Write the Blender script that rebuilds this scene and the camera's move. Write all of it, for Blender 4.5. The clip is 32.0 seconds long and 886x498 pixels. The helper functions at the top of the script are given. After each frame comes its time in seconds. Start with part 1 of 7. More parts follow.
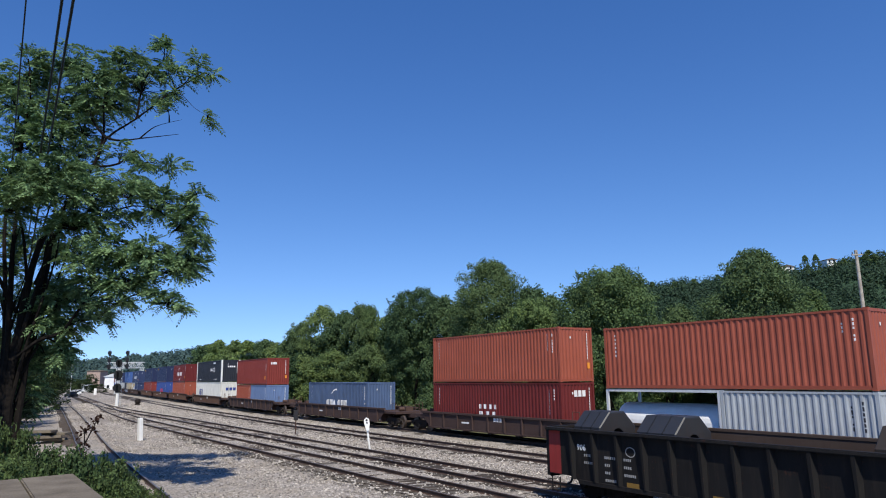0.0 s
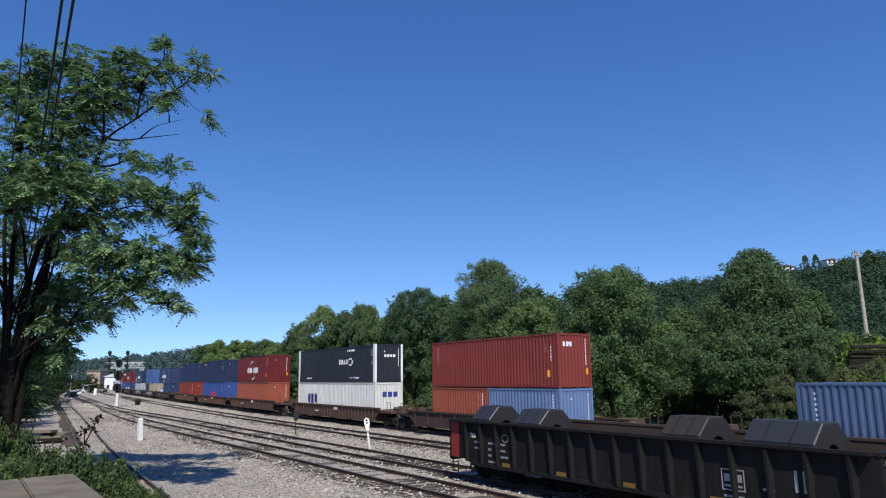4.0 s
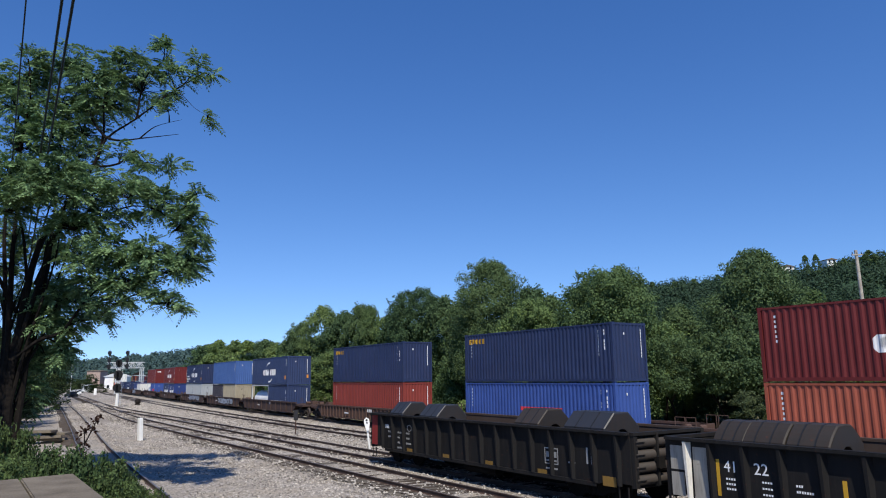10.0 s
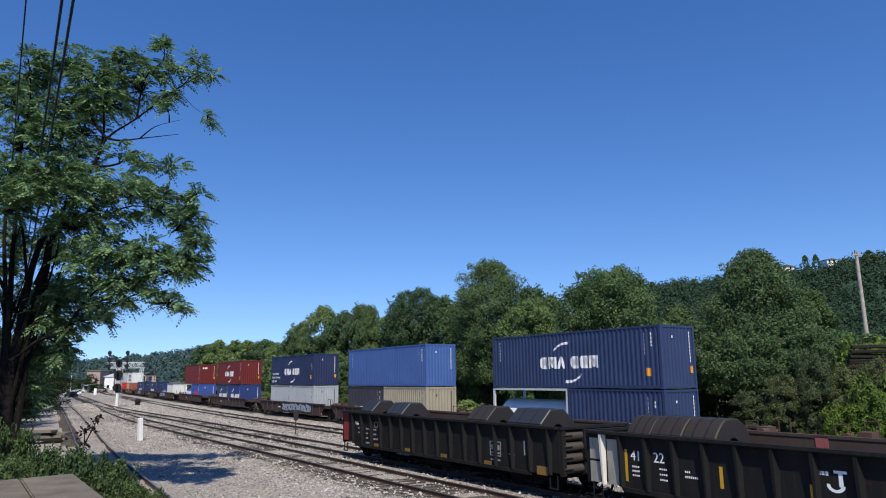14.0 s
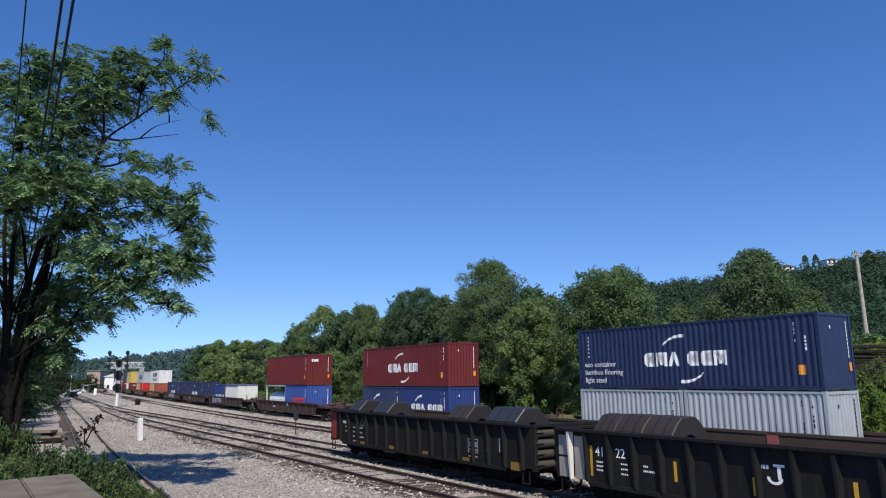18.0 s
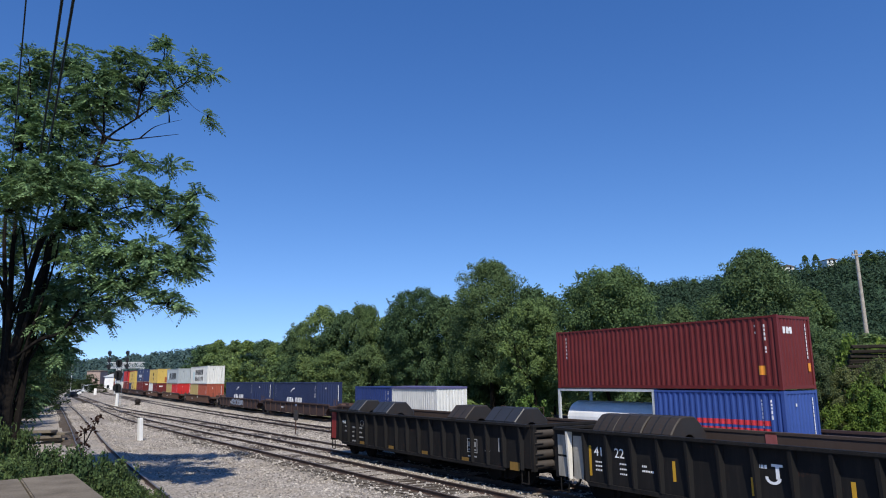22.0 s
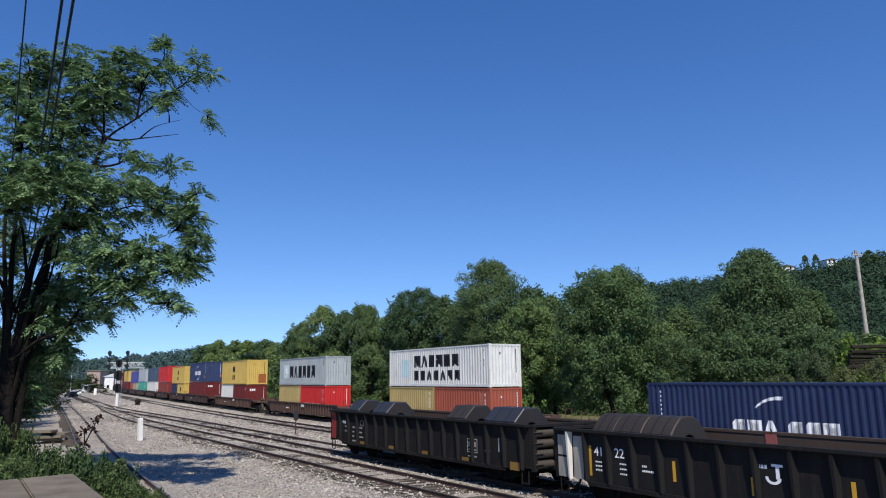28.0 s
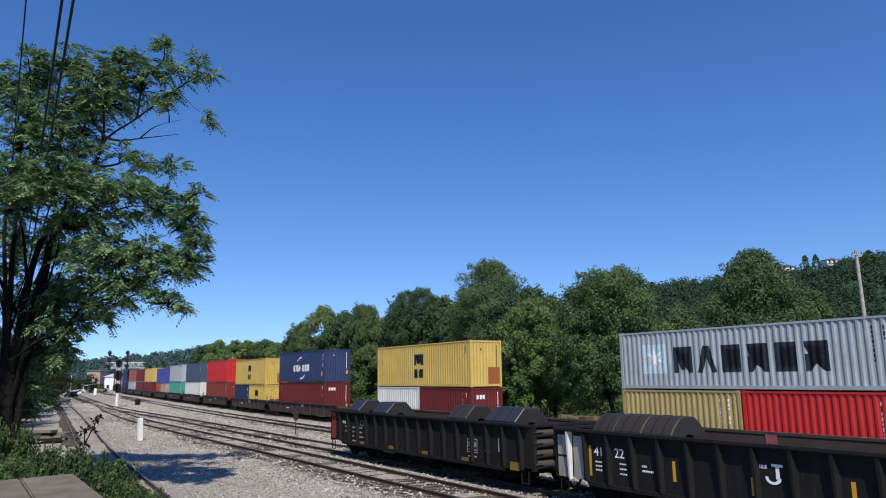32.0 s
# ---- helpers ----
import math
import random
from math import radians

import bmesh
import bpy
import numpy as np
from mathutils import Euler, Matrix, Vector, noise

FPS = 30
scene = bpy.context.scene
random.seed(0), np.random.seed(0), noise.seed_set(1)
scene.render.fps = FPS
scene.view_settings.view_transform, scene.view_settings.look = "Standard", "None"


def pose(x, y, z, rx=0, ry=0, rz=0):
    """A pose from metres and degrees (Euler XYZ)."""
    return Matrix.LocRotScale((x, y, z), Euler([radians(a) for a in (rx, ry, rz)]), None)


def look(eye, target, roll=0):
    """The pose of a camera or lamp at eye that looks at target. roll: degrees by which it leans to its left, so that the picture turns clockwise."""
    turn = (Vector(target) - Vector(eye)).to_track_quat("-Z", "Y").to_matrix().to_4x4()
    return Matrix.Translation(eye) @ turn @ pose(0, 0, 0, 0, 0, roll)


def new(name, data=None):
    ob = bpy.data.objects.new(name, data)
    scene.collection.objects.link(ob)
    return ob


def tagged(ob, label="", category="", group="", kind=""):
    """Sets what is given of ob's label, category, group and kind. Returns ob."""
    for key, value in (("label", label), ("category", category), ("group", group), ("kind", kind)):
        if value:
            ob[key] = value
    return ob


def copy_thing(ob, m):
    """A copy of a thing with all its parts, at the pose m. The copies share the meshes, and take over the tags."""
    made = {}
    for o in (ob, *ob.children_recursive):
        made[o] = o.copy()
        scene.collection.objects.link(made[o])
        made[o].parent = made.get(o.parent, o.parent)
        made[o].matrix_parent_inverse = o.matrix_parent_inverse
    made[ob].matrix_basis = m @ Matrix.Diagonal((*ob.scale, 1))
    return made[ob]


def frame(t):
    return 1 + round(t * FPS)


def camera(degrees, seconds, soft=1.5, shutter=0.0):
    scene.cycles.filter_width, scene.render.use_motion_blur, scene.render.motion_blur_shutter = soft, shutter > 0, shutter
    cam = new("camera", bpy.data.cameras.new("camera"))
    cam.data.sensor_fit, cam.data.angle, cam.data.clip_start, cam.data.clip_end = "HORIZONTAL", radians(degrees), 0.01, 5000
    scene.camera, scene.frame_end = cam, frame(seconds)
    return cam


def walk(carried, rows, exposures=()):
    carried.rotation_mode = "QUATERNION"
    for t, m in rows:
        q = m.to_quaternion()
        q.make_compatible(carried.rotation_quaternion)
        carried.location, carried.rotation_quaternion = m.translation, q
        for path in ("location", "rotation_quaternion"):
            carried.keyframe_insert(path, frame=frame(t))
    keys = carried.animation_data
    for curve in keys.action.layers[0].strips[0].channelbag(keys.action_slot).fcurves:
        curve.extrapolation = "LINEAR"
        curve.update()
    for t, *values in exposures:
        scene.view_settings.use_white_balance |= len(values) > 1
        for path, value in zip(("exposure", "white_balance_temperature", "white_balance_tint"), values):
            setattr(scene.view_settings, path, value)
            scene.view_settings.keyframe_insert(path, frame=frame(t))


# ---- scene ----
CLIP = 32.0
EYE = (0.0, 0.0, 3.59)
cam = camera(65.27, CLIP, soft=1.05)
STAND = look(EYE, (0.0, math.cos(0.1827), 3.59 + math.sin(0.1827)), -0.64)
walk(cam, [(0.0, STAND), (CLIP, STAND)], exposures=[(0.0, 0.0, 6900, 9), (CLIP, 0.0, 6900, 9)])

# ---- light: clear summer sky, sun high behind the viewer ----
SUN_ELEV, SUN_AZ = radians(51), radians(172)      # azimuth from +y towards +x
world = bpy.data.worlds.new("sky_world")
scene.world = world
world.use_nodes = True
wn = world.node_tree.nodes
sky = wn.new("ShaderNodeTexSky")
sky.sky_type, sky.sun_disc = "NISHITA", False
sky.sun_elevation, sky.sun_rotation = SUN_ELEV, SUN_AZ
sky.altitude, sky.air_density, sky.dust_density, sky.ozone_density = 300, 1.0, 0.1, 2.0
rich = wn.new("ShaderNodeHueSaturation")
rich.inputs["Saturation"].default_value = 1.32
rich.inputs["Hue"].default_value = 0.513
world.node_tree.links.new(sky.outputs[0], rich.inputs["Color"])
where, lift = wn.new("ShaderNodeTexCoord"), wn.new("ShaderNodeVectorMath")
lift.operation = "ADD"
lift.inputs[1].default_value = (0, 0, 0.105)          # no pale haze at the skyline of this clear day
world.node_tree.links.new(where.outputs["Generated"], lift.inputs[0])
world.node_tree.links.new(lift.outputs[0], sky.inputs["Vector"])
world.node_tree.links.new(rich.outputs[0], wn["Background"].inputs[0])
wn["Background"].inputs[1].default_value = 0.182
sun_data = bpy.data.lights.new("sun", "SUN")
sun_data.energy, sun_data.angle, sun_data.color = 5.0, radians(0.55), (1.0, 0.965, 0.90)
sun = new("sun", sun_data)
SUN_DIR = Vector((math.sin(SUN_AZ) * math.cos(SUN_ELEV), math.cos(SUN_AZ) * math.cos(SUN_ELEV), math.sin(SUN_ELEV)))
sun.matrix_world = look(SUN_DIR * 60, (0, 0, 0))


# ---- materials ----
def lin(r, g, b):
    """Linear colour from 0-255 display values."""
    return tuple(((c / 255 + 0.055) / 1.055) ** 2.4 if c > 10 else c / 255 / 12.92 for c in (r, g, b))


class Mat:
    """A node material with a few shorthands."""

    def __init__(self, name):
        self.m = bpy.data.materials.new(name)
        self.m.use_nodes = True
        self.t = self.m.node_tree
        self.p = self.t.nodes["Principled BSDF"]

    def node(self, kind, **values):
        n = self.t.nodes.new("ShaderNode" + kind)
        for k, v in values.items():
            n.inputs[k].default_value = v
        return n

    def link(self, a, b):
        self.t.links.new(a, b)

    def coords(self, scale=(1, 1, 1), space="Object"):
        c = self.node("TexCoord")
        mp = self.node("Mapping")
        mp.inputs["Scale"].default_value = scale
        self.link(c.outputs[space], mp.inputs[0])
        return mp.outputs[0]

    def noise(self, vec, scale, detail=4, rough=0.6):
        n = self.node("TexNoise", Scale=scale, Detail=detail, Roughness=rough)
        self.link(vec, n.inputs["Vector"])
        return n.outputs["Fac"]

    def ramp(self, fac, *stops):
        r = self.node("ValToRGB")
        e = r.color_ramp.elements
        while len(e) < len(stops):
            e.new(0.5)
        for el, (pos, col) in zip(e, stops):
            el.position, el.color = pos, (*col, 1)
        self.link(fac, r.inputs[0])
        return r.outputs[0]

    def mix(self, fac, a, b, mode="MIX"):
        n = self.node("MixRGB")
        n.blend_type = mode
        for sock, v in zip(n.inputs, (fac, a, b)):
            if hasattr(v, "links"):
                self.link(v, sock)
            elif isinstance(v, tuple):
                sock.default_value = (*v, 1)
            else:
                sock.default_value = v
        return n.outputs[0]

    def bump(self, fac, strength, dist=0.02):
        b = self.node("Bump", Strength=strength, Distance=dist)
        self.link(fac, b.inputs["Height"])
        self.link(b.outputs[0], self.p.inputs["Normal"])

    def done(self, colour, rough=0.6, metal=0.0):
        if hasattr(colour, "links"):
            self.link(colour, self.p.inputs["Base Color"])
        else:
            self.p.inputs["Base Color"].default_value = (*colour, 1)
        self.p.inputs["Roughness"].default_value = rough
        self.p.inputs["Metallic"].default_value = metal
        return self.m


def paint(name, rgb, rough=0.5, dirt=0.35, rust=0.0, tone=(62, 46, 36), gloss=0.28):
    """Weathered paint: faded patches, vertical streaks of dirt and spots of rust."""
    m = Mat(name)
    base = lin(*rgb)
    grime = lin(*tone)
    v1 = m.coords((0.5, 0.5, 0.5))
    fade = m.noise(v1, 1.3, 5)
    streak = m.noise(m.coords((3.0, 3.0, 0.35)), 2.2, 6, 0.7)
    oi = m.node("ObjectInfo")
    light = tuple(min(1, c * 1.25 + 0.01) for c in base)
    dark = tuple(c * 0.78 for c in base)
    c = m.mix(fade, dark, light)
    s = m.ramp(streak, (0.48, (0, 0, 0)), (0.78, (dirt, dirt, dirt)))
    c = m.mix(s, c, grime)
    if rust:
        spots = m.ramp(m.noise(m.coords((1, 1, 1)), 5.0, 8, 0.75), (0.60, (0, 0, 0)), (0.68, (rust, rust, rust)))
        c = m.mix(spots, c, lin(96, 52, 32))
    vary = m.node("Math")
    vary.operation = "MULTIPLY_ADD"
    m.link(oi.outputs["Random"], vary.inputs[0])
    vary.inputs[1].default_value, vary.inputs[2].default_value = 0.10, 0.95
    hsv = m.node("HueSaturation")
    m.link(c, hsv.inputs["Color"])
    m.link(vary.outputs[0], hsv.inputs["Value"])
    m.bump(m.noise(v1, 30, 3), 0.12, 0.004)
    m.p.inputs["Specular IOR Level"].default_value = gloss
    return m.done(hsv.outputs[0], rough)


def leafy(name, rgb, spread=0.5, trans=0.35, grain=0.6):
    """Foliage: every leaf has a shade of its own, and lets some light through."""
    m = Mat(name)
    base = lin(*rgb)
    g = m.node("NewGeometry")
    big = m.noise(m.coords((1, 1, 1)), grain, 3)
    a = tuple(c * (1 - spread) for c in base)
    b = (base[0] * (1 + spread * 1.1), base[1] * (1 + spread), base[2] * (1 + spread * 0.7))
    c1 = m.mix(g.outputs["Random Per Island"], a, b)
    c2 = m.mix(big, (0.40, 0.46, 0.45), (1.5, 1.42, 1.25))
    c = m.mix(1.0, c1, c2, "MULTIPLY")
    oi = m.node("ObjectInfo")
    tint = m.mix(oi.outputs["Random"], (0.70, 0.78, 0.80), (1.26, 1.18, 1.05))
    c = m.mix(1.0, c, tint, "MULTIPLY")
    m.done(c, 0.65)
    m.p.inputs["Specular IOR Level"].default_value = 0.14
    tr = m.node("BsdfTranslucent")
    m.link(c, tr.inputs["Color"])
    mx = m.node("MixShader", Fac=trans)
    m.link(m.p.outputs[0], mx.inputs[1])
    m.link(tr.outputs[0], mx.inputs[2])
    m.link(mx.outputs[0], m.t.nodes["Material Output"].inputs[0])
    return m.m


def gravel_mat():
    m = Mat("ballast_gravel")
    v = m.coords((1, 1, 1))
    cell = m.node("TexVoronoi", Scale=14.0)
    m.link(v, cell.inputs["Vector"])
    cell2 = m.node("TexVoronoi", Scale=31.0)
    m.link(v, cell2.inputs["Vector"])
    stones = m.ramp(cell.outputs["Color"], (0.1, lin(84, 78, 72)), (0.5, lin(156, 148, 139)), (0.9, lin(200, 191, 180)))
    fines = m.ramp(cell2.outputs["Color"], (0.1, lin(92, 86, 79)), (0.9, lin(172, 165, 156)))
    c = m.mix(0.3, stones, fines)
    patch = m.noise(v, 0.35, 6, 0.65)
    dust = m.ramp(patch, (0.46, (0, 0, 0)), (0.64, (0.7, 0.7, 0.7)))
    c = m.mix(dust, c, lin(158, 147, 132))
    stain = m.ramp(m.noise(v, 0.12, 4), (0.5, (0, 0, 0)), (0.75, (0.5, 0.5, 0.5)))
    c = m.mix(stain, c, lin(96, 87, 78))
    m.bump(cell.outputs["Distance"], 0.9, 0.05)
    m.p.inputs["Specular IOR Level"].default_value = 0.2
    return m.done(c, 0.9)


def mottled(name, low, high, scale=2.0, rough=0.85, bump=0.3, fine=25.0):
    m = Mat(name)
    v = m.coords((1, 1, 1))
    c = m.ramp(m.noise(v, scale, 6, 0.65), (0.3, lin(*low)), (0.7, lin(*high)))
    grain = m.ramp(m.noise(v, fine, 4), (0.3, (0.75, 0.75, 0.75)), (0.7, (1.15, 1.15, 1.15)))
    c = m.mix(1.0, c, grain, "MULTIPLY")
    m.bump(m.noise(v, fine, 4), bump, 0.01)
    m.p.inputs["Specular IOR Level"].default_value = 0.5 if rough < 0.7 else 0.15
    return m.done(c, rough)


M_GRAVEL = gravel_mat()
M_FOUL = mottled("fouled_ballast", (62, 57, 52), (114, 107, 98), 1.5, 0.95, 0.8, 22.0)
# siding ballast: the next two darker tones stand in for shade under the gondolas
M_FOUL_SHADE = mottled("fouled_shade_ballast", (40, 36, 33), (84, 78, 71), 1.5, 0.95, 0.8, 22.0)
M_BED_SHADE = mottled("shade_black_ballast", (26, 24, 22), (60, 56, 52), 1.8, 0.95, 0.8, 22.0)
M_CINDER = mottled("dark_cinders", (58, 50, 44), (98, 88, 78), 1.6, 0.95, 0.5, 18.0)
M_SOIL = mottled("weedy_soil", (72, 78, 44), (118, 112, 82), 0.25, 0.95, 0.6, 6.0)
M_RAIL = mottled("rusty_rail", (50, 37, 32), (82, 62, 52), 3.0, 0.6)
M_RAIL_TOP = mottled("worn_rail_head", (70, 62, 57), (112, 104, 98), 3.0, 0.45)
M_TIE = mottled("creosoted_tie", (44, 37, 33), (84, 74, 66), 3.0, 0.9, 0.6)
M_OLD_TIMBER = mottled("rotting_timber", (34, 31, 27), (64, 58, 50), 2.0, 0.95, 0.8, 14.0)
M_CONCRETE = mottled("old_concrete", (92, 84, 74), (126, 117, 104), 1.2, 0.9, 0.4)
M_BARK = mottled("bark", (16, 14, 13), (36, 31, 27), 6.0, 0.95, 0.9, 18.0)
M_WHITE = paint("white_enamel", (228, 228, 224), 0.5, 0.25)
M_BLACK = paint("black_enamel", (24, 25, 27), 0.5, 0.15)
M_STEEL_W = paint("aluminium_paint", (190, 194, 196), 0.45, 0.3)
M_WOODPOLE = mottled("weathered_pole", (146, 137, 126), (186, 178, 166), 2.5, 0.9, 0.5)
M_WIRE = mottled("dark_cable", (16, 16, 18), (28, 28, 32), 2.0, 0.6, 0.0)
M_RUSTY = paint("rusty_brown_steel", (80, 60, 52), 0.75, 0.5, 0.5)
M_RUSTY2 = paint("dull_maroon_steel", (66, 50, 46), 0.75, 0.5, 0.35)
M_DARKSTEEL = paint("grimy_dark_steel", (32, 28, 26), 0.8, 0.4, 0.2, gloss=0.12)
M_WHEEL = mottled("wheel_steel", (52, 44, 40), (84, 72, 64), 4.0, 0.5)
M_GONDOLA = paint("gondola_black", (22, 21, 21), 0.75, 0.38, 0.25, (62, 54, 48), 0.14)
# near-black that carries the shade below the gondola floors in its colour
M_UNDER = paint("underframe_in_shade", (20, 18, 17), 0.9, 0.3, 0.05, (34, 29, 26), 0.06)
M_GON_IN = paint("gondola_inner_rust", (70, 57, 49), 0.85, 0.5, 0.4)
M_COIL = paint("coil_wrap_grey", (37, 39, 44), 0.5, 0.45, 0.1, (58, 50, 44), 0.4)
M_COIL_RUST = paint("coil_rust", (46, 41, 37), 0.55, 0.5, 0.4, gloss=0.2)
M_COIL_END = paint("coil_end_dull", (40, 38, 38), 0.5, 0.4)
M_YELLOW = paint("yellow_reflector", (196, 150, 44), 0.5, 0.2)
M_ORANGE_TAG = paint("orange_placard", (226, 146, 52), 0.5, 0.1)
M_MARK = paint("white_marking", (226, 226, 226), 0.6, 0.15)
M_MARK_DIM = paint("worn_white_stencil", (150, 150, 148), 0.7, 0.6)
M_MARK_DARK = paint("dark_marking", (34, 36, 44), 0.6, 0.1)
M_MARK_BLUE = paint("blue_marking", (42, 62, 128), 0.6, 0.1)
M_MARK_RED = paint("red_marking", (196, 52, 62), 0.6, 0.1)
M_GRAFFITI = paint("pale_graffiti", (160, 170, 184), 0.6, 0.3)
M_RED_END = paint("faded_red_end", (138, 44, 42), 0.65, 0.4)
M_BRICK = mottled("tan_brick", (150, 130, 120), (178, 158, 146), 1.5, 0.9, 0.3)
M_GLASS = paint("dark_window_glass", (26, 30, 36), 0.15, 0.05)
M_POSTWHITE = paint("chalky_white_post", (204, 199, 188), 0.7, 0.6, 0.3)
M_DIRTYWHITE = paint("dirty_white_panel", (152, 147, 137), 0.75, 0.7, 0.5)
M_CYAN_PALE = paint("washed_out_cyan", (176, 200, 204), 0.6, 0.3)
M_MARK_GREY = paint("worn_grey_marking", (66, 66, 70), 0.6, 0.3)
M_RUST_PATCH = paint("primer_patch", (150, 84, 44), 0.6, 0.3)
M_GON_END = paint("gondola_end_ribs", (54, 48, 43), 0.7, 0.4, 0.3)
M_PINK = paint("faded_pink_placard", (150, 84, 80), 0.7, 0.3)
M_TARP = paint("violet_tarpaulin", (84, 84, 122), 0.7, 0.4, 0.0, (60, 56, 60))
M_YELLOW_DIM = paint("dirty_yellow_strip", (128, 98, 44), 0.6, 0.5)

PAINTS = {}
for key, rgb, dirt in (
        ("orange", (160, 82, 62), 0.25), ("rust_red", (132, 54, 46), 0.25), ("dark_red", (106, 35, 34), 0.22),
        ("maroon", (104, 40, 38), 0.25), ("red", (200, 44, 44), 0.2), ("navy", (36, 49, 84), 0.28),
        ("dull_blue", (46, 61, 97), 0.28), ("pale_blue", (104, 128, 168), 0.3), ("blue", (54, 82, 150), 0.2),
        ("mid_blue", (40, 60, 116), 0.2), ("slate", (70, 86, 108), 0.3), ("black", (40, 44, 54), 0.15),
        ("white", (224, 224, 218), 0.4), ("grey", (172, 178, 182), 0.3), ("silver", (168, 176, 178), 0.4),
        ("charcoal", (58, 56, 66), 0.3), ("beige", (168, 158, 136), 0.3), ("yellow", (208, 176, 92), 0.25),
        ("mustard", (182, 160, 104), 0.32), ("teal", (70, 158, 140), 0.25), ("violet", (70, 74, 150), 0.25),
        ("steel_blue", (78, 98, 130), 0.3), ("sky_blue", (66, 98, 156), 0.2), ("tank_white", (238, 238, 236), 0.1)):
    PAINTS[key] = paint("container_" + key, tuple(0.94 * c for c in rgb), 0.48, dirt)

M_LEAF = leafy("summer_leaves", (100, 122, 84), 0.24)
M_LEAF_DARK = leafy("dark_leaves", (88, 110, 80), 0.24)
M_LEAF_LIGHT = leafy("light_leaves", (108, 131, 88), 0.24)
M_LEAF_LOCUST = leafy("locust_leaves", (128, 154, 116), 0.42, 0.3)
M_LEAF_DEEP = leafy("deep_green_leaves", (50, 66, 44), 0.5)
M_LEAF_RED = leafy("dark_red_leaves", (54, 36, 32), 0.4, 0.2)
M_LEAF_THICKET = leafy("thicket_leaves", (84, 104, 72), 0.6)
M_LEAF_SCRUB = leafy("grey_scrub_leaves", (98, 110, 82), 0.3)
M_LEAF_BRAMBLE = leafy("bramble_leaves", (112, 136, 70), 0.35)
M_LEAF_BUSH = leafy("bush_leaves", (92, 122, 74), 0.55)


# ---- mesh helpers ----
def box(bm, x0, x1, y0, y1, z0, z1):
    v = [bm.verts.new((x, y, z)) for z in (z0, z1) for y in (y0, y1) for x in (x0, x1)]
    for f in ((0, 2, 3, 1), (4, 5, 7, 6), (0, 1, 5, 4), (2, 6, 7, 3), (0, 4, 6, 2), (1, 3, 7, 5)):
        bm.faces.new([v[i] for i in f])
    return v


def tube(bm, a, b, ra, rb=None, n=8, caps=True):
    """A tapered round bar from a to b."""
    a, b = Vector(a), Vector(b)
    rb = ra if rb is None else rb
    q = (b - a).to_track_quat("Z", "Y")
    rings = []
    for p, r in ((a, ra), (b, rb)):
        rings.append([bm.verts.new(p + q @ Vector((r * math.cos(k * math.tau / n), r * math.sin(k * math.tau / n), 0))) for k in range(n)])
    for k in range(n):
        bm.faces.new((rings[0][k], rings[0][(k + 1) % n], rings[1][(k + 1) % n], rings[1][k]))
    if caps:
        bm.faces.new(rings[0][::-1])
        bm.faces.new(rings[1])


def prism(bm, outline, y0, y1):
    """An outline in x and z, drawn out along y."""
    lo = [bm.verts.new((x, y0, z)) for x, z in outline]
    hi = [bm.verts.new((x, y1, z)) for x, z in outline]
    n = len(outline)
    for k in range(n):
        bm.faces.new((lo[k], lo[(k + 1) % n], hi[(k + 1) % n], hi[k]))
    bm.faces.new(lo[::-1])
    bm.faces.new(hi)


def mesh_of(bm, name, material=None, smooth=False):
    bmesh.ops.recalc_face_normals(bm, faces=bm.faces[:])
    me = bpy.data.meshes.new(name)
    bm.to_mesh(me)
    bm.free()
    if material:
        me.materials.append(material)
    if smooth:
        me.polygons.foreach_set("use_smooth", [True] * len(me.polygons))
    return me


def put(name, me, parent=None, label="", material=None, m=None):
    """Links a mesh; with a material of its own when the mesh is shared between colours."""
    ob = new(name, me)
    if parent:
        ob.parent = parent
    if m is not None:
        ob.matrix_basis = m
    if material:
        if not me.materials:
            me.materials.append(material)
        ob.material_slots[0].link = "OBJECT"
        ob.material_slots[0].material = material
    if label:
        ob["label"] = label
    return ob


def part(name, bm, material, parent, label="", smooth=False):
    return put(name, mesh_of(bm, name, material, smooth), parent, label)


def split_parts(name, bm, material, parent, label=""):
    """Every separate piece of the mesh as a part of its own."""
    left = set(bm.verts)
    while left:
        todo, group = [left.pop()], []
        while todo:
            v = todo.pop()
            group.append(v)
            for e in v.link_edges:
                o = e.other_vert(v)
                if o in left:
                    left.discard(o)
                    todo.append(o)
        piece = bmesh.new()
        made = {v: piece.verts.new(v.co) for v in group}
        for f in {f for v in group for f in v.link_faces}:
            piece.faces.new([made[v] for v in f.verts])
        part(name, piece, material, parent, label)
    bm.free()


def thing(name, label, category, group="", m=None, kind=""):
    ob = new(name)
    ob.empty_display_size = 0.3
    if m is not None:
        ob.matrix_basis = m
    return tagged(ob, label, category, group, kind)


def quads_mesh(name, verts, faces_n, material):
    """A mesh of n separate four-sided faces from an array of 4n corners."""
    me = bpy.data.meshes.new(name)
    n = faces_n
    me.vertices.add(4 * n)
    me.vertices.foreach_set("co", verts.astype(np.float32).ravel())
    me.loops.add(4 * n)
    me.loops.foreach_set("vertex_index", np.arange(4 * n, dtype=np.int32))
    me.polygons.add(n)
    me.polygons.foreach_set("loop_start", np.arange(0, 4 * n, 4, dtype=np.int32))
    me.materials.append(material)
    me.update(calc_edges=True)
    return me


def unit(v):
    return v / np.maximum(np.linalg.norm(v, axis=1, keepdims=True), 1e-9)


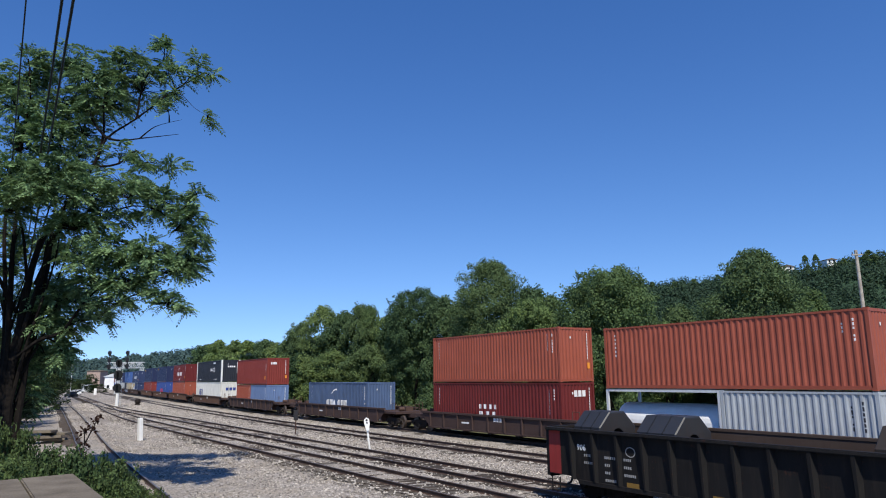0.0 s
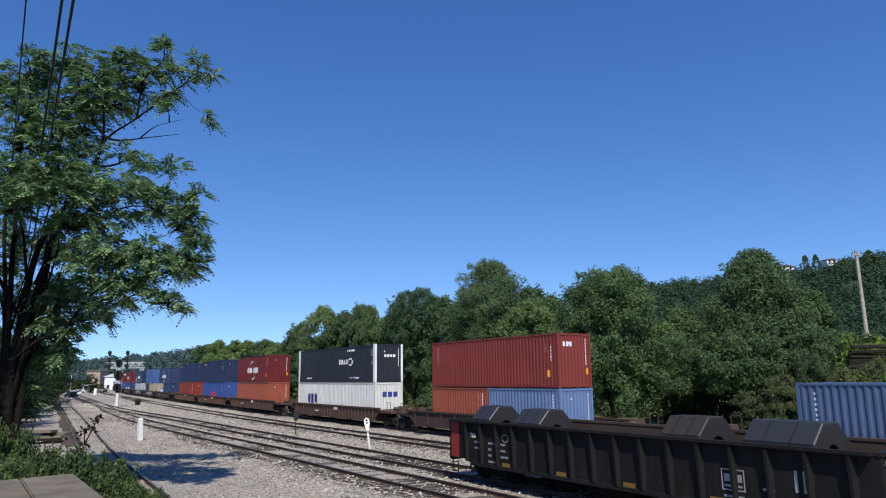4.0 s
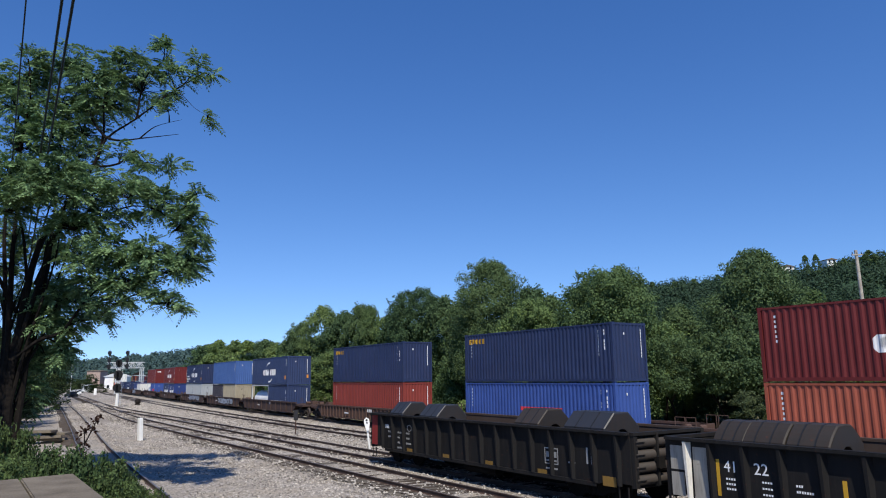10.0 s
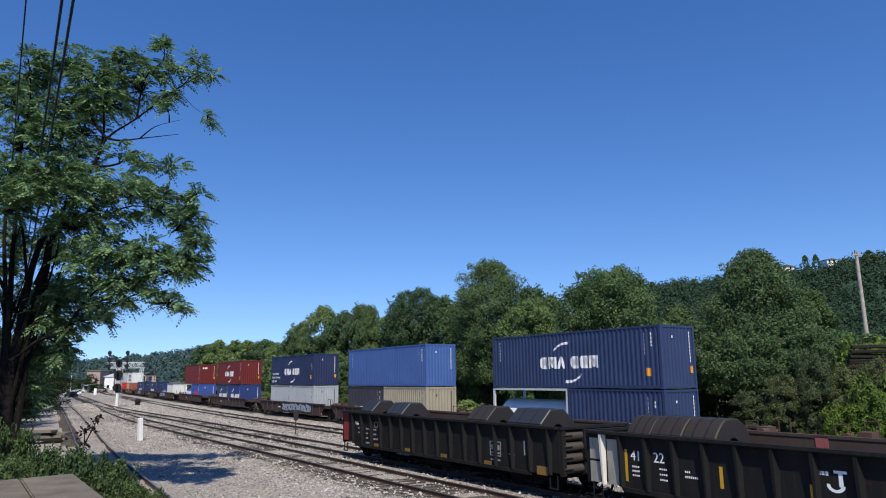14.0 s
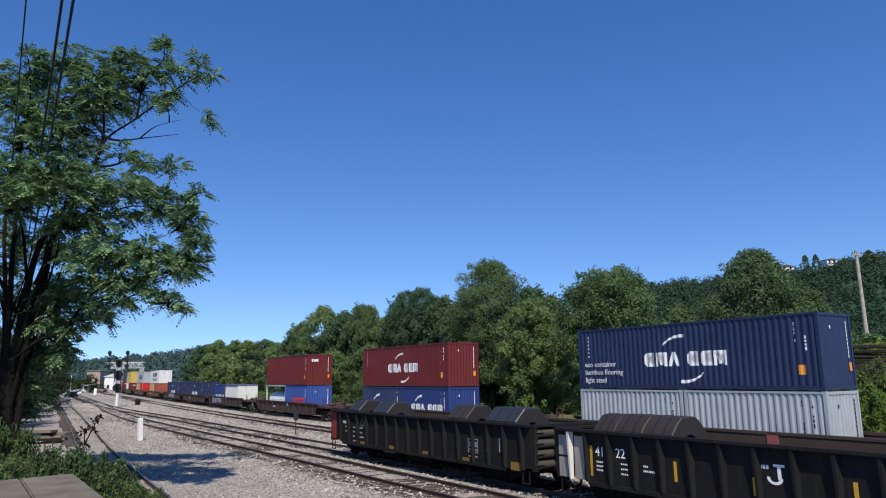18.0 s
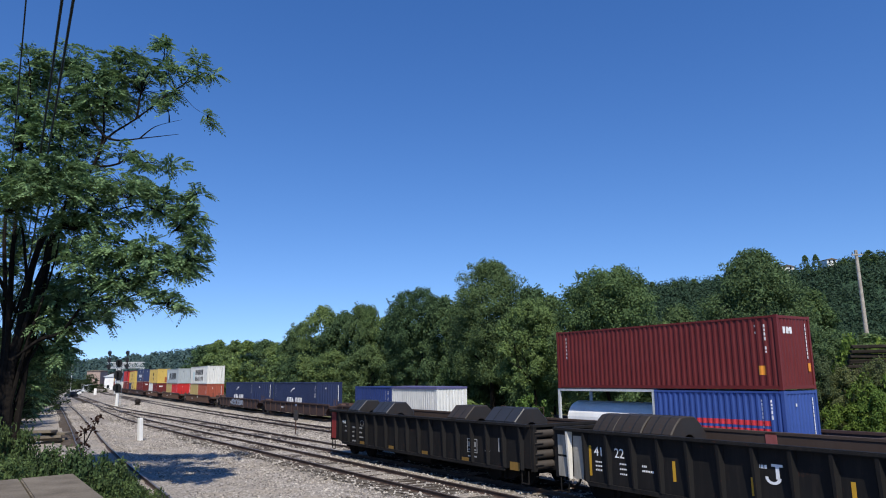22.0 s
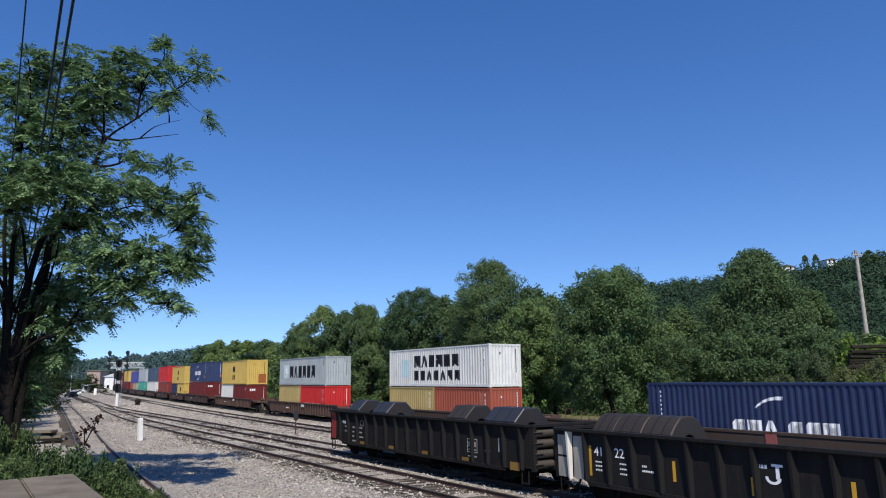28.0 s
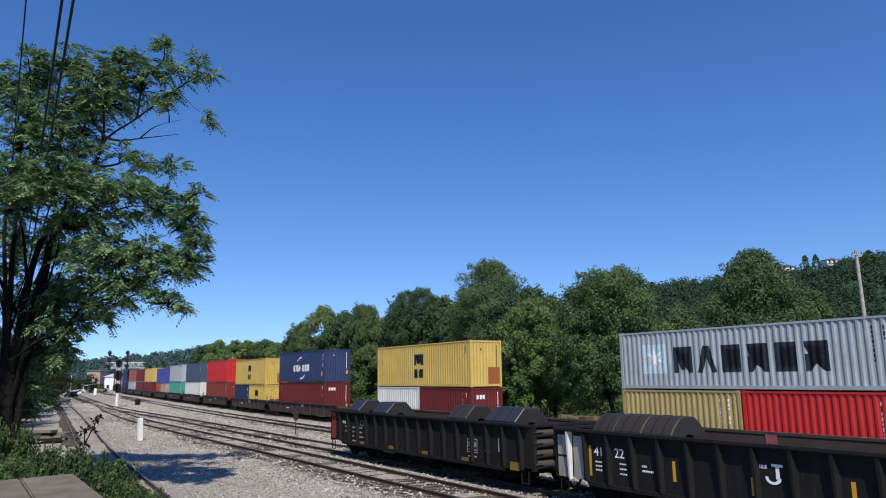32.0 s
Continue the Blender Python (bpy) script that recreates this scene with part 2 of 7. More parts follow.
def leaf_cards(rng, centres, size, wide=0.5, droop=0.3):
    """Pointed leaves at the given places, turned at random, tips a little down."""
    n = len(centres)
    d = unit(rng.normal(size=(n, 3)) + np.array([0, 0, -droop]))
    side = unit(np.cross(d, rng.normal(size=(n, 3))))
    ln = size * rng.uniform(0.6, 1.3, (n, 1))
    mid = centres + d * ln * 0.45
    v = np.stack([centres, mid + side * ln * wide * 0.5, centres + d * ln, mid - side * ln * wide * 0.5], 1)
    return v


# ---- the line of the tracks ----
STEP = 1.0
FIRST = 470          # how far the line runs on behind the viewer
STATIONS = [-FIRST + STEP * i for i in range(FIRST + 791)]


def curvature(s):
    ramp = lambda a, b: min(1.0, max(0.0, (s - a) / (b - a)))
    return 0.001187 - 0.001196 * ramp(40, 120) + 0.00085 * ramp(170, 200) - 0.0003 * ramp(420, 460)


LINE = {}
x, y, th = 15.734, 25.091, -0.6183
for s in STATIONS[FIRST:]:
    LINE[s] = (x, y, th)
    th += curvature(s) * STEP
    x, y = x + math.sin(th) * STEP, y + math.cos(th) * STEP
x, y, th = 15.734, 25.091, -0.6183
for s in STATIONS[FIRST::-1]:
    LINE[s] = (x, y, th)
    x, y = x - math.sin(th) * STEP, y - math.cos(th) * STEP
    th -= curvature(s) * STEP


def station(s, off=0.0, z=0.0):
    """A place s metres along the main track, off metres to the viewer's side of it."""
    s = min(max(s, STATIONS[0]), STATIONS[-1] - 1.001)
    a = math.floor(s)
    k = s - a
    p, q = LINE[float(a)], LINE[float(a + 1)]
    x, y, t = (p[i] + (q[i] - p[i]) * k for i in range(3))
    return Vector((x - off * math.cos(t), y + off * math.sin(t), z))


def on_track(s, off_of=lambda s: 0.0, z=0.0, base=10.0):
    """The pose of a vehicle whose two ends ride on the line: x away from the viewer, y to the viewer's side. off_of: the track's offset at a station."""
    a, b = station(s - base / 2, off_of(s - base / 2)), station(s + base / 2, off_of(s + base / 2))
    mid = (a + b) / 2
    return pose(mid.x, mid.y, z, 0, 0, math.degrees(math.atan2(b.y - a.y, b.x - a.x)))


def bent(knots):
    """A smooth offset along the line, from (station, offset) pairs."""
    xs = [k[0] for k in knots]
    ys = [k[1] for k in knots]
    n = len(knots)
    slope = []
    for k in range(n):
        a, b = max(0, k - 1), min(n - 1, k + 1)
        slope.append((ys[b] - ys[a]) / (xs[b] - xs[a]))

    def at(s):
        if s <= xs[0]:
            return ys[0] + slope[0] * (s - xs[0]) * (1 if abs(slope[0]) > 0.02 else 0)
        for k in range(n - 1):
            if s <= xs[k + 1]:
                h = xs[k + 1] - xs[k]
                t = (s - xs[k]) / h
                t2, t3 = t * t, t * t * t
                return (ys[k] * (2 * t3 - 3 * t2 + 1) + slope[k] * h * (t3 - 2 * t2 + t) + ys[k + 1] * (3 * t2 - 2 * t3) + slope[k + 1] * h * (t3 - t2))
        return ys[-1]
    return at


TRACKS = {
    "main_track": (bent([(0, 0.0), (1, 0.0)]), -420, 720),
    "second_main_track": (bent([(0, 5.1), (60, 5.2), (120, 5.3), (200, 4.9)]), -420, 720),
    "siding_track": (bent([(-14, 11.46), (0, 10.83), (6, 10.56), (12.5, 10.4), (24, 10.37), (40, 10.5), (58, 11.0), (74, 12.1), (92, 13.1), (115, 13.5), (140, 13.5), (200, 13.6)]), -60, 205),
    "yard_track": (bent([(-14, 14.4), (0, 13.8), (8, 13.52), (22, 13.45), (40, 13.85), (60, 14.35), (80, 14.2), (100, 13.7), (118, 13.52)]), -60, 116),
    "spur_track": (bent([(-10, 23.4), (11, 22.15), (29, 21.05), (50, 19.75), (80, 18.75), (146, 18.2)]), -10, 160),
}


# ---- ground ----
def ground_sheet():
    """One sheet that reaches the horizon, finer near the viewer."""
    ticks = [-4000, -2500, -1500, -900, -500, -300, -200] + list(range(-140, 141, 7)) + [200, 300, 500, 900, 1500, 2500, 4000]
    bm = bmesh.new()
    rows = []
    for y in ticks:
        row = []
        for x in ticks:
            z = -0.42 + 0.12 * noise.noise(Vector((x * 0.06, y * 0.06, 0)))
            row.append(bm.verts.new((x, y + 60, z)))
        rows.append(row)
    for a, b in zip(rows, rows[1:]):
        for k in range(len(a) - 1):
            bm.faces.new((a[k], a[k + 1], b[k + 1], b[k]))
    ob = put("ground", mesh_of(bm, "ground", M_SOIL, True))
    tagged(ob, "flat weedy soil round the railway", "ground", "", "structure")


def ballast_bed():
    """The gravel field under all the tracks, a little uneven, humped under each track."""
    bm = bmesh.new()
    offs = [-4.2, -3.0, -1.9, -1.2, 0, 1.2, 1.9, 2.55, 3.3, 3.9, 5.1, 6.3, 7.0, 7.7, 8.5, 9.1, 10.3, 11.5, 12.2, 13.0, 14.2, 15.2, 16.0,
            17.0, 18.0, 19.0, 20.0, 21.0, 22.0, 23.0, 24.0, 25.5, 27.0]
    rows = []
    for i in range(-420, 721):
        row = []
        s = float(i)
        if (s > 150 or s < -30) and i % 5:
            continue
        for k, o in enumerate(offs):
            p = station(s, o)
            near = min(abs(o - f(s)) for f, a, b in TRACKS.values() if a <= s <= b) if -420 <= s <= 720 else 9
            z = -0.15 if near < 1.35 else -0.15 - 0.15 * min(1.0, (near - 1.35) / 0.7)
            if o > 15:
                z = max(z, -0.24) if near < 1.4 else -0.27
            z += 0.035 * noise.noise(Vector((p.x * 0.9, p.y * 0.9, 3))) + 0.03 * noise.noise(Vector((p.x * 0.25, p.y * 0.25, 9)))
            if k in (0, len(offs) - 1):
                z = -0.75
            row.append(bm.verts.new((p.x, p.y, z)))
        rows.append(row)
    for a, b in zip(rows, rows[1:]):
        for k in range(len(a) - 1):
            bm.faces.new((a[k], a[k + 1], b[k + 1], b[k]))
    ob = put("ballast", mesh_of(bm, "ballast", M_GRAVEL, True))
    tagged(ob, "pale grey crushed stone ballast field", "ballast", "", "structure")


def fouled_strip(f, s0, s1, material=None):
    """Dark fouled ballast between and beside one track's rails; the siding's colour includes shade."""
    bm = bmesh.new()
    rows = []
    s = float(s0)
    rng = random.Random(int(s1))
    while s <= s1:
        c = f(s)
        row = []
        for o, z in ((-1.5 + rng.uniform(-0.15, 0.15), -0.2), (-1.2, -0.125), (-0.5, -0.13), (0.5, -0.13), (1.2, -0.125), (1.5 + rng.uniform(-0.15, 0.15), -0.2)):
            p = station(s, c + o)
            row.append(bm.verts.new((p.x, p.y, z - 0.022 + 0.03 * noise.noise(Vector((p.x * 1.3, p.y * 1.3, 1))))))
        rows.append(row)
        s += 0.5 if -10 < s < 60 else 3.0
    for a, b in zip(rows, rows[1:]):
        for k in range(len(a) - 1):
            bm.faces.new((a[k], a[k + 1], b[k + 1], b[k]))
    return mesh_of(bm, "fouled_ballast", material or M_FOUL, True)


RAIL_PROFILE = [(-0.07, -0.165), (0.07, -0.165), (0.07, -0.15), (0.012, -0.13), (0.012, -0.045), (0.036, -0.03), (0.036, -0.004), (0.028, 0.0),
                (-0.028, 0.0), (-0.036, -0.004), (-0.036, -0.03), (-0.012, -0.045), (-0.012, -0.13), (-0.07, -0.15)]


def rail_mesh(offset_of, side, s0, s1):
    bm = bmesh.new()
    rings = []
    s = float(s0)
    while s <= s1:
        o = offset_of(s) + side * 0.7535
        a, b = station(s - 0.5, offset_of(s - 0.5) + side * 0.7535), station(s + 0.5, offset_of(s + 0.5) + side * 0.7535)
        t = (b - a).normalized()
        n = Vector((-t.y, t.x, 0))
        p = station(s, o)
        rings.append([bm.verts.new(p + n * w + Vector((0, 0, h))) for w, h in RAIL_PROFILE])
        s += 1.0 if -30 <= s < 120 else 3.0
    m = len(RAIL_PROFILE)
    for a, b in zip(rings, rings[1:]):
        for k in range(m):
            f = bm.faces.new((a[k], a[(k + 1) % m], b[(k + 1) % m], b[k]))
            f.material_index = 1 if k in (6, 7, 8) else 0
    me = mesh_of(bm, "rail", M_RAIL)
    me.materials.append(M_RAIL_TOP)
    return me


def tie_mesh(rng):
    bm = bmesh.new()
    v = box(bm, -0.115, 0.115, -1.3, 1.3, -0.33, -0.145)
    bmesh.ops.bevel(bm, geom=bm.edges[:], offset=0.015, segments=1, affect="EDGES")
    for q in bm.verts:
        q.co += Vector((rng.uniform(-0.012, 0.012), rng.uniform(-0.03, 0.03), rng.uniform(-0.01, 0.008)))
    return mesh_of(bm, "tie", M_TIE)


def build_tracks():
    rng = random.Random(5)
    ties = [tie_mesh(rng) for _ in range(4)]
    for name, (f, s0, s1) in TRACKS.items():
        rusty = "rusty disused" if name == "spur_track" else "steel-railed"
        t = thing(name, rusty + " railway track on wooden ties in ballast", "railway track", "railway tracks", None, "structure")
        for side in (-1, 1):
            put("rail", rail_mesh(f, side, s0, s1), t)
        if name == "siding_track":
            # blackest up to s = 7, so the ground beneath the wagons looks shaded
            put("fouled_ballast", fouled_strip(f, s0, 7, M_BED_SHADE), t, "ballast blackened for the shade under the gondolas")
            put("fouled_ballast", fouled_strip(f, 7, s1, M_FOUL_SHADE), t)
        elif name != "spur_track":
            put("fouled_ballast", fouled_strip(f, s0, min(s1, 300)), t)
        else:
            bm = bmesh.new()
            rows = []
            for k in range(64):                      # dark brown cinders heaped along one rail
                s = 34.0 + 1.7 * k
                row = []
                for o, z in ((0.22, -0.36), (0.42, -0.12), (1.25, -0.11), (1.6, -0.36)):
                    p = station(s, f(s) + o + 0.1 * noise.noise(Vector((s * 0.2, o, 0))))
                    row.append(bm.verts.new((p.x, p.y, z)))
                rows.append(row)
            for a, b in zip(rows, rows[1:]):
                for k in range(3):
                    bm.faces.new((a[k], a[k + 1], b[k + 1], b[k]))
            part("cinders", bm, M_CINDER, t, "dark brown cinders along one rail", True)
        bm = bmesh.new()
        s = s0 + 0.3
        count = 0
        sunk = -0.14 if name == "spur_track" else 0.0
        while s < min(s1, 260):
            a, b = station(s - 0.3, f(s - 0.3)), station(s + 0.3, f(s + 0.3))
            p = (a + b) / 2
            m = pose(p.x, p.y, sunk + rng.uniform(-0.012, 0.012), 0, 0, math.degrees(math.atan2(b.y - a.y, b.x - a.x)) + rng.uniform(-1.2, 1.2))
            near = -6 < s < 62 and name != "main_track" or -6 < s < 30
            if near:
                put("tie", ties[count % 4], t, "", None, m)
            elif -30 < s < 170 or count % 2 == 0:
                n0 = len(bm.verts)
                for v in box(bm, -0.115, 0.115, -1.3, 1.3, -0.33, -0.145):
                    v.co = m @ v.co
            count += 1
            s += 0.53
        part("far_ties", bm, M_TIE, t)["kind"] = "stuff"


def loose_stones():
    """Stones that stand proud of the ballast where it lies nearest."""
    rng = np.random.default_rng(11)
    n = 90000
    s = -6 + 126 * rng.random(n) ** 1.7
    o = rng.uniform(2.0, 20.5, n)
    near = np.array([min(abs(b - f(a)) for f, s0, s1 in TRACKS.values()) for a, b in zip(s, o)])
    patch = np.array([noise.noise(Vector((a * 0.22, b * 0.5, 5))) for a, b in zip(s, o)])
    keep = np.where(near < 1.15, rng.random(n) < 0.30, True)                   # few between the rails
    keep &= np.where(o > 15.9, patch + 0.3 * rng.random(n) > -0.02, True)       # dusty bare patches beside the spur
    s, o, n = s[keep], o[keep], int(keep.sum())
    base = np.array([station(a, b) for a, b in zip(s, o)])
    r = (rng.uniform(0.022, 0.055, n) + 0.00035 * np.clip(s, 0, 120)) * np.where(rng.random(n) < 0.03, 1.5, 1.0) * np.where(o > 16.5, 0.75, 1.0)
    octa = np.array([(1, 0, 0), (0, 1, 0), (-1, 0, 0), (0, -1, 0), (0, 0, 0.85), (0, 0, -0.6)])
    tri = np.array([(0, 1, 4), (1, 2, 4), (2, 3, 4), (3, 0, 4), (1, 0, 5), (2, 1, 5), (3, 2, 5), (0, 3, 5)])
    offs = np.array([f(20.0) for f, a, b in TRACKS.values()])
    level = []
    for a, b in zip(s, o):
        near = min(abs(b - f(a)) for f, s0, s1 in TRACKS.values())
        level.append(-0.15 if near < 1.35 else -0.15 - 0.15 * min(1.0, (near - 1.35) / 0.7))
    base[:, 2] = np.maximum(np.array(level), -0.27) + 0.01
    ang = rng.uniform(0, math.tau, n)
    jit = octa[None] * rng.uniform(0.6, 1.3, (n, 6, 3))
    c, d = np.cos(ang)[:, None], np.sin(ang)[:, None]
    v = np.stack([jit[..., 0] * c - jit[..., 1] * d, jit[..., 0] * d + jit[..., 1] * c, jit[..., 2]], -1) * r[:, None, None] + base[:, None]
    f = (np.arange(n)[:, None, None] * 6 + tri[None]).reshape(-1, 3)
    me = bpy.data.meshes.new("ballast_stones")
    me.from_pydata(v.reshape(-1, 3).tolist(), [], f.tolist())
    me.materials.append(STONE_MIX)
    tagged(put("ballast_stones", me), "loose pale crushed stones on the ballast", "stones", "", "stuff")


def stone_mix():
    m = Mat("stone_by_stone")
    g = m.node("NewGeometry")
    c = m.ramp(g.outputs["Random Per Island"], (0.0, lin(88, 82, 76)), (0.5, lin(142, 135, 127)), (1.0, lin(194, 186, 175)))
    m.bump(m.noise(m.coords(), 60, 3), 0.3, 0.005)
    return m.done(c, 0.9)


STONE_MIX = stone_mix()
ground_sheet()
ballast_bed()
build_tracks()
loose_stones()

# ---- containers ----
CACHE = {}


def wave(length, pitch, depth):
    """Across a corrugated sheet: place along it and how far it stands back."""
    n = max(1, round(length / pitch))
    p = length / n
    pts = []
    for k in range(n):
        a = k * p
        pts += [(a + 0.02 * p, depth), (a + 0.25 * p, depth), (a + 0.49 * p, 0.0), (a + 0.76 * p, 0.0)]
    return [(0.0, depth)] + pts + [(length, depth)]


def sheet_mesh(key, length, z0, z1, pitch, depth):
    """A corrugated sheet in the x-z plane, facing +y, its face at y = 0."""
    if key not in CACHE:
        bm = bmesh.new()
        cols = [(bm.verts.new((a, -b, z0)), bm.verts.new((a, -b, z1))) for a, b in wave(length, pitch, depth)]
        back = [(bm.verts.new((a, -depth - 0.02, z0)), bm.verts.new((a, -depth - 0.02, z1))) for a in (0, length)]
        for p, q in zip(cols, cols[1:]):
            bm.faces.new((p[0], p[1], q[1], q[0]))
        bm.faces.new((back[0][0], back[1][0], back[1][1], back[0][1]))
        bm.faces.new([c[0] for c in cols] + [back[1][0], back[0][0]])
        bm.faces.new([c[1] for c in cols] + [back[1][1], back[0][1]])
        CACHE[key] = mesh_of(bm, key)
    return CACHE[key]


def container_frame(L, H):
    key = "frame_%.2f_%.2f" % (L, H)
    if key not in CACHE:
        bm = bmesh.new()
        h = L / 2
        for sx in (-1, 1):
            for sy in (-1, 1):
                x0, x1 = sorted((sx * h, sx * (h - 0.13)))
                y0, y1 = sorted((sy * 1.219, sy * 1.10))
                box(bm, x0, x1, y0, y1, 0.115, H - 0.115)
                for z in (0, H - 0.118):          # corner castings
                    x0, x1 = sorted((sx * (h + 0.004), sx * (h - 0.175)))
                    y0, y1 = sorted((sy * 1.223, sy * 1.06))
                    box(bm, x0, x1, y0, y1, z, z + 0.118)
        for sy in (-1, 1):
            y0, y1 = sorted((sy * 1.215, sy * 1.14))
            box(bm, -h + 0.17, h - 0.17, y0, y1, 0.03, 0.17)
            box(bm, -h + 0.17, h - 0.17, y0, y1, H - 0.10, H - 0.02)
        for sx in (-1, 1):
            x0, x1 = sorted((sx * h, sx * (h - 0.1)))
            box(bm, x0, x1, -1.07, 1.07, 0.03, 0.17)
            box(bm, x0, x1, -1.07, 1.07, H - 0.13, H - 0.02)
        CACHE[key] = mesh_of(bm, "frame")
    return CACHE[key]


def roof_mesh(L, H):
    key = "roof_%.2f_%.2f" % (L, H)
    if key not in CACHE:
        bm = bmesh.new()
        prof = wave(L - 0.2, 0.21, 0.02)
        cols = [(bm.verts.new((a - L / 2 + 0.1, -1.15, H - 0.025 - b)), bm.verts.new((a - L / 2 + 0.1, 1.15, H - 0.025 - b))) for a, b in prof]
        for p, q in zip(cols, cols[1:]):
            bm.faces.new((p[0], q[0], q[1], p[1]))
        floor = [bm.verts.new((sx * (L / 2 - 0.1), sy * 1.15, 0.16)) for sx, sy in ((-1, -1), (1, -1), (1, 1), (-1, 1))]
        CACHE[key] = mesh_of(bm, "roof")
    return CACHE[key]


def floor_mesh(L):
    key = "floor_%.2f" % L
    if key not in CACHE:
        bm = bmesh.new()
        box(bm, -L / 2 + 0.12, L / 2 - 0.12, -1.13, 1.13, 0.06, 0.15)
        CACHE[key] = mesh_of(bm, "floor", M_DARKSTEEL)
    return CACHE[key]


def flat_bars(bm, bars, y, thick=0.004):
    """Painted bars on a flat side: (x0, x1, z0, z1)."""
    for x0, x1, z0, z1 in bars:
        box(bm, min(x0, x1), max(x0, x1), y, y + thick, z0, z1)


def solid(bm, pts, y, thick=0.0):
    """A flat painted shape."""
    f = bm.faces.new([bm.verts.new((a, y, b)) for a, b in pts])
    bmesh.ops.triangulate(bm, faces=[f])


def bars_on(bm, bars, y):
    for x0, x1, z0, z1 in bars:
        solid(bm, [(x0, z0), (x1, z0), (x1, z1), (x0, z1)], y)


def arc(bm, cx, cz, r, a0, a1, w0, w1, y, n=8):
    """A tapering crescent."""
    rows = []
    for k in range(n + 1):
        t = a0 + (a1 - a0) * k / n
        w = w0 + (w1 - w0) * k / n
        rows.append([bm.verts.new((cx + q * math.cos(t), y, cz + q * math.sin(t) * 0.75)) for q in (r, r + w)])
    for p, q in zip(rows, rows[1:]):
        bm.faces.new((p[0], q[0], q[1], p[1]))


def lay_on_side(bm, L):
    """Cuts painted shapes at the folds of the corrugated side and lays them into it."""
    folds = [(a - L / 2 + 0.13, b) for a, b in wave(L - 0.26, 0.278, 0.036)]
    xs = [v.co.x for v in bm.verts]
    lo, hi = min(xs), max(xs)
    for x, _ in folds:
        if lo + 0.001 < x < hi - 0.001:
            bmesh.ops.bisect_plane(bm, geom=bm.verts[:] + bm.edges[:] + bm.faces[:], dist=0.0005, plane_co=(x, 0, 0), plane_no=(1, 0, 0))
    fx, fd = [f[0] for f in folds], [f[1] for f in folds]
    for v in bm.verts:
        v.co.y = 1.205 - float(np.interp(v.co.x, fx, fd)) + 0.004


SHAPES = {
    "round": [(0.25, 0), (0.95, 0), (0.95, 0.24), (0.42, 0.28), (0.36, 0.4), (0.36, 0.6), (0.42, 0.72), (0.95, 0.76), (0.95, 1), (0.25, 1), (0.04, 0.78), (0.04, 0.22)],
    "comb": [(0.0, 0), (0.22, 0), (0.22, 0.74), (0.40, 0.74), (0.40, 0.1), (0.60, 0.1), (0.60, 0.74), (0.78, 0.74), (0.78, 0), (1.0, 0), (1.0, 1), (0.0, 1)],
    "tent": [(0.0, 0), (0.27, 0), (0.5, 0.6), (0.73, 0), (1.0, 0), (0.66, 1), (0.34, 1)],
    "rake": [(0.0, 0), (0.92, 0), (0.92, 0.16), (0.22, 0.16), (0.22, 0.84), (0.92, 0.84), (0.92, 1), (0.0, 1)],
    "block": [(0.0, 0), (0.2, 0), (0.2, 0.44), (0.74, 0.44), (0.74, 0), (0.95, 0), (0.95, 1), (0.0, 1), (0.0, 0.86), (0.74, 0.86), (0.74, 0.58), (0.0, 0.58)],
    "bar": [(0.05, 0), (0.95, 0), (0.95, 1), (0.05, 1)],
}


def shape_row(bm, x0, width, z0, height, kinds, y, gap=0.16):
    """A row of plain shapes, as wide as a word. Runs towards -x, as it is read."""
    w = width / sum(1.0 if k else 0.45 for k in kinds)
    for kind in kinds:
        if kind:
            solid(bm, [(x0 - a * w * (1 - gap), z0 + b * height) for a, b in SHAPES[kind]], y)
        x0 -= w if kind else 0.45 * w


def letters(text, size, material, parent, m, name="lettering"):
    cu = bpy.data.curves.new("lettering", "FONT")
    cu.body, cu.size, cu.extrude, cu.resolution_u = text, size, 0.004, 2
    tmp = bpy.data.objects.new("lettering_curve", cu)
    me = bpy.data.meshes.new_from_object(tmp)
    bpy.data.objects.remove(tmp)
    me.materials.clear()
    me.materials.append(material)
    return put(name, me, parent, "", None, m)


SIDE_TEXT = Matrix.Rotation(math.pi, 4, "Z") @ Matrix.Rotation(math.pi / 2, 4, "X")   # reads right way round on the +y side


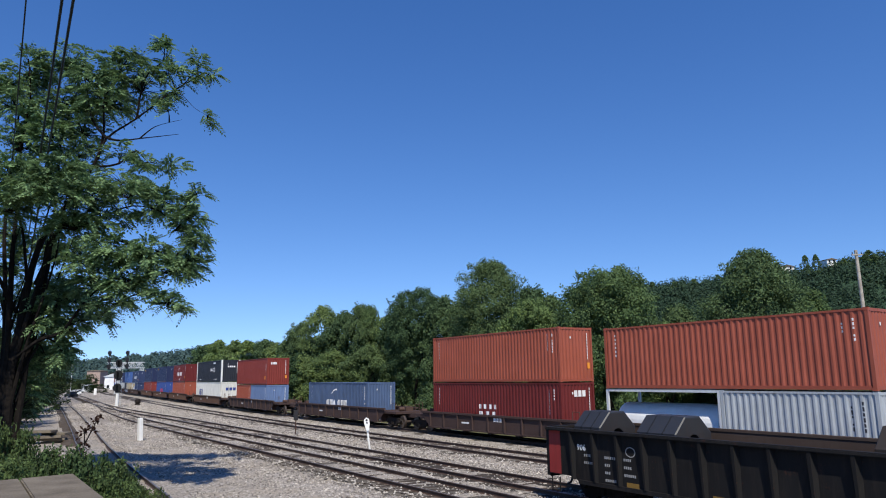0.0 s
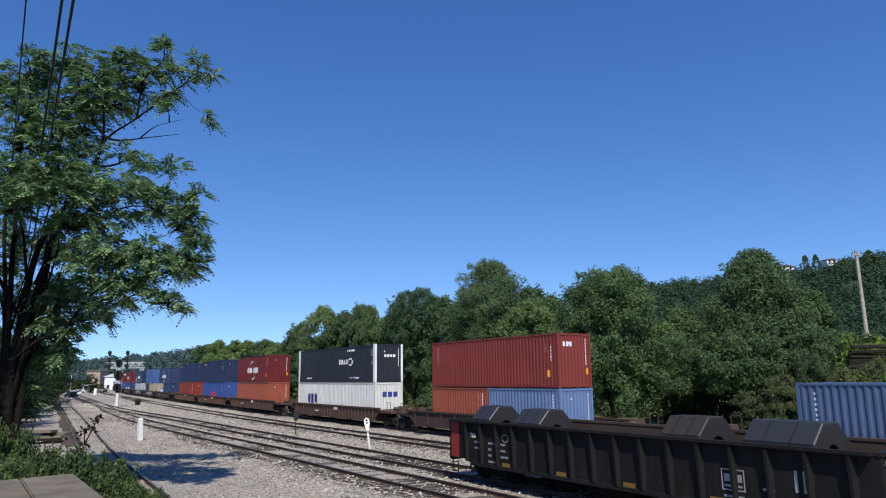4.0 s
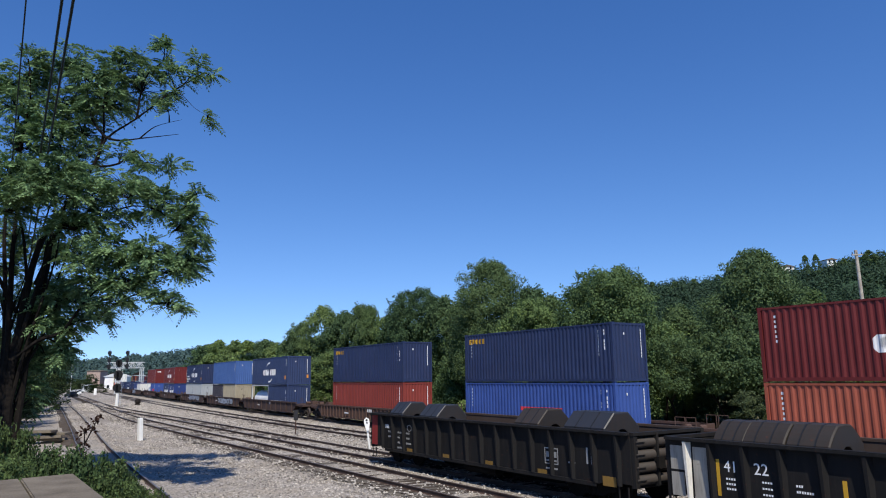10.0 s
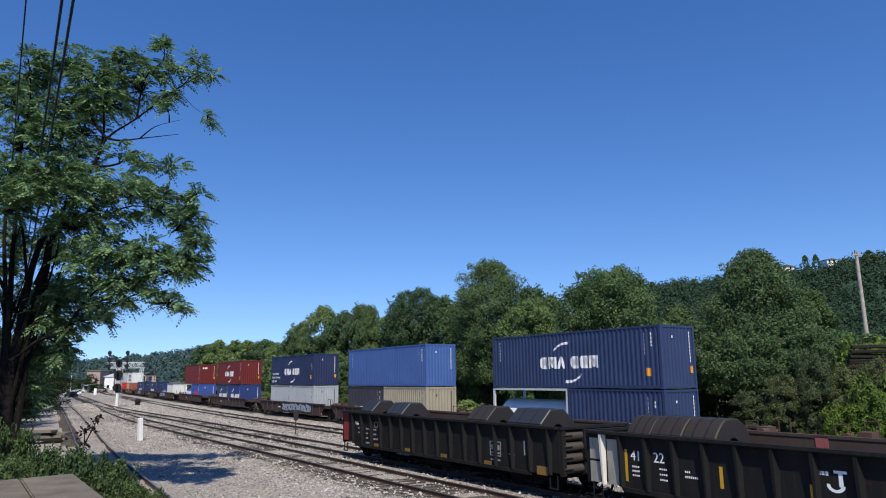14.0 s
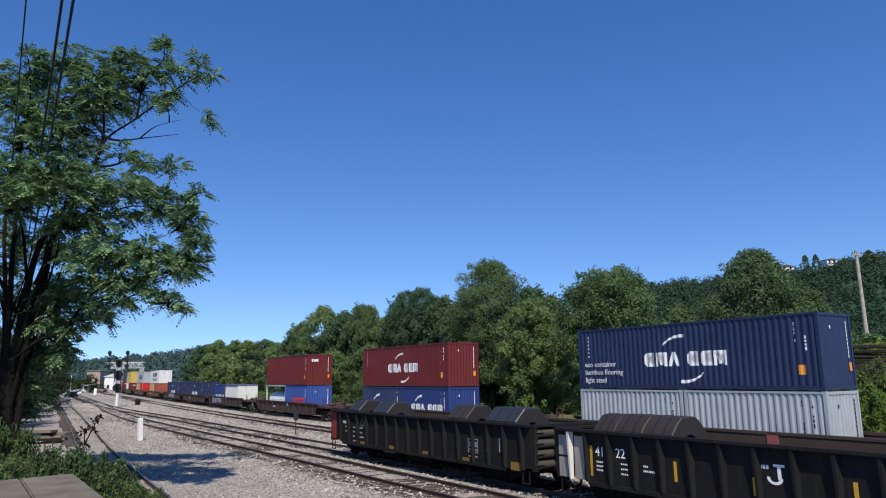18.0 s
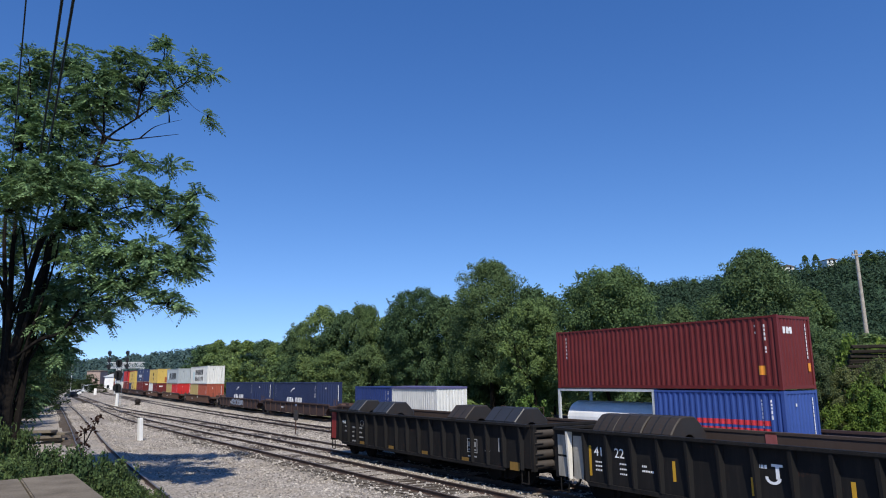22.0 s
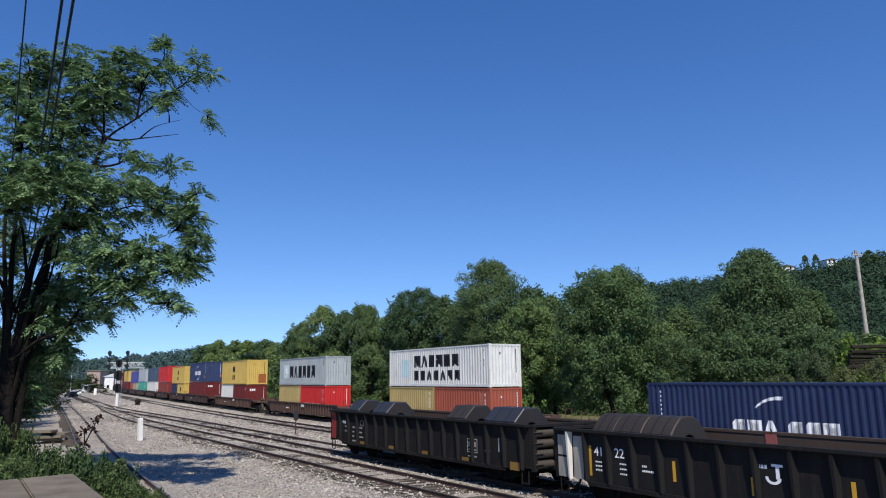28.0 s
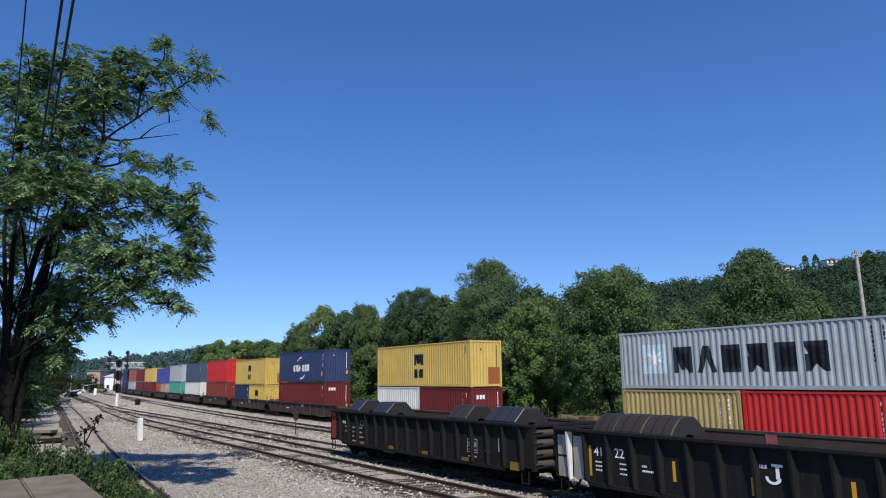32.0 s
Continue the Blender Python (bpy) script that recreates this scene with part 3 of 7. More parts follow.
def markings(box_ob, L, H, logo, rng):
    """What is painted on the side that faces the viewer and on the near end, as plain shapes."""
    Y = 1.21
    h = L / 2
    bm = bmesh.new()
    white = M_MARK_DARK if logo in ("star_row", "two_row", "stacked", "grey20") else M_MARK
    # columns of small marks near both ends of the side
    for x in (-h + 0.55, -h + 0.95):
        z = H - 0.35
        top = rng.randint(5, 8)
        for k in range(top):
            hh = rng.uniform(0.07, 0.16)
            if rng.random() < 0.8:
                bars_on(bm, [(x - 0.03, x + 0.03, z - hh, z)], Y)
            z -= hh + 0.05
    if L > 10 and logo not in ("star_row", "two_row"):
        z = H - 0.35
        for k in range(6):
            bars_on(bm, [(h - 0.72 + rng.uniform(-0.03, 0.03), h - 0.63, z - 0.10, z)], Y)
            z -= 0.19
    lay_on_side(bm, L)
    for k in range(9):
        z = H - 0.3 - k * 0.16
        box(bm, -h + 0.002, -h + 0.010, -0.86, -0.81, z - 0.13, z)
    box(bm, -h + 0.002, -h + 0.010, 0.35, 0.43, H - 0.62, H - 0.5)
    part("stencil_mark", bm, white, box_ob, "small worn stencilled marks")["kind"] = "stuff"

    def logo_part(b, material, label, name="logo_shape"):
        lay_on_side(b, L)
        split_parts(name, b, material, box_ob, label)

    def end_marks(rows, material, label):
        b = bmesh.new()
        for y0, y1, z0, z1 in rows:
            box(b, -h + 0.001, -h + 0.010, y0, y1, z0, z1)
        split_parts("end_logo", b, material, box_ob, label)

    bm = bmesh.new()
    if logo in ("arcs", "arcs_lines", "arcs_low"):
        zc = H * 0.44
        shape_row(bm, 2.0, 4.3, zc - (0.44 if logo == "arcs_low" else 0.28), 0.62, ("round", "comb", "tent", "", "round", "round", "comb"), Y, 0.1)
        arc(bm, 0.0, zc + 0.10, 1.15, math.radians(38), math.radians(100), 0.07, 0.20, Y)
        arc(bm, -0.15, zc - 0.02, 1.15, math.radians(218), math.radians(280), 0.07, 0.20, Y)
        logo_part(bm, M_MARK, "white block logo with two crescents")
    elif logo == "star_row":
        shape_row(bm, 3.1, 7.0, H * 0.27, 1.12, ("comb", "tent", "rake", "block", "rake", "block"), Y, 0.2)
        logo_part(bm, M_MARK_DARK, "dark block logo")
        bm = bmesh.new()
        bars_on(bm, [(3.5, 4.8, H * 0.26, H * 0.26 + 1.3)], Y)
        logo_part(bm, M_CYAN_PALE, "faded pale cyan square emblem", "emblem")
        bm = bmesh.new()
        pts = []
        for k in range(14):
            a = math.tau * k / 14
            r = 0.56 if k % 2 == 0 else 0.18
            pts.append((4.15 + r * math.sin(a), H * 0.26 + 0.65 + r * math.cos(a)))
        solid(bm, pts, Y)
        lay_on_side(bm, L)
        for v in bm.verts:
            v.co.y += 0.004
        part("star", bm, M_MARK, box_ob, "white star")
    elif logo == "two_row":
        shape_row(bm, 2.6, 5.6, H * 0.50, 0.80, ("comb", "tent", "rake", "block", "rake", "block"), Y, 0.14)
        shape_row(bm, 2.6, 5.8, H * 0.16, 0.66, ("rake", "rake", "tent", "round", "tent", "comb", "block"), Y, 0.3)
        logo_part(bm, M_MARK_DARK, "dark block logo in two rows")
        bm = bmesh.new()
        bars_on(bm, [(3.2, 4.4, H * 0.25, H * 0.25 + 1.2)], Y)
        logo_part(bm, M_CYAN_PALE, "faded pale emblem", "emblem")
    elif logo == "stacked":
        shape_row(bm, 0.75, 1.3, H * 0.50, 0.75, ("comb",), Y, 0.0)
        shape_row(bm, 0.75, 1.3, H * 0.20, 0.6, ("rake", "round"), Y)
        logo_part(bm, M_MARK_DARK, "black block logo")
    elif logo == "blue_row":
        shape_row(bm, 5.6, 2.3, H * 0.36, 0.85, ("round", "rake", "block"), Y)
        logo_part(bm, M_MARK_BLUE, "blue block logo")
        end_marks([(y0, y0 + 0.36, H * 0.62, H * 0.62 + 0.38) for y0 in (-0.75, -0.28, 0.19)], M_MARK_BLUE, "blue block logo")
    elif logo == "ring_row":
        shape_row(bm, -1.2, 2.0, H * 0.50, 0.40, ("bar", "comb", "tent", "block"), Y, 0.25)
        arc(bm, -3.55, H * 0.56, 0.30, 0, math.tau * 0.96, 0.14, 0.14, Y, 10)
        bars_on(bm, [(-2.9 - 0.3 * k, -3.1 - 0.3 * k, H - 0.42, H - 0.27) for k in range(5)] + [(5.9 - 0.3 * k, 5.72 - 0.3 * k, 0.28, 0.40) for k in range(4)] +
                [(-3.4 - 0.3 * k, -3.6 - 0.3 * k, 0.28, 0.40) for k in range(6)], Y)
        logo_part(bm, M_MARK, "white block logo")
        end_marks([(-0.55 + 0.26 * k, -0.37 + 0.26 * k, H * 0.66, H * 0.66 + 0.2) for k in range(4)], M_MARK, "white block logo")
    elif logo == "end_small":
        bm.free()
        end_marks([(0.18 + 0.24 * k, 0.34 + 0.24 * k, H - 0.72, H - 0.46) for k in range(3)], M_MARK, "small white block logo")
    elif logo == "three_row":
        for r, n in ((0.47, 4), (0.33, 3), (0.14, 5)):
            shape_row(bm, 1.1, 1.9, H * r, 0.26, ("bar",) * n, Y, 0.45)
        logo_part(bm, M_MARK, "white block mark")
        end_marks([(-0.55 + 0.3 * k, -0.32 + 0.3 * k, H - 0.75, H - 0.42) for k in range(3)], M_MARK, "white block logo")
    elif logo == "redtext":
        bars_on(bm, [(0.9, -2.4, H * 0.48, H * 0.48 + 0.2), (0.9, -2.4, H * 0.36, H * 0.36 + 0.2)], Y)
        logo_part(bm, M_MARK_RED, "faded red stripe")
    elif logo == "yellowtag":
        shape_row(bm, h - 0.45, 1.6, H - 0.62, 0.30, ("rake", "block", "round", "round", "rake"), Y, 0.2)
        logo_part(bm, M_YELLOW, "small yellow block logo")
    elif logo == "white20":
        shape_row(bm, 1.7, 4.0, H * 0.38, 0.48, ("round", "comb", "tent", "", "round", "round", "comb"), Y, 0.1)
        arc(bm, 0.3, 1.1, 1.1, math.radians(35), math.radians(92), 0.06, 0.22, Y)
        logo_part(bm, M_MARK, "white block logo")
    elif logo == "white_low":
        shape_row(bm, 2.3, 4.6, H * 0.34, 0.42, ("round", "", "rake", "round", "", "comb", "tent", "round"), Y, 0.3)
        logo_part(bm, M_MARK, "white block lettering")
    elif logo == "tri":
        shape_row(bm, h * 0.62, 3.5, H * 0.24, 0.42, ("block", "tent", "comb", "bar", "round", "rake", "", "round", "comb"), Y, 0.2)
        logo_part(bm, M_MARK, "white block logo")
    elif logo == "grey20":
        shape_row(bm, h * 0.42, 3.2, H * 0.20, 0.52, ("comb", "tent", "rake", "block", "rake", "block"), Y, 0.25)
        logo_part(bm, M_MARK_GREY, "worn dark block logo")
    else:
        bm.free()
    if logo == "arcs_lines":
        for k, line in enumerate(("eco container", "bamboo flooring", "light steel")):
            letters(line, 0.36, M_MARK, box_ob, Matrix.Translation((h - 0.4, 1.209, H * 0.36 - 0.38 * k)) @ SIDE_TEXT)
    if logo in ("arcs", "arcs_lines", "end_small", "orange_tag", "three_row"):
        end_marks([(-0.98, -0.80, H * 0.24, H * 0.24 + 0.32)], M_ORANGE_TAG, "orange placard")
        if logo != "orange_tag":
            bm = bmesh.new()
            bars_on(bm, [(-h + 0.62, -h + 0.92, H * 0.20, H * 0.20 + 0.36)], Y)
            logo_part(bm, M_ORANGE_TAG, "orange placard", "placard")
    if logo == "stacked" and L > 10:
        end_marks([(-1.05, -0.15, 0.2, H * 0.42)], M_RUST_PATCH, "rust-coloured primer patch")


def container(label, colour, L=12.19, H=2.896, logo="", seed=0, detail=True, group="containers on the train"):
    """A corrugated steel shipping container, its middle at the origin, floor at z = 0."""
    ob = thing("shipping_container", label, "container", group)
    mat = PAINTS[colour]
    put("frame", container_frame(L, H), ob, "", PAINTS["white"] if logo == "pale_posts" else mat)
    side = sheet_mesh("side_%.2f_%.2f" % (L, H), L - 0.26, 0.16, H - 0.09, 0.278, 0.036)
    put("side_panel", side, ob, "", mat, Matrix.Translation((-L / 2 + 0.13, 1.205, 0)))
    put("side_panel", side, ob, "", mat, Matrix.Translation((L / 2 - 0.13, -1.205, 0)) @ Matrix.Rotation(math.pi, 4, "Z"))
    end = sheet_mesh("end_%.2f" % H, 2.2, 0.16, H - 0.12, 0.25, 0.03)
    put("end_panel", end, ob, "", mat, Matrix.Translation((-L / 2 + 0.012, -1.1, 0)) @ Matrix.Rotation(math.pi / 2, 4, "Z"))
    bm = bmesh.new()
    x = L / 2 - 0.03
    for a, b in ((-1.08, -0.01), (0.01, 1.08)):
        box(bm, x - 0.05, x, a, b, 0.17, H - 0.14)
    for yb in (-0.75, -0.3, 0.3, 0.75):
        tube(bm, (x + 0.02, yb, 0.12), (x + 0.02, yb, H - 0.12), 0.018, None, 6)
    split_parts("door", bm, mat, ob) if detail else part("door", bm, mat, ob)
    put("roof", roof_mesh(L, H), ob, "", mat)
    put("floor", floor_mesh(L), ob)
    if detail:
        markings(ob, L, H, logo, random.Random(seed))
    if logo == "tarp":
        tarpaulin(ob, L, H)
    return ob


def tarpaulin(ob, L, H):
    """A dull violet-blue sheet over an open top, laced down over the upper edge."""
    bm = bmesh.new()
    rows = []
    n = 40
    for k in range(n + 1):
        x = -L / 2 - 0.02 + (L + 0.04) * k / n
        sag = 0.03 * math.sin(k * 1.7) - 0.03
        low = H - 0.13 - 0.03 * (k % 2)
        rows.append([bm.verts.new((x, y, z)) for y, z in ((-1.245, low), (-1.24, H + 0.015), (-0.5, H + 0.045 + sag), (0.5, H + 0.045 + sag), (1.24, H + 0.015), (1.245, low))])
    for a, b in zip(rows, rows[1:]):
        for k in range(5):
            bm.faces.new((a[k], a[k + 1], b[k + 1], b[k]))
    for row in (rows[0], rows[-1]):
        bm.faces.new(row)
    part("tarpaulin", bm, M_TARP, ob, "dull violet-blue tarpaulin roof")


def domestic(label, seed):
    """The long black container with white corner posts, 16.15 m."""
    ob = container(label, "black", 16.15, 2.896, "ring_row", seed)
    bm = bmesh.new()
    h = 16.15 / 2
    for sx in (-1, 1):
        for sy in (-1, 1):
            x0, x1 = sorted((sx * (h + 0.006), sx * (h - 0.30)))
            y0, y1 = sorted((sy * 1.228, sy * 1.06))
            box(bm, x0, x1, y0, y1, 0.0, 2.9)
    split_parts("corner_post", bm, M_WHITE, ob, "white corner post")
    return ob


def tank(label):
    """A short white tank between two end frames of steel."""
    ob = thing("tank_container", label, "tank container", "containers on the train")
    bm = bmesh.new()
    tube(bm, (-2.72, 0, 1.02), (2.72, 0, 1.02), 0.95, None, 32)
    for sx in (-1, 1):
        tube(bm, (sx * 2.72, 0, 1.02), (sx * 2.86, 0, 1.02), 0.95, 0.82, 32)
        tube(bm, (sx * 2.86, 0, 1.02), (sx * 2.96, 0, 1.02), 0.82, 0.45, 32)
    part("tank", bm, PAINTS["tank_white"], ob, "white tank shell")
    bm = bmesh.new()
    for sx in (-3.03, 3.03):
        for sy in (-1, 1):
            box(bm, sx - 0.06, sx + 0.06, sy * 1.15 - 0.06, sy * 1.15 + 0.06, 0, 2.59)
        for z in (0.05, 2.5):
            box(bm, sx - 0.055, sx + 0.055, -1.09, 1.09, z, z + 0.1)
    for sy in (-1, 1):
        for z in (0.04, 2.48):
            box(bm, -2.97, 2.97, sy * 1.15 - 0.05, sy * 1.15 + 0.05, z, z + 0.11)
    part("frame", bm, M_STEEL_W, ob, "grey steel frame")
    return ob


# ---- well cars ----
ROLLING = []         # the wheels of the slow wagons: (wheel, place along the wagon, side)


def truck(parent, x, off=0.0, steel=None):
    """A two-axle bogie under a car, with its four wheels."""
    bm = bmesh.new()
    for sy in (-1, 1):
        y = sy * 0.98
        prism(bm, [(x - 1.15, 0.52), (x - 1.05, 0.36), (x - 0.72, 0.36), (x - 0.45, 0.20), (x + 0.45, 0.20), (x + 0.72, 0.36), (x + 1.05, 0.36),
                   (x + 1.15, 0.52), (x + 0.95, 0.66), (x + 0.5, 0.72), (x - 0.5, 0.72), (x - 0.95, 0.66)], y - 0.07, y + 0.07)
        for k in range(2):
            tube(bm, (x - 0.12 + 0.24 * k, y + 0.09 * sy, 0.24), (x - 0.12 + 0.24 * k, y + 0.09 * sy, 0.46), 0.07, None, 8)
        for ax in (-0.87, 0.87):
            tube(bm, (x + ax, y + 0.05 * sy, 0.44), (x + ax, y + 0.14 * sy, 0.44), 0.11, 0.09, 10)
    box(bm, x - 0.2, x + 0.2, -0.9, 0.9, 0.42, 0.68)
    t = part("truck_frame", bm, steel or M_DARKSTEEL, parent)
    if "wheel" not in CACHE:
        bm = bmesh.new()
        tube(bm, (0, -0.065, 0), (0, 0.065, 0), 0.435, None, 24)
        tube(bm, (0, -0.09, 0), (0, -0.06, 0), 0.465, None, 24)
        tube(bm, (0, 0.06, 0), (0, 0.10, 0), 0.15, 0.12, 12)
        CACHE["wheel"] = mesh_of(bm, "wheel", M_WHEEL)
        bm = bmesh.new()
        tube(bm, (0, -0.7, 0), (0, 0.7, 0), 0.08, None, 8)
        CACHE["axle"] = mesh_of(bm, "axle", M_WHEEL)
    for ax in (-0.87, 0.87):
        put("axle", CACHE["axle"], t, "", None, Matrix.Translation((x + ax, 0, 0.437)))
        for sy in (-1, 1):
            w = put("wheel", CACHE["wheel"], t, "", steel, Matrix.Translation((x + ax, sy * 0.745, 0.437)) @ (Matrix.Rotation(math.pi, 4, "Z") if sy < 0 else Matrix()))
            if steel:
                ROLLING.append((w, x + ax, sy))


def well_car(label, inner, span, ribbed, steel, seed, graffiti=(), detail=True):
    """A deep-well container car: inner is the well's length, span the length between the bogies' middles."""
    car = thing("well_car", label, "railway wagon", "well cars of the container train")
    rng = random.Random(seed)
    h = inner / 2
    for sy in (-1, 1):
        bm = bmesh.new()
        y = sy * 1.36
        y0, y1 = sorted((y, y + sy * 0.03))
        prism(bm, [(-h - 0.9, 1.05), (-h, 0.42), (h, 0.42), (h + 0.9, 1.05), (h + 0.9, 1.25), (-h - 0.9, 1.25)], y0, y1)
        side = part("side_sill", bm, steel, car)
        bm = bmesh.new()
        a, b = sorted((y - sy * 0.05, y + sy * 0.12))
        box(bm, -h - 1.0, h + 1.0, a, b, 1.251, 1.36)
        part("top_chord", bm, steel, side)
        bm = bmesh.new()
        a, b = sorted((y - sy * 0.03, y + sy * 0.09))
        box(bm, -h, h, a, b, 0.33, 0.419)
        part("bottom_chord", bm, steel, side)
        n = int(inner / (0.62 if ribbed else 1.55))
        if detail:
            if "rib" not in CACHE:
                bm = bmesh.new()
                prism(bm, [(-0.05, 0.42), (0.05, 0.42), (0.05, 1.25), (-0.05, 1.25)], 0.0, 0.085)
                CACHE["rib"] = mesh_of(bm, "rib")
            for k in range(n + 1):
                m = Matrix.Translation((-h + 0.15 + (inner - 0.3) * k / n, y + sy * 0.031, 0))
                put("rib", CACHE["rib"], side, "", steel, m if sy > 0 else m @ Matrix.Rotation(math.pi, 4, "Z"))
    bm = bmesh.new()
    for k in range(5):
        x = -h + inner * (k + 0.5) / 5
        box(bm, x - 0.15, x + 0.15, -1.335, 1.335, 0.24, 0.325)
    split_parts("cross_bearer", bm, M_DARKSTEEL, car)
    for sx in (-1, 1):
        xm = sx * span / 2
        bm = bmesh.new()
        x0, x1 = sorted((sx * (h + 0.25), xm + sx * 0.9))
        box(bm, x0, x1, -1.30, 1.30, 0.98, 1.14)
        box(bm, min(xm, xm + sx * 1.7), max(xm, xm + sx * 1.7), -0.16, 0.16, 0.72, 0.95)
        x0, x1 = sorted((sx * (h + 0.2), sx * (h + 0.28)))
        box(bm, x0, x1, -1.33, 1.33, 0.34, 1.2)
        part("end_platform", bm, steel, car)
        bm = bmesh.new()
        for yy in (-1.15, 1.15):
            tube(bm, (xm, yy, 1.14), (xm, yy, 1.75), 0.02, None, 6)
            tube(bm, (xm + sx * 0.5, yy, 1.14), (xm + sx * 0.5, yy, 1.75), 0.02, None, 6)
            tube(bm, (xm, yy, 1.75), (xm + sx * 0.5, yy, 1.75), 0.02, None, 6)
        box(bm, xm - 0.25, xm + 0.25, -0.5, 0.1, 1.145, 1.45)
        tube(bm, (xm + sx * 0.35, 0.35, 1.3), (xm + sx * 0.35, 0.75, 1.3), 0.14, None, 10)
        split_parts("handrail", bm, M_RUSTY, car) if detail else bm.free()
        truck(car, xm)
    if graffiti:
        bm = bmesh.new()
        x = h * graffiti[0]
        while x < h * graffiti[1]:
            w = rng.uniform(0.22, 0.42)
            arc(bm, x, 0.84 + rng.uniform(-0.05, 0.05), w * 0.75, rng.uniform(0, 2), rng.uniform(4, 6.2), 0.22, 0.14, 1.486, 7)
            flat_bars(bm, [(x - 0.1, x + rng.uniform(0.1, 0.3), 0.6 + rng.uniform(0, 0.2), 0.72 + rng.uniform(0, 0.2)), (x, x + 0.07, 0.7, rng.uniform(1.0, 1.2))], 1.395)
            x += w * 1.15
        part("graffiti", bm, M_GRAFFITI, car, "pale spray-painted scrawl")["kind"] = "stuff"
    if detail:
        bm = bmesh.new()
        flat_bars(bm, [(-h * 0.2 + 0.28 * k, -h * 0.2 + 0.28 * k + 0.2, 0.98, 1.2) for k in range(3)] + [(h * 0.3, h * 0.3 + 0.8, 0.75, 0.85)], 1.4855 if ribbed else 1.395)
        part("stencil_mark", bm, M_MARK, car, "worn white stencil")["kind"] = "stuff"
    return car


SPEED = 11.5985
RIDERS = []          # things that roll with the container train: (thing, distance along the train, height, base)
FLOOR = 0.33


def load(u, low, high, long_well=False, ribbed=False, steel=None, seed=0, graffiti=(), detail=True, span=None):
    """One well with its containers. low and high are lists of (label, colour, length, logo)."""
    steel = steel or M_RUSTY2
    inner = 16.4 if long_well else 12.7
    span = span or (inner + 3.4)
    kind = "ribbed rusty brown" if ribbed else ("graffitied dull maroon" if graffiti else "dull rusty maroon")
    car = well_car(kind + " steel well car on the main track", inner, span, ribbed, steel, seed, graffiti, detail)
    RIDERS.append((car, u, 0.0, span))
    top = FLOOR
    for level, boxes in enumerate((low, high)):
        total = sum(b[2] for b in boxes) + 0.08 * (len(boxes) - 1)
        x = -total / 2
        tallest = 0
        for label, colour, L, logo in boxes:
            H = 2.59 if L < 7 or logo in ("star_row", "two_row") else 2.896
            if colour == "tank":
                ob = tank(label)
                H = 2.59
            elif L > 14 and colour == "black":
                ob = domestic(label, seed)
            else:
                ob = container(label, colour, L, H, logo, seed * 3 + level, detail)
            RIDERS.append((ob, u + x + L / 2, top, 10.0))
            tallest = max(tallest, H)
            x += L + 0.08
        top += tallest + 0.025


F40, F20 = 12.19, 6.058


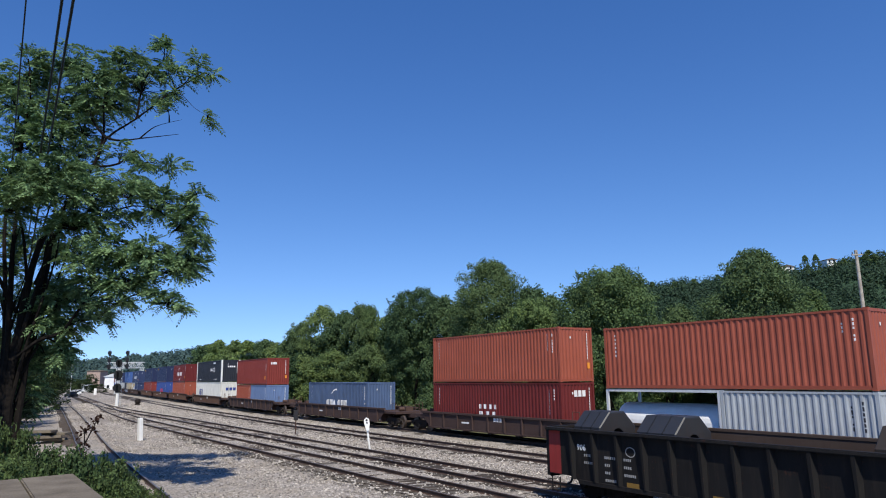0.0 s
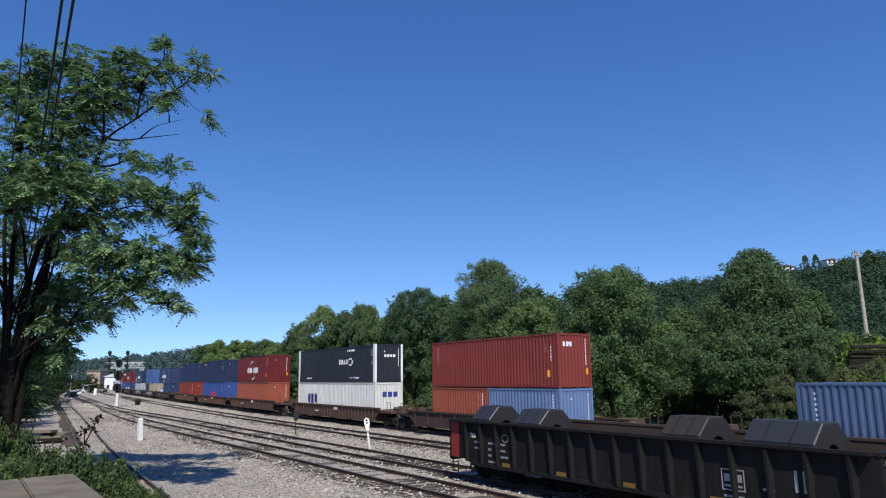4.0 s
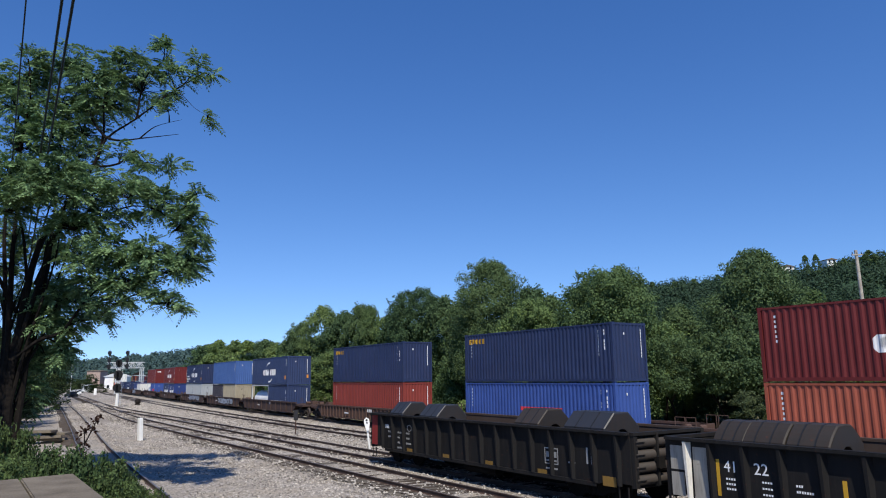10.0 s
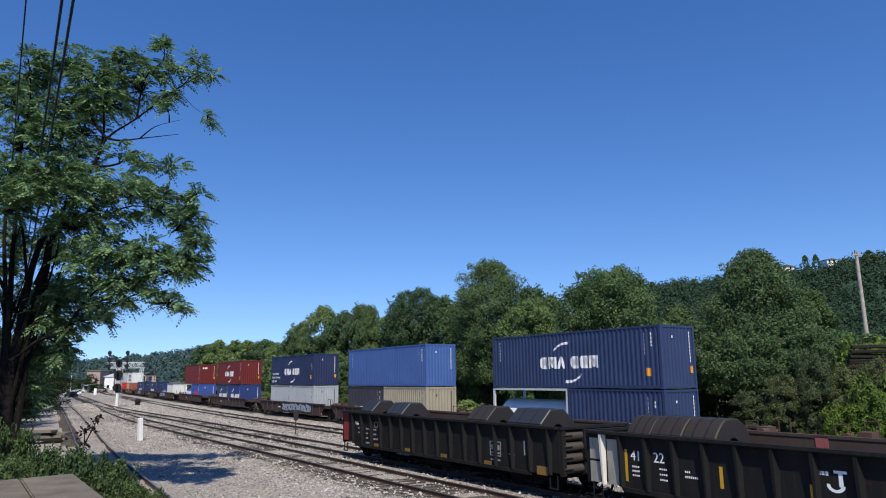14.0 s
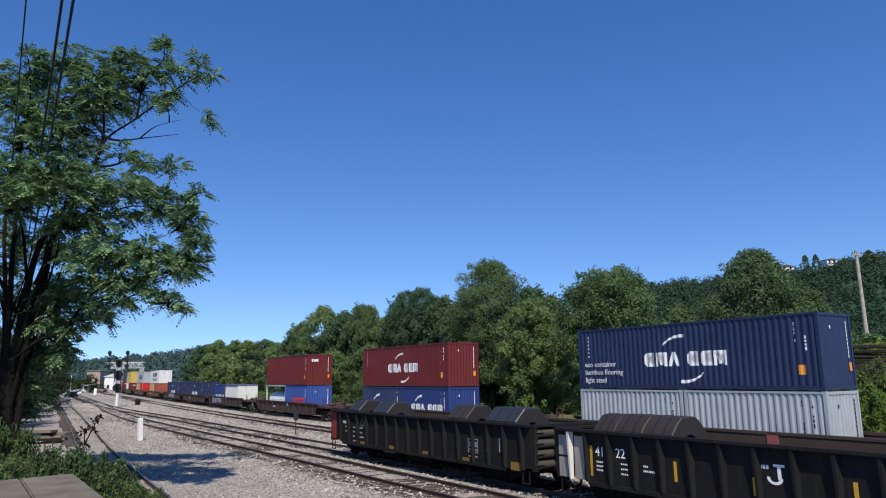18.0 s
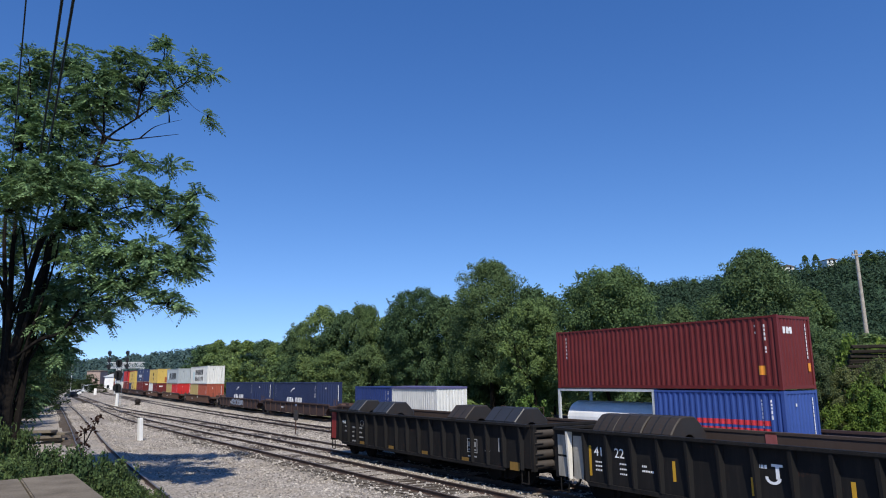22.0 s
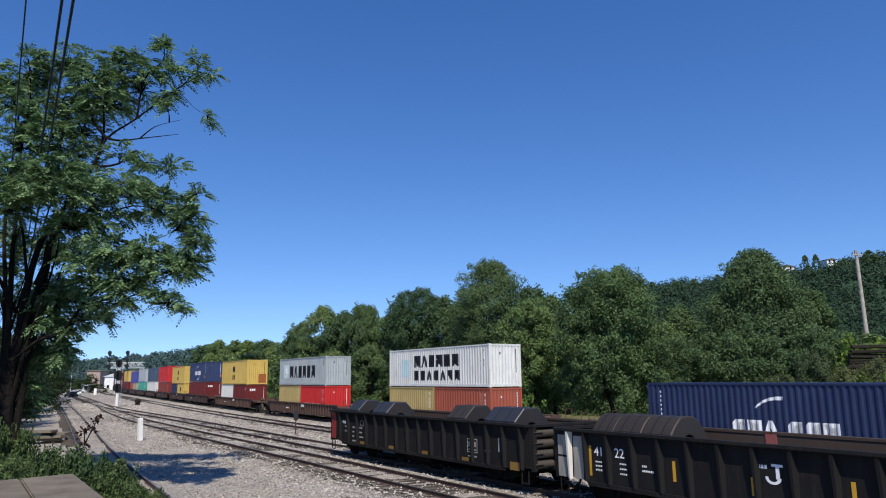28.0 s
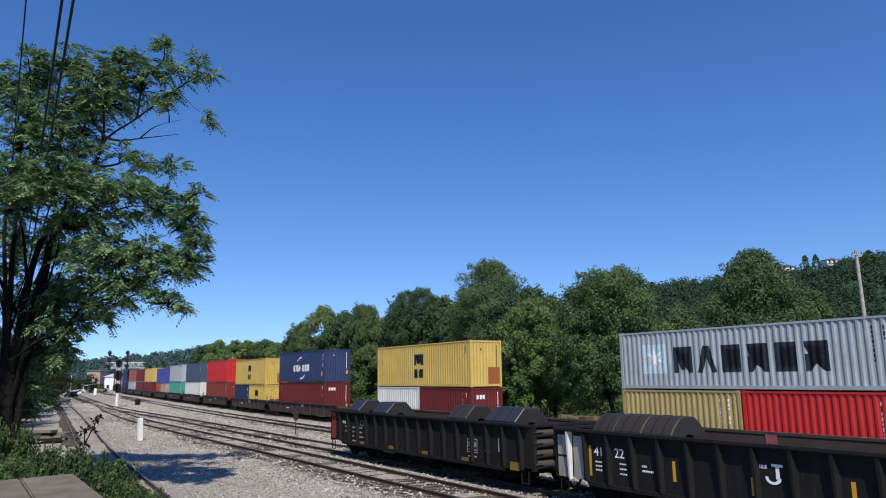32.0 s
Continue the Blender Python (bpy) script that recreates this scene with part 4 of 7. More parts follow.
# ---- the container train, near end first ----
def train():
    load(5.9, [("grey ribbed short container in a well car", "grey", F20, "grey20"), ("white tank container with a steel frame", "tank", F20, "")],
         [("orange-red corrugated shipping container, stacked on top", "orange", F40, "")], seed=1)
    load(21.22, [("dark red corrugated container with white block marks", "dark_red", F40, "three_row")],
         [("orange-red corrugated shipping container, stacked on top", "orange", F40, "orange_tag")], seed=2)
    load(42.97, [("faded blue container with a white block logo", "steel_blue", F40, "arcs_low")], [], True, seed=3)
    load(67.75, [("pale blue short container with white marks", "pale_blue", F20, "tri"), ("orange short container in a well car", "orange", F20, "")],
         [("dark red container with a small white end logo", "rust_red", F40, "end_small")], True, seed=4)
    load(90.1, [("long white corrugated container with blue block logo", "white", 16.15, "blue_row")],
         [("long black container with white corner posts", "black", 16.15, "ring_row")], True, True, M_RUSTY, 5)
    load(113.8, [("orange corrugated container in a well car", "orange", F40, "")],
         [("dark red container with a white block logo", "dark_red", F40, "arcs")], True, True, M_RUSTY, 6)
    load(133.52, [("bright blue container with faded red lettering bars", "blue", F40, "redtext")],
         [("navy container with a small yellow mark", "navy", F40, "yellowtag")], True, True, M_RUSTY, 7)
    load(153.4, [("orange-red corrugated container in a well car", "rust_red", F40, "orange_tag")],
         [("navy container with a small yellow mark", "navy", F40, "yellowtag")], True, True, M_RUSTY, 8)
    load(177.1, [("dull blue short container with white marks", "dull_blue", F20, "tri"), ("white tank container with a steel frame", "tank", F20, "")],
         [("dark blue container with a white block logo", "dull_blue", F40, "arcs")], True, seed=9)
    load(196.7, [("beige ribbed short container with dark marks", "beige", F20, "grey20"), ("charcoal short container with white marks", "charcoal", F20, "tri")],
         [("light blue corrugated shipping container, stacked on top", "sky_blue", F40, "")], True, seed=10, graffiti=(-0.7, 0.2))
    load(216.43, [("pale grey ribbed short container, dirty end", "grey", F20, "grey20"), ("pale grey ribbed short container", "grey", F20, "grey20")],
         [("navy container with white logo and three lines of lettering", "navy", F40, "arcs_lines")], True, seed=11, graffiti=(-0.7, 0.2))
    load(240.4, [("blue short container with a white block logo", "mid_blue", F20, "white20"), ("faded blue short container with a white logo", "dull_blue", F20, "white20")],
         [("dark red container with a white block logo", "dark_red", F40, "arcs")], True, seed=12)
    load(264.4, [("bright blue short container with red bars", "blue", F20, "redtext"), ("white tank container with a steel frame", "tank", F20, "")],
         [("dark red container with a small white end logo", "dark_red", F40, "end_small")], True, seed=13)
    load(288.2, [("dull white ribbed open-top container under a violet tarpaulin", "white", F20, "tarp"), ("blue short container with white block lettering", "mid_blue", F20, "white_low")], [], True, seed=14, graffiti=(0.15, 0.8))
    load(308.3, [("navy container with a white block logo", "navy", F40, "arcs_low")], [], True, seed=15)
    load(328.2, [("navy container with a white block logo", "navy", F40, "arcs_low")], [], True, seed=16, graffiti=(-0.35, 0.3))
    load(352.0, [("orange steel short container", "orange", F20, ""), ("mustard ribbed short container", "mustard", F20, "")],
         [("white ribbed container with dark block logo", "white", F40, "two_row")], True, True, M_RUSTY, 17)
    load(376.08, [("bright red short container with white marks", "red", F20, "tri"), ("mustard ribbed short container", "mustard", F20, "")],
         [("silver ribbed container with dark block logo and cyan square", "silver", F40, "star_row")], True, True, M_RUSTY, 18)
    load(400.3, [("dark red short container with a small white end logo", "dark_red", F20, "end_small"), ("white ribbed short container in a well", "white", F20, "")],
         [("yellow container with black block logo and a rust patch", "yellow", F40, "stacked")], True, True, M_RUSTY, 19)
    load(422.6, [("dark red container with a small white end logo", "dark_red", F40, "end_small")],
         [("navy container with a white block logo", "dull_blue", F40, "arcs")], True, seed=20)
    far = [
        (439.6, [("yellow short container with a black mark", "yellow", F20, "stacked"), ("navy blue short container", "navy", F20, "")], ("yellow container with black block logo", "yellow", "stacked")),
        (456.0, [("orange-red container in a well car", "rust_red", F40, "")], ("bright red container", "red", "")),
        (472.4, [("white container with blue block marks", "white", F40, "grey20")], ("slate blue container", "slate", "")),
        (488.8, [("teal green container in a well car", "teal", F40, "")], ("pale grey container", "grey", "")),
        (505.2, [("dull beige short container", "beige", F20, ""), ("orange steel short container", "orange", F20, "")], ("violet blue container", "violet", "")),
        (524.0, [("dark red container in a well car", "dark_red", F40, "")], ("plain yellow container", "yellow", "stacked")),
        (540.4, [("dark red container in a well car", "maroon", F40, "")], ("dark red container", "dark_red", "")),
        (556.8, [("grey container in a well car", "grey", F40, "")], ("orange container", "orange", "")),
        (573.2, [("navy container in a well car", "navy", F40, "")], ("navy container", "navy", "")),
        (589.6, [("rust red container in a well car", "rust_red", F40, "")], ("slate blue container", "slate", "")),
        (606.0, [("navy container in a well car", "navy", F40, "")], ("dark red container", "dark_red", "")),
        (622.4, [("orange container in a well car", "orange", F40, "")], ("pale grey container", "grey", "")),
        (638.8, [("dark red container in a well car", "dark_red", F40, "")], ("navy container", "navy", "")),
        (655.2, [("slate blue container in a well car", "slate", F40, "")], ("yellow container", "yellow", "")),
        (671.6, [("rust red container in a well car", "rust_red", F40, "")], ("bright blue container", "blue", "")),
    ]
    for k, (u, low, (label, colour, logo)) in enumerate(far):
        load(u, low, [(label + ", stacked on top", colour, F40, logo)], seed=30 + k, detail=u < 500)


# ---- the two gondolas with steel coils ----
GON_S = []           # things that roll with the gondolas: (thing, station when stopped, height)


def gondola(label, mid, L, post_s, first, seed):
    """A low-sided steel gondola, middle at the origin; x = -L/2 is the end nearer the viewer. post_s: where its posts stand when it has stopped."""
    g = thing("gondola_car", label, "railway wagon", "gondolas on the siding")
    h, W, z0, z1 = L / 2, 1.48, 0.58, 2.06
    at = lambda s: s - mid
    for sy in (-1, 1):
        bm = bmesh.new()
        y0, y1 = sorted((sy * W, sy * (W - 0.02)))
        prism(bm, [(-h, 0.70), (-h + 0.9, 0.70), (-h + 1.3, z0), (h - 1.3, z0), (h - 0.9, 0.70), (h, 0.70), (h, z1 - 0.09), (-h, z1 - 0.09)], y0, y1)
        wall = part("side_wall", bm, M_GONDOLA, g)
        bm = bmesh.new()
        y0, y1 = sorted((sy * (W - 0.05), sy * (W + 0.16)))
        box(bm, -h, h, y0, y1, z1 - 0.09, z1)
        bmesh.ops.bevel(bm, geom=bm.edges[:], offset=0.02, segments=2, affect="EDGES")
        part("top_rail", bm, M_GONDOLA if sy > 0 else M_GON_IN, wall)
        bm = bmesh.new()
        y0, y1 = sorted((sy * (W - 0.022), sy * (W - 0.032)))
        box(bm, -h + 0.06, h - 0.06, y0, y1, 0.945, z1 - 0.092)
        part("inner_lining", bm, M_GON_IN, wall, "rust-brown inner face")
        bm = bmesh.new()
        y0, y1 = sorted((sy * (W - 0.015), sy * (W + 0.06)))
        box(bm, -h + 1.3, h - 1.3, y0, y1, z0 - 0.05, z0 + 0.06)
        part("side_sill", bm, M_GONDOLA, wall)
        key = "gon_post_%d" % sy
        if key not in CACHE:
            bm = bmesh.new()
            d = 0.145
            lo = [(-0.075, 0, 0.62), (0.075, 0, 0.62), (0.025, d * 0.55, 0.64), (-0.025, d * 0.55, 0.64)]
            hi = [(-0.10, 0, z1 - 0.092), (0.10, 0, z1 - 0.092), (0.04, d, z1 - 0.092), (-0.04, d, z1 - 0.092)]
            a, b = ([bm.verts.new((x, y * sy, z)) for x, y, z in ring] for ring in (lo, hi))
            for k in range(4):
                bm.faces.new((a[k], a[(k + 1) % 4], b[(k + 1) % 4], b[k]))
            bm.faces.new(a)
            bm.faces.new(b)
            CACHE[key] = mesh_of(bm, "post", M_GONDOLA)
        for k, s in enumerate(post_s):
            painted = M_POSTWHITE if not first and k == 0 and sy > 0 else M_GONDOLA
            put("post", CACHE[key], wall, "white-painted post" if painted == M_POSTWHITE else "", painted, Matrix.Translation((at(s), sy * (W + 0.001), 0)))
    bm = bmesh.new()
    box(bm, -h, h, -W + 0.02, W - 0.02, 0.84, 0.94)
    part("floor", bm, M_GON_IN, g)
    bm = bmesh.new()
    box(bm, -h + 0.4, h - 0.4, -0.3, 0.3, 0.55, 0.839)
    part("centre_sill", bm, M_UNDER, g)
    for k in range(7):                       # cross bearers under the floor
        bm = bmesh.new()
        x = -h + 3.6 + (L - 7.2) * k / 6
        prism(bm, [(x - 0.09, 0.60), (x + 0.09, 0.60), (x + 0.09, 0.838), (x - 0.09, 0.838)], -W + 0.03, W - 0.03)
        part("cross_bearer", bm, M_UNDER, g)
    # deep sill added to hide sunlit ballast behind; its black holds the shade
    bm = bmesh.new()
    prism(bm, [(-h + 3.1, 0.56), (-h + 4.2, 0.16), (h - 4.2, 0.16), (h - 3.1, 0.56)], -0.22, 0.22)
    part("fish_belly", bm, M_UNDER, g, "deep black sill under the floor")
    bm = bmesh.new()
    tube(bm, (-0.9, 0.85, 0.36), (0.9, 0.85, 0.36), 0.2, None, 14)
    part("air_tank", bm, M_UNDER, g)
    for sx in (-1, 1):
        bm = bmesh.new()
        x0, x1 = sorted((sx * h, sx * (h - 0.03)))
        box(bm, x0, x1, -W + 0.021, W - 0.021, 0.60, z1 - 0.02)
        end = part("end_wall", bm, M_GONDOLA, g)
        for k in range(4):
            bm = bmesh.new()
            zc = 0.80 + 0.325 * k
            n = 8
            ring = [(0.0, -0.14)] + [(0.14 * math.sin(math.pi * i / n), -0.14 * math.cos(math.pi * i / n)) for i in range(1, n)] + [(0.0, 0.14)]
            lo = [bm.verts.new((sx * (h + a), -W + 0.10, zc + b)) for a, b in ring]
            hi = [bm.verts.new((sx * (h + a), W - 0.10, zc + b)) for a, b in ring]
            for i in range(len(ring)):
                j = (i + 1) % len(ring)
                bm.faces.new((lo[i], lo[j], hi[j], hi[i]))
            bm.faces.new(lo)
            bm.faces.new(hi)
            part("end_rib", bm, M_GON_END, end, "", True)
        for y0, y1 in ((W - 0.16, W - 0.02), (-W + 0.02, -W + 0.16), (0.52, 0.60)):
            bm = bmesh.new()
            x0, x1 = sorted((sx * (h + 0.002), sx * (h + (0.17 if y1 < 1 else 0.13))))
            box(bm, x0, x1, y0, y1, 0.62, z1 - 0.04)
            part("end_post", bm, M_GONDOLA, end)
        bm = bmesh.new()
        x0, x1 = sorted((sx * (h + 0.172), sx * (h + 0.26)))
        box(bm, x0, x1, 0.40, 0.66, 1.10, 1.40)
        part("brake_housing", bm, M_UNDER, end)
        bm = bmesh.new()
        x0, x1 = sorted((sx * (h - 0.05), sx * (h + 0.15)))
        box(bm, x0, x1, -W + 0.0, W - 0.0, z1 - 0.085, z1 - 0.004)
        part("end_top_rail", bm, M_GONDOLA, end)
        bm = bmesh.new()
        for k in range(5):
            z = 0.48 + 0.33 * k
            tube(bm, (sx * (h + 0.16), W - 0.40, z), (sx * (h + 0.16), W - 0.06, z), 0.013, None, 6)
        split_parts("grab_iron", bm, M_GONDOLA, g)
        bm = bmesh.new()
        box(bm, min(sx * h, sx * (h + 0.40)), max(sx * h, sx * (h + 0.40)), -0.12, 0.12, 0.62, 0.84)
        x0, x1 = sorted((sx * (h + 0.36), sx * (h + 0.56)))
        box(bm, x0, x1, -0.2, 0.16, 0.60, 0.90)
        part("coupler", bm, M_DARKSTEEL, g)
        bm = bmesh.new()
        tube(bm, (sx * (h + 0.2), 0.25, 0.75), (sx * (h + 0.3), 0.35, 0.30), 0.035, None, 8)
        tube(bm, (sx * (h + 0.3), 0.35, 0.30), (sx * (h + 0.5), 0.30, 0.22), 0.035, None, 8)
        part("air_hose", bm, M_BLACK, g)
        bm = bmesh.new()
        for xx in (h - 0.12, h - 0.45):
            box(bm, sx * xx - 0.015, sx * xx + 0.015, W - 0.01, W + 0.02, 0.22, 0.62)
        a, b = sorted((sx * (h - 0.12), sx * (h - 0.45)))
        box(bm, a, b, W - 0.012, W + 0.05, 0.22, 0.25)
        part("sill_step", bm, M_GONDOLA, g)
        truck(g, sx * (h - 1.9), 0.0, M_UNDER)
    rng = random.Random(seed)
    Y = W + 0.0005
    pitch = 0.887
    if first:
        bm = bmesh.new()
        flat_bars(bm, [(at(20.28), at(19.78), 0.72, 1.95)], Y)
        part("corner_panel", bm, M_RED_END, g, "faded red corner panel")
    # reflector strips
    marks = [(s, 0.64, 0.76, 0.42) for s in (17.02, 14.36, 11.70, 8.98)] + [(6.2, 0.58, 0.84, 0.5)] if first else [(0.28 - 4.35 * k, 0.96, 1.45, 0.09) for k in range(3)] + [(3.18, 0.8, 1.62, 0.09), (-1.85, 0.9, 1.3, 0.05)]
    for s, za, zb, w in marks:
        bm = bmesh.new()
        flat_bars(bm, [(at(s) - w / 2, at(s) + w / 2, za, zb)], Y)
        part("reflector", bm, M_YELLOW_DIM if first else M_YELLOW, g, "yellow reflective strip")
    bm = bmesh.new()
    if first:
        for s in (18.7, 17.9, 17.2):
            for r in range(rng.randint(2, 4)):
                z = 1.30 - 0.2 * r
                for k in range(rng.randint(3, 6)):
                    flat_bars(bm, [(at(s - 0.07 * k) + 0.1, at(s - 0.07 * k) + 0.055, z, z + 0.07)], Y)
        x = at(8.54)
        for a, b, c, d in ((0.30, -0.30, 1.40, 1.43), (0.30, -0.30, 0.95, 0.98), (0.30, 0.27, 0.98, 1.40), (-0.27, -0.30, 0.98, 1.40), (0.02, -0.01, 0.98, 1.40),
                           (0.23, 0.08, 1.15, 1.32), (-0.08, -0.23, 1.15, 1.32), (0.23, 0.06, 1.03, 1.08), (-0.06, -0.23, 1.03, 1.08), (0.26, -0.26, 0.80, 0.85)):
            flat_bars(bm, [(x + a, x + b, c, d)], Y)
        arc(bm, at(17.05), 1.55, 0.15, 0, math.tau, 0.03, 0.03, Y + 0.004, 12)
        flat_bars(bm, [(at(7.05), at(6.98), 1.1, 1.55), (at(6.86), at(6.80), 1.1, 1.55), (at(7.8), at(7.72), 1.05, 1.1), (at(7.6), at(7.52), 1.05, 1.1)], Y)
    else:
        for r in range(3):
            for k in range(4):
                za, zb = 1.18 - 0.11 * r, 1.2 - 0.13 * r
                flat_bars(bm, [(at(2.98 - 0.065 * k), at(2.94 - 0.065 * k), za, za + 0.045), (at(2.08 - 0.065 * k), at(2.04 - 0.065 * k), zb, zb + 0.04)], Y)
        for k in range(7):
            flat_bars(bm, [(at(1.3 - 0.055 * k), at(1.265 - 0.055 * k), 1.09, 1.14)] + ([(at(1.3 - 0.055 * k), at(1.265 - 0.055 * k), 1.21, 1.26)] if k < 3 else []), Y)
        xj = at(-2.32)      # the hooked emblem, as plain bars
        flat_bars(bm, [(xj - 0.03, xj - 0.29, 1.58, 1.635), (xj - 0.12, xj - 0.205, 1.32, 1.58)], Y)
        arc(bm, xj - 0.05, 1.34, 0.11, math.radians(180), math.radians(370), 0.085, 0.075, Y + 0.004, 8)
        flat_bars(bm, [(xj + 0.30, xj + 0.24, 1.52, 1.60), (xj + 0.22, xj + 0.16, 1.52, 1.60), (xj + 0.14, xj + 0.08, 1.52, 1.60)], Y)
    part("stencil_mark", bm, M_MARK_DIM if first else M_MARK, g, "white stencilled marks")["kind"] = "stuff"
    if not first:
        bm = bmesh.new()
        box(bm, at(-0.55) - 0.16, at(-0.55) + 0.16, -W + 0.034, -W + 0.05, z1 - 0.34, z1 - 0.02)
        part("placard", bm, M_PINK, g, "faded pinkish placard inside the far wall")
    if first:
        letters("906", 0.24, M_MARK, g, Matrix.Translation((at(19.08), W + 0.005, 1.46)) @ SIDE_TEXT)
    else:
        letters("41", 0.36, M_MARK, g, Matrix.Translation((at(3.02), W + 0.005, 1.36)) @ SIDE_TEXT)
        letters("22", 0.36, M_MARK, g, Matrix.Translation((at(2.26), W + 0.005, 1.37)) @ SIDE_TEXT)
        bm = bmesh.new()
        flat_bars(bm, [(at(4.52), at(4.12), 1.28, 1.85), (at(4.52), at(4.14), 0.66, 1.22)], Y)
        part("white_panel", bm, M_DIRTYWHITE, g, "dirty white-painted end panel")
        bm = bmesh.new()
        flat_bars(bm, [(at(3.86), at(3.47), 0.66, 1.85)], Y)
        part("white_panel", bm, M_DIRTYWHITE, g, "dirty white end panel")
    return g


def coil(label, x_len, r, mat, parent_s, z, rng, flats=0):
    """A wrapped steel coil lying along the car, with its open eye and steel bands. flats: how strongly its wrap is drawn into eight flats."""
    c = thing("steel_coil", label, "steel coil", "steel coils in the gondolas")
    h = x_len / 2
    n = 32

    def edge(a):
        """How far out the wrap lies at the angle a."""
        b = (a + math.pi / 8) % (math.pi / 4) - math.pi / 8
        return r * (1 + flats * (0.955 / math.cos(b) - 1))

    def ring(bm, x, k, inner=0.0):
        rows = []
        for i in range(n):
            a = math.tau * i / n
            q = inner or k * edge(a)
            rows.append(bm.verts.new((x, q * math.cos(a), r + q * math.sin(a))))
        return rows

    def skin(bm, rings, closed):
        for a, b in zip(rings, rings[1:] + rings[:1] if closed else rings[1:]):
            for k in range(n):
                bm.faces.new((a[k], a[(k + 1) % n], b[(k + 1) % n], b[k]))

    bm = bmesh.new()
    skin(bm, [ring(bm, -h, 0, 0.27), ring(bm, -h, 0.96), ring(bm, -h + 0.03, 1.0), ring(bm, h - 0.03, 1.0), ring(bm, h, 0.96), ring(bm, h, 0, 0.27)], True)
    part("roll", bm, mat, c)
    for x in (-h * 0.35, h * 0.4):
        bm = bmesh.new()
        skin(bm, [ring(bm, x - 0.02, 1.0), ring(bm, x - 0.02, 1.008), ring(bm, x + 0.02, 1.008), ring(bm, x + 0.02, 1.0)], True)
        part("band", bm, M_BLACK, c, "black steel band")
    for sx in (-1, 1):
        bm = bmesh.new()
        skin(bm, [ring(bm, sx * (h + 0.004), 0, 0.28), ring(bm, sx * (h + 0.004), 0.92)], False)
        part("end_disc", bm, M_COIL_END, c, "bare coil end round the open eye")
    GON_S.append((c, parent_s, z))


def gondolas():
    rng = random.Random(8)
    a = gondola("black steel gondola with side posts and a faded red corner", 12.85, 14.9, [19.24 - 0.895 * k for k in range(16)], True, 3)
    GON_S.append((a, 12.85, 0.0))
    b = gondola("black steel gondola with white end panels and numerals", -2.8, 14.7, [4.0, 3.33] + [2.45 - 0.885 * k for k in range(14)], False, 4)
    GON_S.append((b, -3.08, 0.0))
    for s, ln, r, mat, label, flats in ((19.3, 1.1, 0.80, M_COIL, "dark grey wrapped steel coil", 1), (16.75, 1.35, 0.78, M_COIL, "dark grey wrapped steel coil", 1),
                                        (10.6, 1.25, 0.79, M_COIL_RUST, "brownish banded steel coil", 1), (7.92, 1.75, 0.79, M_COIL, "dark grey wrapped steel coil", 1),
                                        (3.05, 0.85, 0.76, M_COIL_RUST, "dark grey steel coil in a gondola", 0.5), (2.13, 1.05, 0.77, M_COIL_RUST, "dark grey steel coil in a gondola", 0.5),
                                        (1.08, 1.0, 0.77, M_COIL_RUST, "rust-stained steel coil in a gondola", 0.5)):
        coil(label, ln, r, mat, s, 0.94, rng, flats)



train()
gondolas()


# ---- trees and bushes ----
HILL_X, HILL_Z = (62, 98, 120, 147, 161, 183, 194, 212, 245), (42, 45, 46.5, 49.5, 52, 52.4, 56.5, 59.5, 63)     # the skyline of the near hill


BROAD = ((0, 0.8), (0.25, 1.0), (0.6, 0.97), (0.84, 0.84), (0.95, 0.62), (1, 0.36))
SHOULDER = ((0, 0.75), (0.2, 0.95), (0.5, 1.0), (0.72, 0.9), (0.86, 0.66), (0.95, 0.36), (1, 0.12))
MOUND = ((0, 0.85), (0.25, 1.0), (0.5, 0.90), (0.75, 0.62), (0.92, 0.32), (1, 0.10))


